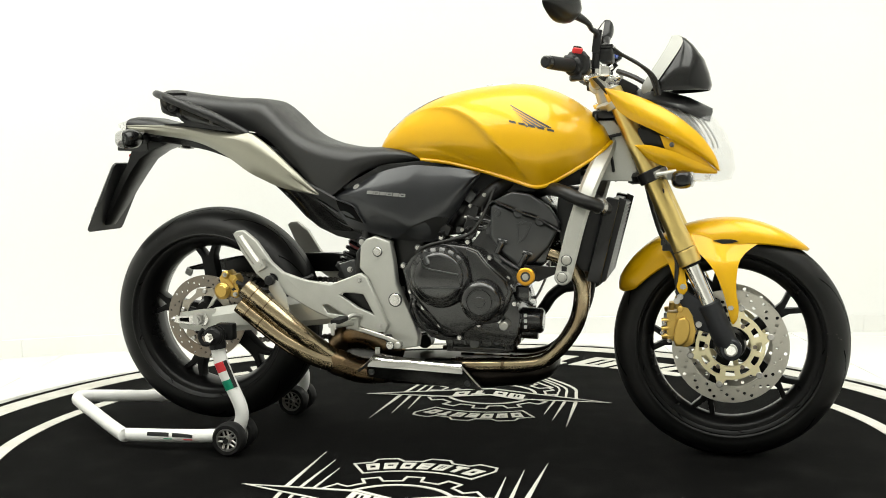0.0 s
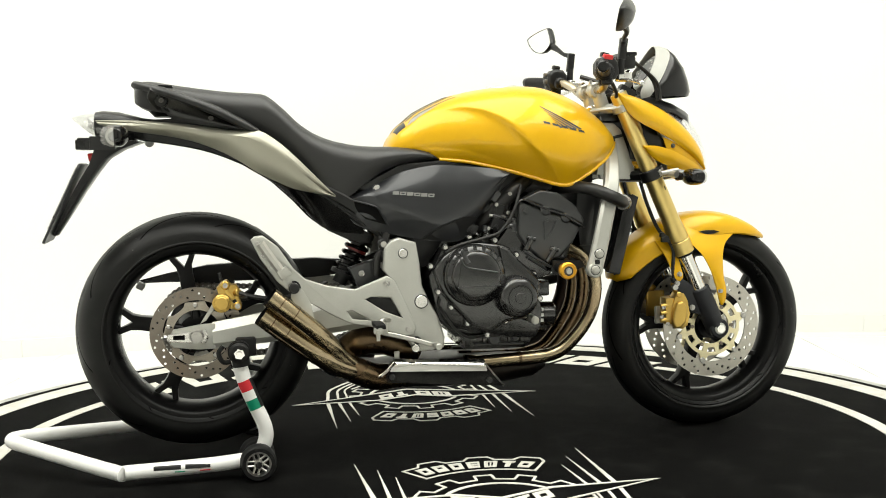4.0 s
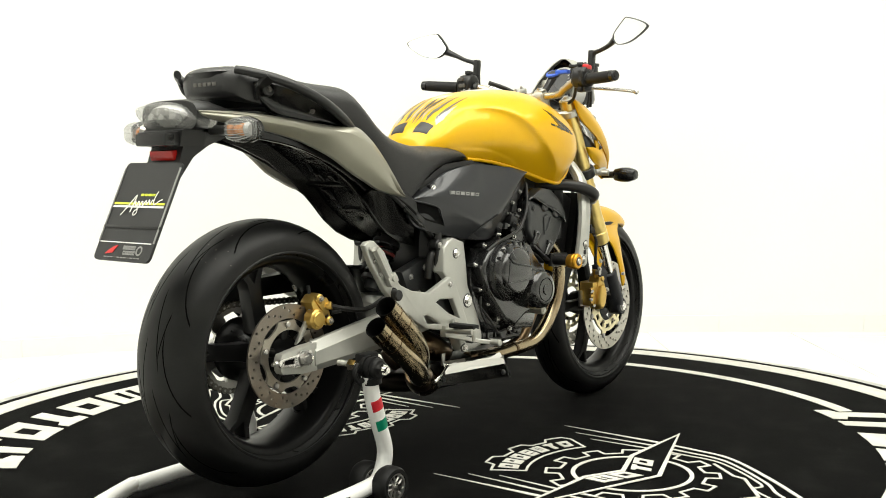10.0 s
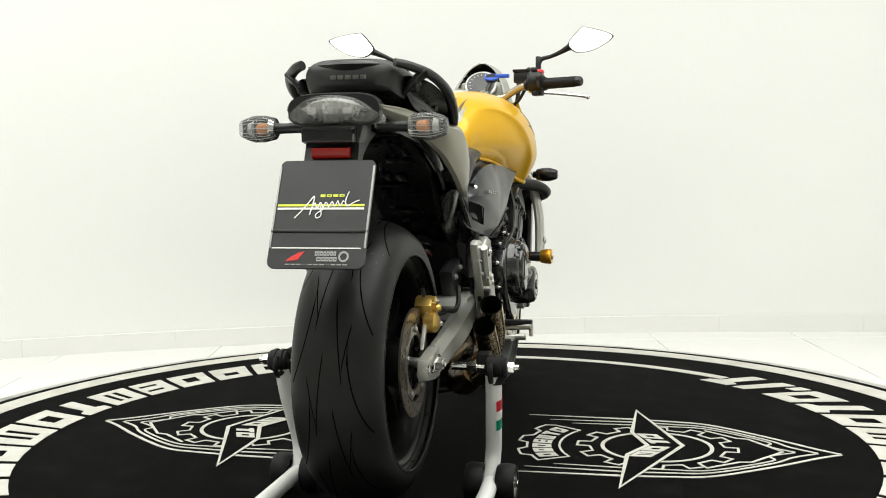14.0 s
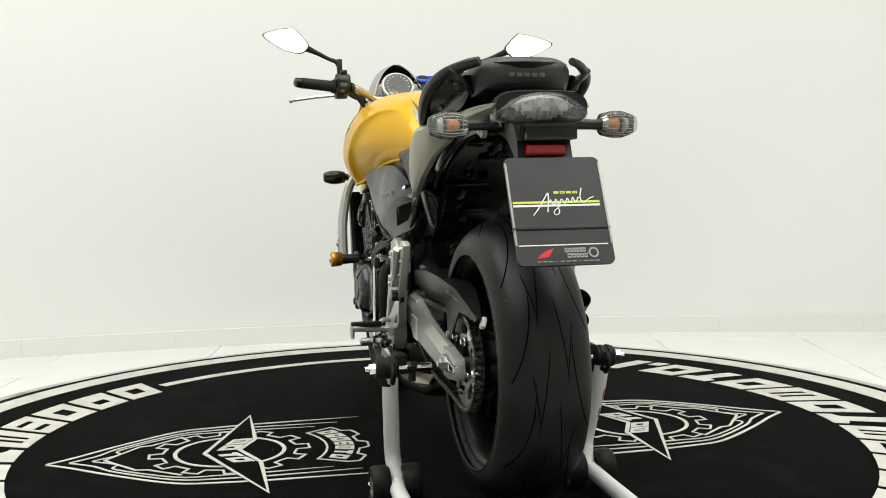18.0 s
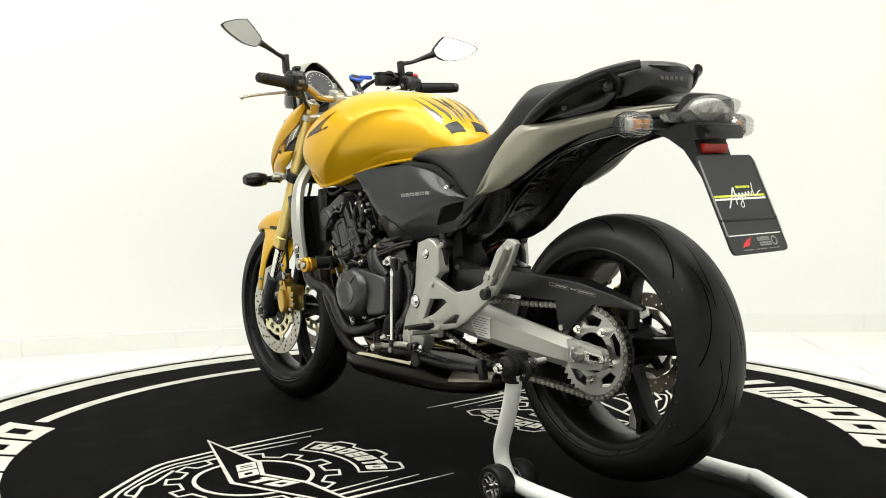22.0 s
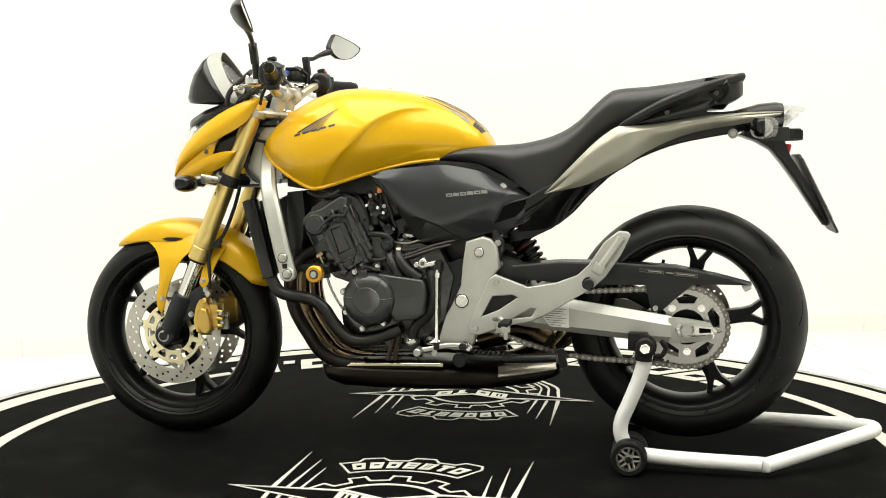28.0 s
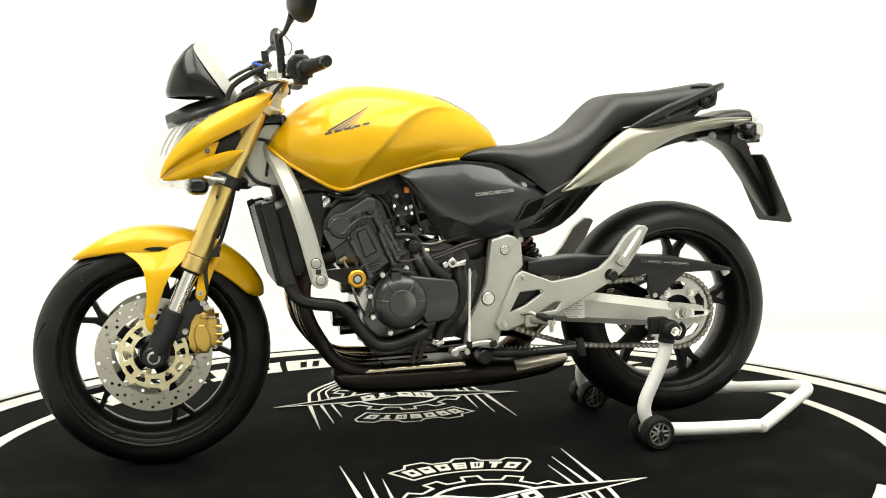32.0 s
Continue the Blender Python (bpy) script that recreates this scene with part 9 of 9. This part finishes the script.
    for k in range(11):
        mark("printed_bar", rect(-0.058 + 0.0112 * k, -L / 2 + 0.0062, -0.0495 + 0.0112 * k, -L / 2 + 0.0080), GREY_MARK if k % 4 == 3 else SILVER_MARK)
    for sg in SIDES:
        blinker((-0.845, sg * 0.176, 0.850), sg, 0.074, 0.0262, SIGNAL, True, (-0.845, sg * 0.075, 0.852), "clear turn signal with an amber bulb")
        blinker((0.655, sg * 0.208, 0.727), sg, 0.072, 0.0225, GLOSS_BLACK, False, (0.640, sg * 0.130, 0.728), "smoked black turn signal")
        bm = B()
        rings = []
        for f, q in ((0.0, 0.97), (0.6, 0.9), (1.0, 0.5)):
            x = 0.675 + 0.010 * f
            rings.append([(x, sg * 0.208 + 0.030 * q * math.cos(a), 0.727 + 0.020 * q * math.sin(a)) for a in [2 * math.pi * k / 20 for k in range(20)]])
        rings_to_mesh(bm, rings)
        part("signal_lens", bm, CLEAR, BIKE, "clear front signal lens")


def cockpit():
    # headlamp side cowls: an upper and a lower blade each side
    for sg in SIDES:
        Y = lambda pts: [(x, sg * y, z) for x, y, z in pts]
        bm = B()
        shell(bm, Y([(0.462, 0.140, 0.957), (0.512, 0.136, 0.946), (0.578, 0.130, 0.920), (0.645, 0.121, 0.880), (0.700, 0.108, 0.832), (0.733, 0.096, 0.785), (0.746, 0.085, 0.748)]),
              Y([(0.463, 0.142, 0.952), (0.494, 0.146, 0.902), (0.530, 0.148, 0.874), (0.575, 0.145, 0.852), (0.632, 0.136, 0.822), (0.697, 0.114, 0.782), (0.743, 0.087, 0.744)]), 0.014, 0.005, 8, 7, out=(0, sg, 0))
        cw = part("headlamp_cowl", bm, YELLOW, BIKE, "amber yellow headlamp cowl", smooth=50)
        bm = B()
        shell(bm, Y([(0.536, 0.142, 0.813), (0.577, 0.146, 0.811), (0.629, 0.142, 0.796), (0.688, 0.120, 0.770), (0.740, 0.086, 0.746)]),
              Y([(0.540, 0.140, 0.808), (0.572, 0.138, 0.776), (0.618, 0.132, 0.756), (0.685, 0.112, 0.741), (0.738, 0.085, 0.738)]), 0.006, 0.005, 6, 7, out=(0, sg, 0))
        part("lower_blade", bm, YELLOW, cw, "amber yellow lower blade", smooth=50)
        # Black panel fills the opening between the blades as its shade.
        bm = B()
        shell(bm, Y([(0.545, 0.124, 0.856), (0.590, 0.122, 0.838), (0.628, 0.116, 0.816)]), Y([(0.540, 0.122, 0.812), (0.590, 0.122, 0.806), (0.630, 0.114, 0.798)]), 0.002, 0.004, 4, 4, out=(0, sg, 0))
        part("cowl_shade", bm, BLACK, cw, "black panel painted as the shaded opening between the blades")
        bm = B()
        shell(bm, Y([(0.598, 0.132, 0.836), (0.632, 0.130, 0.822), (0.697, 0.110, 0.782), (0.740, 0.084, 0.744)]), Y([(0.612, 0.130, 0.800), (0.640, 0.128, 0.790), (0.697, 0.108, 0.764), (0.739, 0.083, 0.742)]), 0.001, 0.004, 4, 4, out=(0, sg, 0))
        part("cowl_flank", bm, YELLOW, cw, "amber yellow flank between the blades")
        bm = B()
        bolt_head(bm, (0.628, sg * 0.131, 0.812), (0, sg, 0), 0.006, 0.007)
        part("cowl_bolt", bm, GREY_MARK, cw)
        bm = B()
        bar(bm, [(0.625, sg * 0.120, 0.760), (0.635, sg * 0.125, 0.735), (0.650, sg * 0.130, 0.722)], 0.020, 0.012, steps=3)
        part("cowl_stay", bm, YELLOW, cw)
    # lamp: reflector bowl, clear lens, black hood
    prof = [(0.640, 0.925, 0.118), (0.690, 0.912, 0.116), (0.735, 0.880, 0.112), (0.763, 0.838, 0.106), (0.780, 0.792, 0.098), (0.786, 0.750, 0.088), (0.776, 0.722, 0.074), (0.740, 0.716, 0.062)]
    for name, off, mat, label in (("headlamp_lens", 0.0, LENS, "clear headlamp lens"), ("headlamp_reflector", 0.055, LAMP_SILVER, "silver headlamp reflector")):
        bm = B()
        rings = []
        for x, z, w in prof:
            row = []
            for k in range(-10, 11):
                y = w * k / 10
                row.append((x - off - 1.0 * (k / 10) ** 2 * w * 0.85, y * (1 - off * 3), z))
            back = [(p[0] - 0.004, p[1], p[2]) for p in reversed(row)]
            rings.append(row + back)
        rings_to_mesh(bm, rings)
        part(name, bm, mat, BIKE, label, smooth=50)
    bm = B()
    rings = []
    for x, w, z in ((0.500, 0.085, 0.955), (0.560, 0.108, 0.945), (0.620, 0.112, 0.938), (0.670, 0.106, 0.922), (0.710, 0.080, 0.902), (0.728, 0.030, 0.893)):
        row = [(x - 0.15 * (k / 8) ** 2 * w * 1.5, w * k / 8, z + 0.012 - 0.026 * (k / 8) ** 2) for k in range(-8, 9)]
        rings.append(row + [(p[0], p[1], p[2] - 0.008) for p in reversed(row)])
    rings_to_mesh(bm, rings)
    part("headlamp_hood", bm, BLACK, BIKE, "matt black headlamp hood", smooth=50)
    for k in range(-4, 5):
        if k == 0:
            continue
        bm = B()
        y = 0.022 * k
        q = (k * 0.022 / 0.112) ** 2 * 0.112 * 0.85
        bar(bm, [(0.672 - q, y, 0.903), (0.712 - q, y * 1.02, 0.868), (0.738 - q, y * 1.04, 0.826), (0.746 - q, y * 1.06, 0.802)], 0.004, 0.010, steps=4)
        part("lamp_blade", bm, LAMP_GREY if k % 2 else CHROME, BIKE, "upright blade inside the headlamp")
    bm = B()
    block(bm, (0.565, 0, 0.835), (0.09, 0.16, 0.13), 0.02)
    part("headlamp_shell", bm, BLACK, BIKE)
    # fly screen with silver rear trim
    bm = B()
    rings = []
    levels = ((1.094, 0.642, 0.636, 0.010), (1.085, 0.660, 0.648, 0.032), (1.066, 0.680, 0.648, 0.056), (1.030, 0.706, 0.628, 0.080), (0.995, 0.719, 0.605, 0.094), (0.965, 0.726, 0.584, 0.100), (0.948, 0.722, 0.572, 0.098))
    edges = {-1: [], 1: []}
    for z, xf, xr, w in levels:
        row = []
        for k in range(-12, 13):
            a = math.pi / 2 * k / 12
            x = xr + (xf - xr) * math.cos(a) ** 0.75
            row.append((x, w * math.copysign(abs(math.sin(a)) ** 0.85, math.sin(a)), z - 0.012 * math.cos(a) * (z < 0.96) * -0.3))
        edges[-1].append(row[0])
        edges[1].append(row[-1])
        rings.append(row + [(p[0] - 0.003, p[1] * 0.965, p[2]) for p in reversed(row)])
    rings_to_mesh(bm, rings)
    scr = part("fly_screen", bm, GLOSS_BLACK, BIKE, "glossy black fly screen", smooth=60)
    for sg in SIDES:
        bm = B()
        e = edges[sg]
        shell(bm, [(p[0] + 0.002, p[1] * 1.03 + sg * 0.001, p[2]) for p in e], [(p[0] - (0.013, 0.028, 0.036, 0.037, 0.036, 0.033, 0.018)[i], p[1] * 0.90, p[2] - 0.001 * i) for i, p in enumerate(e)], 0.001, 0.005, 4, 4, out=(0, sg, 0))
        part("screen_trim", bm, TRIM, scr, "silver screen trim")
        # Dark grey blocks paint the shade in the trim's slots.
        bm = B()
        for k in range(3):
            block(bm, (0.629 - 0.0125 * k, sg * (0.0530 + 0.0085 * k), 1.053 - 0.0165 * k), (0.009, 0.008, 0.012), 0.001, Euler((0, 0.7, 0)))
        part("trim_vent_shade", bm, GREY_MARK, scr)
    # instrument pod
    bm = B()
    rod(bm, (0.630, 0, 1.004), (0.600, 0, 1.024), 0.056, n=40, bevel=0.004)
    dial = part("speedometer", bm, FRAME, BIKE, "round speedometer with a silver bezel")
    bm = B()
    rod(bm, (0.6015, 0, 1.0230), (0.598, 0, 1.0253), 0.046, n=40)
    face = part("dial_face", bm, DIAL, dial, "dark dial")
    ax = Vector((-0.030, 0, 0.020)).normalized()
    s, t = Vector((0, 1, 0)), ax.cross(Vector((0, 1, 0)))
    for k in range(12):
        bm = B()
        a = radians(-30 + 20 * k)
        p = Vector((0.5975, 0, 1.0256)) + (s * math.cos(a) + t * -math.sin(a)) * 0.039
        q = Vector((0.5975, 0, 1.0256)) + (s * math.cos(a) + t * -math.sin(a)) * 0.033
        rod(bm, p, q, 0.0008, n=6)
        part("dial_tick", bm, WHITE_STICKER, face)
    bm = B()
    slab(bm, [(-0.060, 0.955), (0.060, 0.955), (0.085, 1.010), (0.062, 1.030), (-0.062, 1.030), (-0.085, 1.010)], 0.600, 0.625, axis="x", bevel=0.005)
    part("pod_panel", bm, FRAME, dial, "silver instrument panel")
    bm = B()
    block(bm, (0.598, 0, 0.975), (0.010, 0.085, 0.030), 0.004)
    part("lower_display", bm, DIAL, dial)
    # risers and handlebar
    for sg in SIDES:
        bm = B()
        rod(bm, (0.462, sg * 0.042, 0.905), (0.444, sg * 0.042, 0.962), 0.0205, 0.0185, n=22, bevel=0.002)
        rod(bm, (0.436, sg * 0.028, 0.968), (0.436, sg * 0.056, 0.968), 0.0225, n=22, bevel=0.003)
        block(bm, (0.440, sg * 0.042, 0.984), (0.048, 0.028, 0.014), 0.004, Euler((0, -0.3, 0)))
        rs = part("bar_clamp", bm, FRAME, BIKE, "aluminium handlebar clamp")
        for dx in (-0.012, 0.012):
            bm = B()
            bolt_head(bm, (0.438 + dx * 1.3, sg * 0.042, 0.989 + dx * 0.4), (-0.3, 0, 1), 0.0055, 0.008)
            part("clamp_bolt", bm, STEEL, rs)
    bm = B()
    sweep(bm, [(0.347, -0.343, 1.008), (0.392, -0.235, 1.006), (0.412, -0.175, 1.003), (0.430, -0.130, 0.985), (0.436, -0.095, 0.969), (0.436, 0, 0.968), (0.436, 0.095, 0.969), (0.430, 0.130, 0.985), (0.412, 0.175, 1.003), (0.392, 0.235, 1.006), (0.359, 0.343, 1.015)], 0.0112, 16, 6)
    part("handlebar", bm, material("bronze_handlebar", (0.50, 0.43, 0.31), 0.28, 0.95), BIKE, "bronze tapered handlebar")
    for sg in SIDES:
        axis = Vector((-0.41, -1.0, 0.015) if sg < 0 else (-0.30, 1.0, 0.085)).normalized()
        root = Vector((0.390, sg * 0.238, 1.0065))
        bm = B()
        rod(bm, root, root + axis * 0.108, 0.0168, 0.0160, 20, bevel=0.002)
        rod(bm, root, root + axis * 0.006, 0.0205, n=20, bevel=0.002)
        g = part("grip", bm, RUBBER, BIKE, "black rubber handlebar grip")
        bm = B()
        rod(bm, root + axis * 0.107, root + axis * 0.126, 0.0155, 0.0145, 18, bevel=0.003)
        rod(bm, root + axis * 0.125, root + axis * 0.1268, 0.006, n=10)
        part("bar_end", bm, GLOSS_BLACK, g, "black bar end weight")
        bm = B()
        rod(bm, root - axis * 0.046, root - axis * 0.002, 0.0255, 0.0240, 24, bevel=0.005)
        rod(bm, root - axis * 0.026, root - axis * 0.023, 0.0262, n=24)
        block(bm, root - axis * 0.024 + Vector((-0.008, 0, 0.014)), (0.034, 0.040, 0.028), 0.008, Euler((0, 0, radians(sg * 18))), 3)
        block(bm, root - axis * 0.024 + Vector((0.004, 0, -0.024)), (0.030, 0.034, 0.022), 0.007, Euler((0, 0, radians(sg * 15))), 3)
        rod(bm, root - axis * 0.052, root - axis * 0.066, 0.018, n=18, bevel=0.003)
        slab(bm, [(0.374, 1.002), (0.384, 0.986), (0.405, 0.981), (0.426, 0.986), (0.434, 1.002), (0.432, 1.028), (0.420, 1.042), (0.400, 1.046), (0.384, 1.041), (0.374, 1.026)], sg * 0.186, sg * 0.232, bevel=0.010, seg=3)
        block(bm, (0.402, sg * 0.205, 1.050), (0.022, 0.020, 0.012), 0.004, Euler((0, 0.2, 0)))
        block(bm, (0.392, sg * 0.210, 0.978), (0.020, 0.016, 0.016), 0.005)
        sw = part("switch_pod", bm, BLACK, BIKE, "black handlebar switch pod")
        bm = B()
        if sg < 0:
            block(bm, (0.404, -0.224, 1.043), (0.026, 0.020, 0.014), 0.005, Euler((0.2, 0.15, 0)))
            part("kill_switch", bm, RED, sw, "red kill switch")
        else:
            block(bm, (0.372, 0.214, 1.030), (0.010, 0.018, 0.010), 0.003)
            block(bm, (0.371, 0.210, 1.010), (0.012, 0.022, 0.012), 0.004)
            block(bm, (0.376, 0.214, 0.992), (0.010, 0.014, 0.009), 0.003)
            part("button", bm, GREY_MARK, sw)
        # lever
        bm = B()
        bar(bm, [(0.446, sg * 0.205, 0.985), (0.456, sg * 0.240, 0.982), (0.452, sg * 0.290, 0.977), (0.444, sg * 0.335, 0.971), (0.440, sg * 0.360, 0.967)], 0.011, 0.009, up=(0, 0, 1), steps=5, corner=0.4)
        bmesh.ops.create_uvsphere(bm, u_segments=12, v_segments=8, radius=0.0075, matrix=Matrix.Translation((0.440, sg * 0.364, 0.966)))
        part("lever", bm, BRIGHT, BIKE, "polished aluminium lever")
        bm = B()
        block(bm, (0.460, sg * 0.190, 0.994), (0.042, 0.026, 0.026), 0.007)
        rod(bm, (0.448, sg * 0.196, 0.984), (0.448, sg * 0.196, 1.012), 0.0125, n=16, bevel=0.002)
        rod(bm, (0.472, sg * 0.184, 1.000), (0.482, sg * 0.176, 1.006), 0.009, n=12, bevel=0.001)
        part("lever_perch", bm, CHROME, BIKE, "bright lever perch")
        # mirror
        dz = -0.003 if sg < 0 else 0.004
        dx = -0.020 if sg < 0 else 0.004
        yaw, lean = (0.45, 0.30) if sg < 0 else (0.28, 0.32)
        bm = B()
        rod(bm, (0.446, sg * 0.206, 1.000), (0.448, sg * 0.208, 1.046), 0.0095, n=14)
        block(bm, (0.450, sg * 0.211, 1.066), (0.020, 0.016, 0.056), 0.003, Euler((0, 0.12, 0)))
        sweep(bm, [(0.450, sg * 0.211, 1.072), (0.449, sg * 0.222, 1.086), (0.440, sg * 0.248, 1.093 + dz * 0.5), (0.434, sg * 0.280, 1.106 + dz), (0.424 + dx * 0.8, sg * 0.318, 1.122 + dz)], [0.0085, 0.0070, 0.0060, 0.0070, 0.0115], 12, 5)
        stem = part("mirror_stem", bm, BLACK, BIKE, "black mirror stem")
        outline = [(0.306, 1.128), (0.318, 1.109), (0.340, 1.101), (0.385, 1.110), (0.430, 1.136), (0.447, 1.152), (0.446, 1.158), (0.432, 1.165), (0.395, 1.175), (0.356, 1.181), (0.346, 1.178), (0.322, 1.152)]
        cyy, czz = 0.375, 1.140
        loops = []
        smooth_out = [(p.x, p.y) for p in smooth_path([(a, b, 0) for a, b in outline], 3, True)]

        def tilt(y, z, depth):
            # the glass leans so that it faces the rider
            return Vector((0.400 + dx - yaw * (y - cyy) + lean * (z - czz) + depth, sg * y, z + dz - (0.11 * max(y - 0.315, 0) if sg < 0 else 0)))
        for dep, q in ((0.0, 0.935), (-0.003, 0.972), (0.003, 1.0), (0.012, 0.96), (0.022, 0.80), (0.031, 0.54), (0.036, 0.28)):
            loops.append([tilt(cyy + (y - cyy) * q, czz + (z - czz) * q, dep) for y, z in smooth_out])
        bm = B()
        rings_to_mesh(bm, loops)
        hd = part("mirror_head", bm, BLACK, stem, "black mirror housing", smooth=50)
        bm = B()
        rings_to_mesh(bm, [[tilt(cyy + (y - cyy) * 0.925, czz + (z - czz) * 0.925, d0) for y, z in smooth_out] for d0 in (0.0005, -0.0012)])
        part("mirror_glass", bm, MIRROR, stem, "mirror glass")
    # reservoir, phone holder, clamp
    bm = B()
    block(bm, (0.471, -0.172, 1.032), (0.032, 0.082, 0.034), 0.007)
    rsv = part("fluid_reservoir", bm, BLACK, BIKE, "black brake fluid reservoir")
    bm = B()
    block(bm, (0.471, -0.172, 1.053), (0.036, 0.086, 0.010), 0.003)
    part("reservoir_lid", bm, GLOSS_BLACK, rsv)
    bm = B()
    bar(bm, [(0.446, -0.050, 0.985), (0.462, -0.054, 1.005), (0.482, -0.058, 1.026)], 0.022, 0.014, steps=3)
    rod(bm, (0.484, -0.058, 1.026), (0.476, -0.058, 1.040), 0.020, n=20, bevel=0.003)
    ph = part("phone_mount", bm, BLACK, BIKE, "black phone mount")
    bm = B()
    rod(bm, (0.480, -0.058, 1.034), (0.477, -0.058, 1.040), 0.023, n=24, bevel=0.001)
    block(bm, (0.480, -0.092, 1.040), (0.020, 0.045, 0.012), 0.004)
    part("mount_lever", bm, BLUE, ph, "blue anodised lever")
    for path, r in (([(0.443, -0.192, 1.040), (0.469, -0.178, 1.060), (0.504, -0.155, 1.038), (0.545, -0.138, 1.014), (0.573, -0.130, 0.994), (0.589, -0.124, 0.971), (0.597, -0.116, 0.938)], 0.0046),
                    ([(0.450, -0.188, 1.034), (0.480, -0.168, 1.044), (0.532, -0.136, 1.023), (0.568, -0.126, 0.994), (0.582, -0.120, 0.966), (0.589, -0.112, 0.936)], 0.0046),
                    ([(0.471, 0.180, 1.022), (0.520, 0.140, 1.000), (0.560, 0.118, 0.973), (0.575, 0.105, 0.940)], 0.0070),
                    ([(0.426, 0.190, 0.989), (0.470, 0.150, 0.979), (0.535, 0.110, 0.949), (0.552, 0.096, 0.920)], 0.0070),
                    ([(0.440, 0.185, 0.985), (0.470, 0.160, 0.975), (0.500, 0.120, 0.965), (0.520, 0.080, 0.940)], 0.0042),
                    ([(0.430, 0.170, 0.990), (0.460, 0.140, 0.955), (0.475, 0.110, 0.930), (0.480, 0.080, 0.890)], 0.0050),
                    ([(0.430, -0.170, 0.990), (0.460, -0.140, 0.955), (0.475, -0.085, 0.930), (0.480, -0.060, 0.890)], 0.0050),
                    ([(0.470, 0.060, 0.880), (0.520, 0.080, 0.830), (0.535, 0.085, 0.780), (0.510, 0.085, 0.735), (0.470, 0.080, 0.720)], 0.0048),
                    ([(0.560, -0.100, 0.720), (0.600, -0.120, 0.705), (0.605, -0.120, 0.680), (0.585, -0.10, 0.665)], 0.0055),
                    ([(0.560, 0.100, 0.720), (0.600, 0.120, 0.705), (0.605, 0.120, 0.680), (0.585, 0.10, 0.665)], 0.0055)):
        bm = B()
        sweep(bm, path, r, 8, 6)
        part("cable", bm, HOSE, BIKE, "black control cable")
    bm = B()
    block(bm, (0.500, 0.0, 0.905), (0.060, 0.10, 0.05), 0.01)
    block(bm, (0.510, 0.07, 0.965), (0.05, 0.03, 0.03), 0.006, Euler((0, 0.5, 0)))
    block(bm, (0.515, -0.07, 0.960), (0.05, 0.03, 0.03), 0.006, Euler((0, 0.5, 0)))
    part("cable_cluster", bm, BLACK, BIKE, "black cable guides and brackets")
    # ignition lock
    bm = B()
    rod(bm, (0.474, 0, 0.915), (0.466, 0, 0.938), 0.017, n=20, bevel=0.002)
    part("ignition_lock", bm, STEEL, BIKE)


body_panels()
frame_parts()
swingarm()
engine()
cooling()
exhaust()
controls_low()
tail()
cockpit()


# ---- floor tiles ----
def floor_tiles():
    """Square white tiles with fine joints, laid on the floor slab."""
    step, x0, y0 = 0.633, -0.330, 1.70
    bm = B()
    block(bm, (0, 0, -0.004), (step - 0.0035, step - 0.0035, 0.008), 0.0015, seg=1)
    me = finish(bm, "tile", TILE)
    for i in range(-5, 6):
        for j in range(-11, 1):
            x, y = x0 + step * (i + 0.5), y0 + step * (j + 0.5)
            if abs(x) > 3.4 or y < -5.5:
                continue
            part("tile", me, None, FLOOR, "", Matrix.Translation((x, y, FLOOR_Z + 0.0)))


floor_tiles()


# ---- what moves ----
def heading(t):
    """The turntable's angle, in degrees: a steady turn with a slight unevenness."""
    s = (t - 15.0) / 10.0
    return 83.278 + 6.52919 * (t - 15.0) + 0.16094 * s * s - 0.2211 * s ** 3


def motions():
    rows = [(0.5 * k, pose(0, 0, 0, 0, 0, heading(0.5 * k))) for k in range(65)]
    for ob in (TURNTABLE, STAND, BIKE):
        walk(ob, rows)


motions()
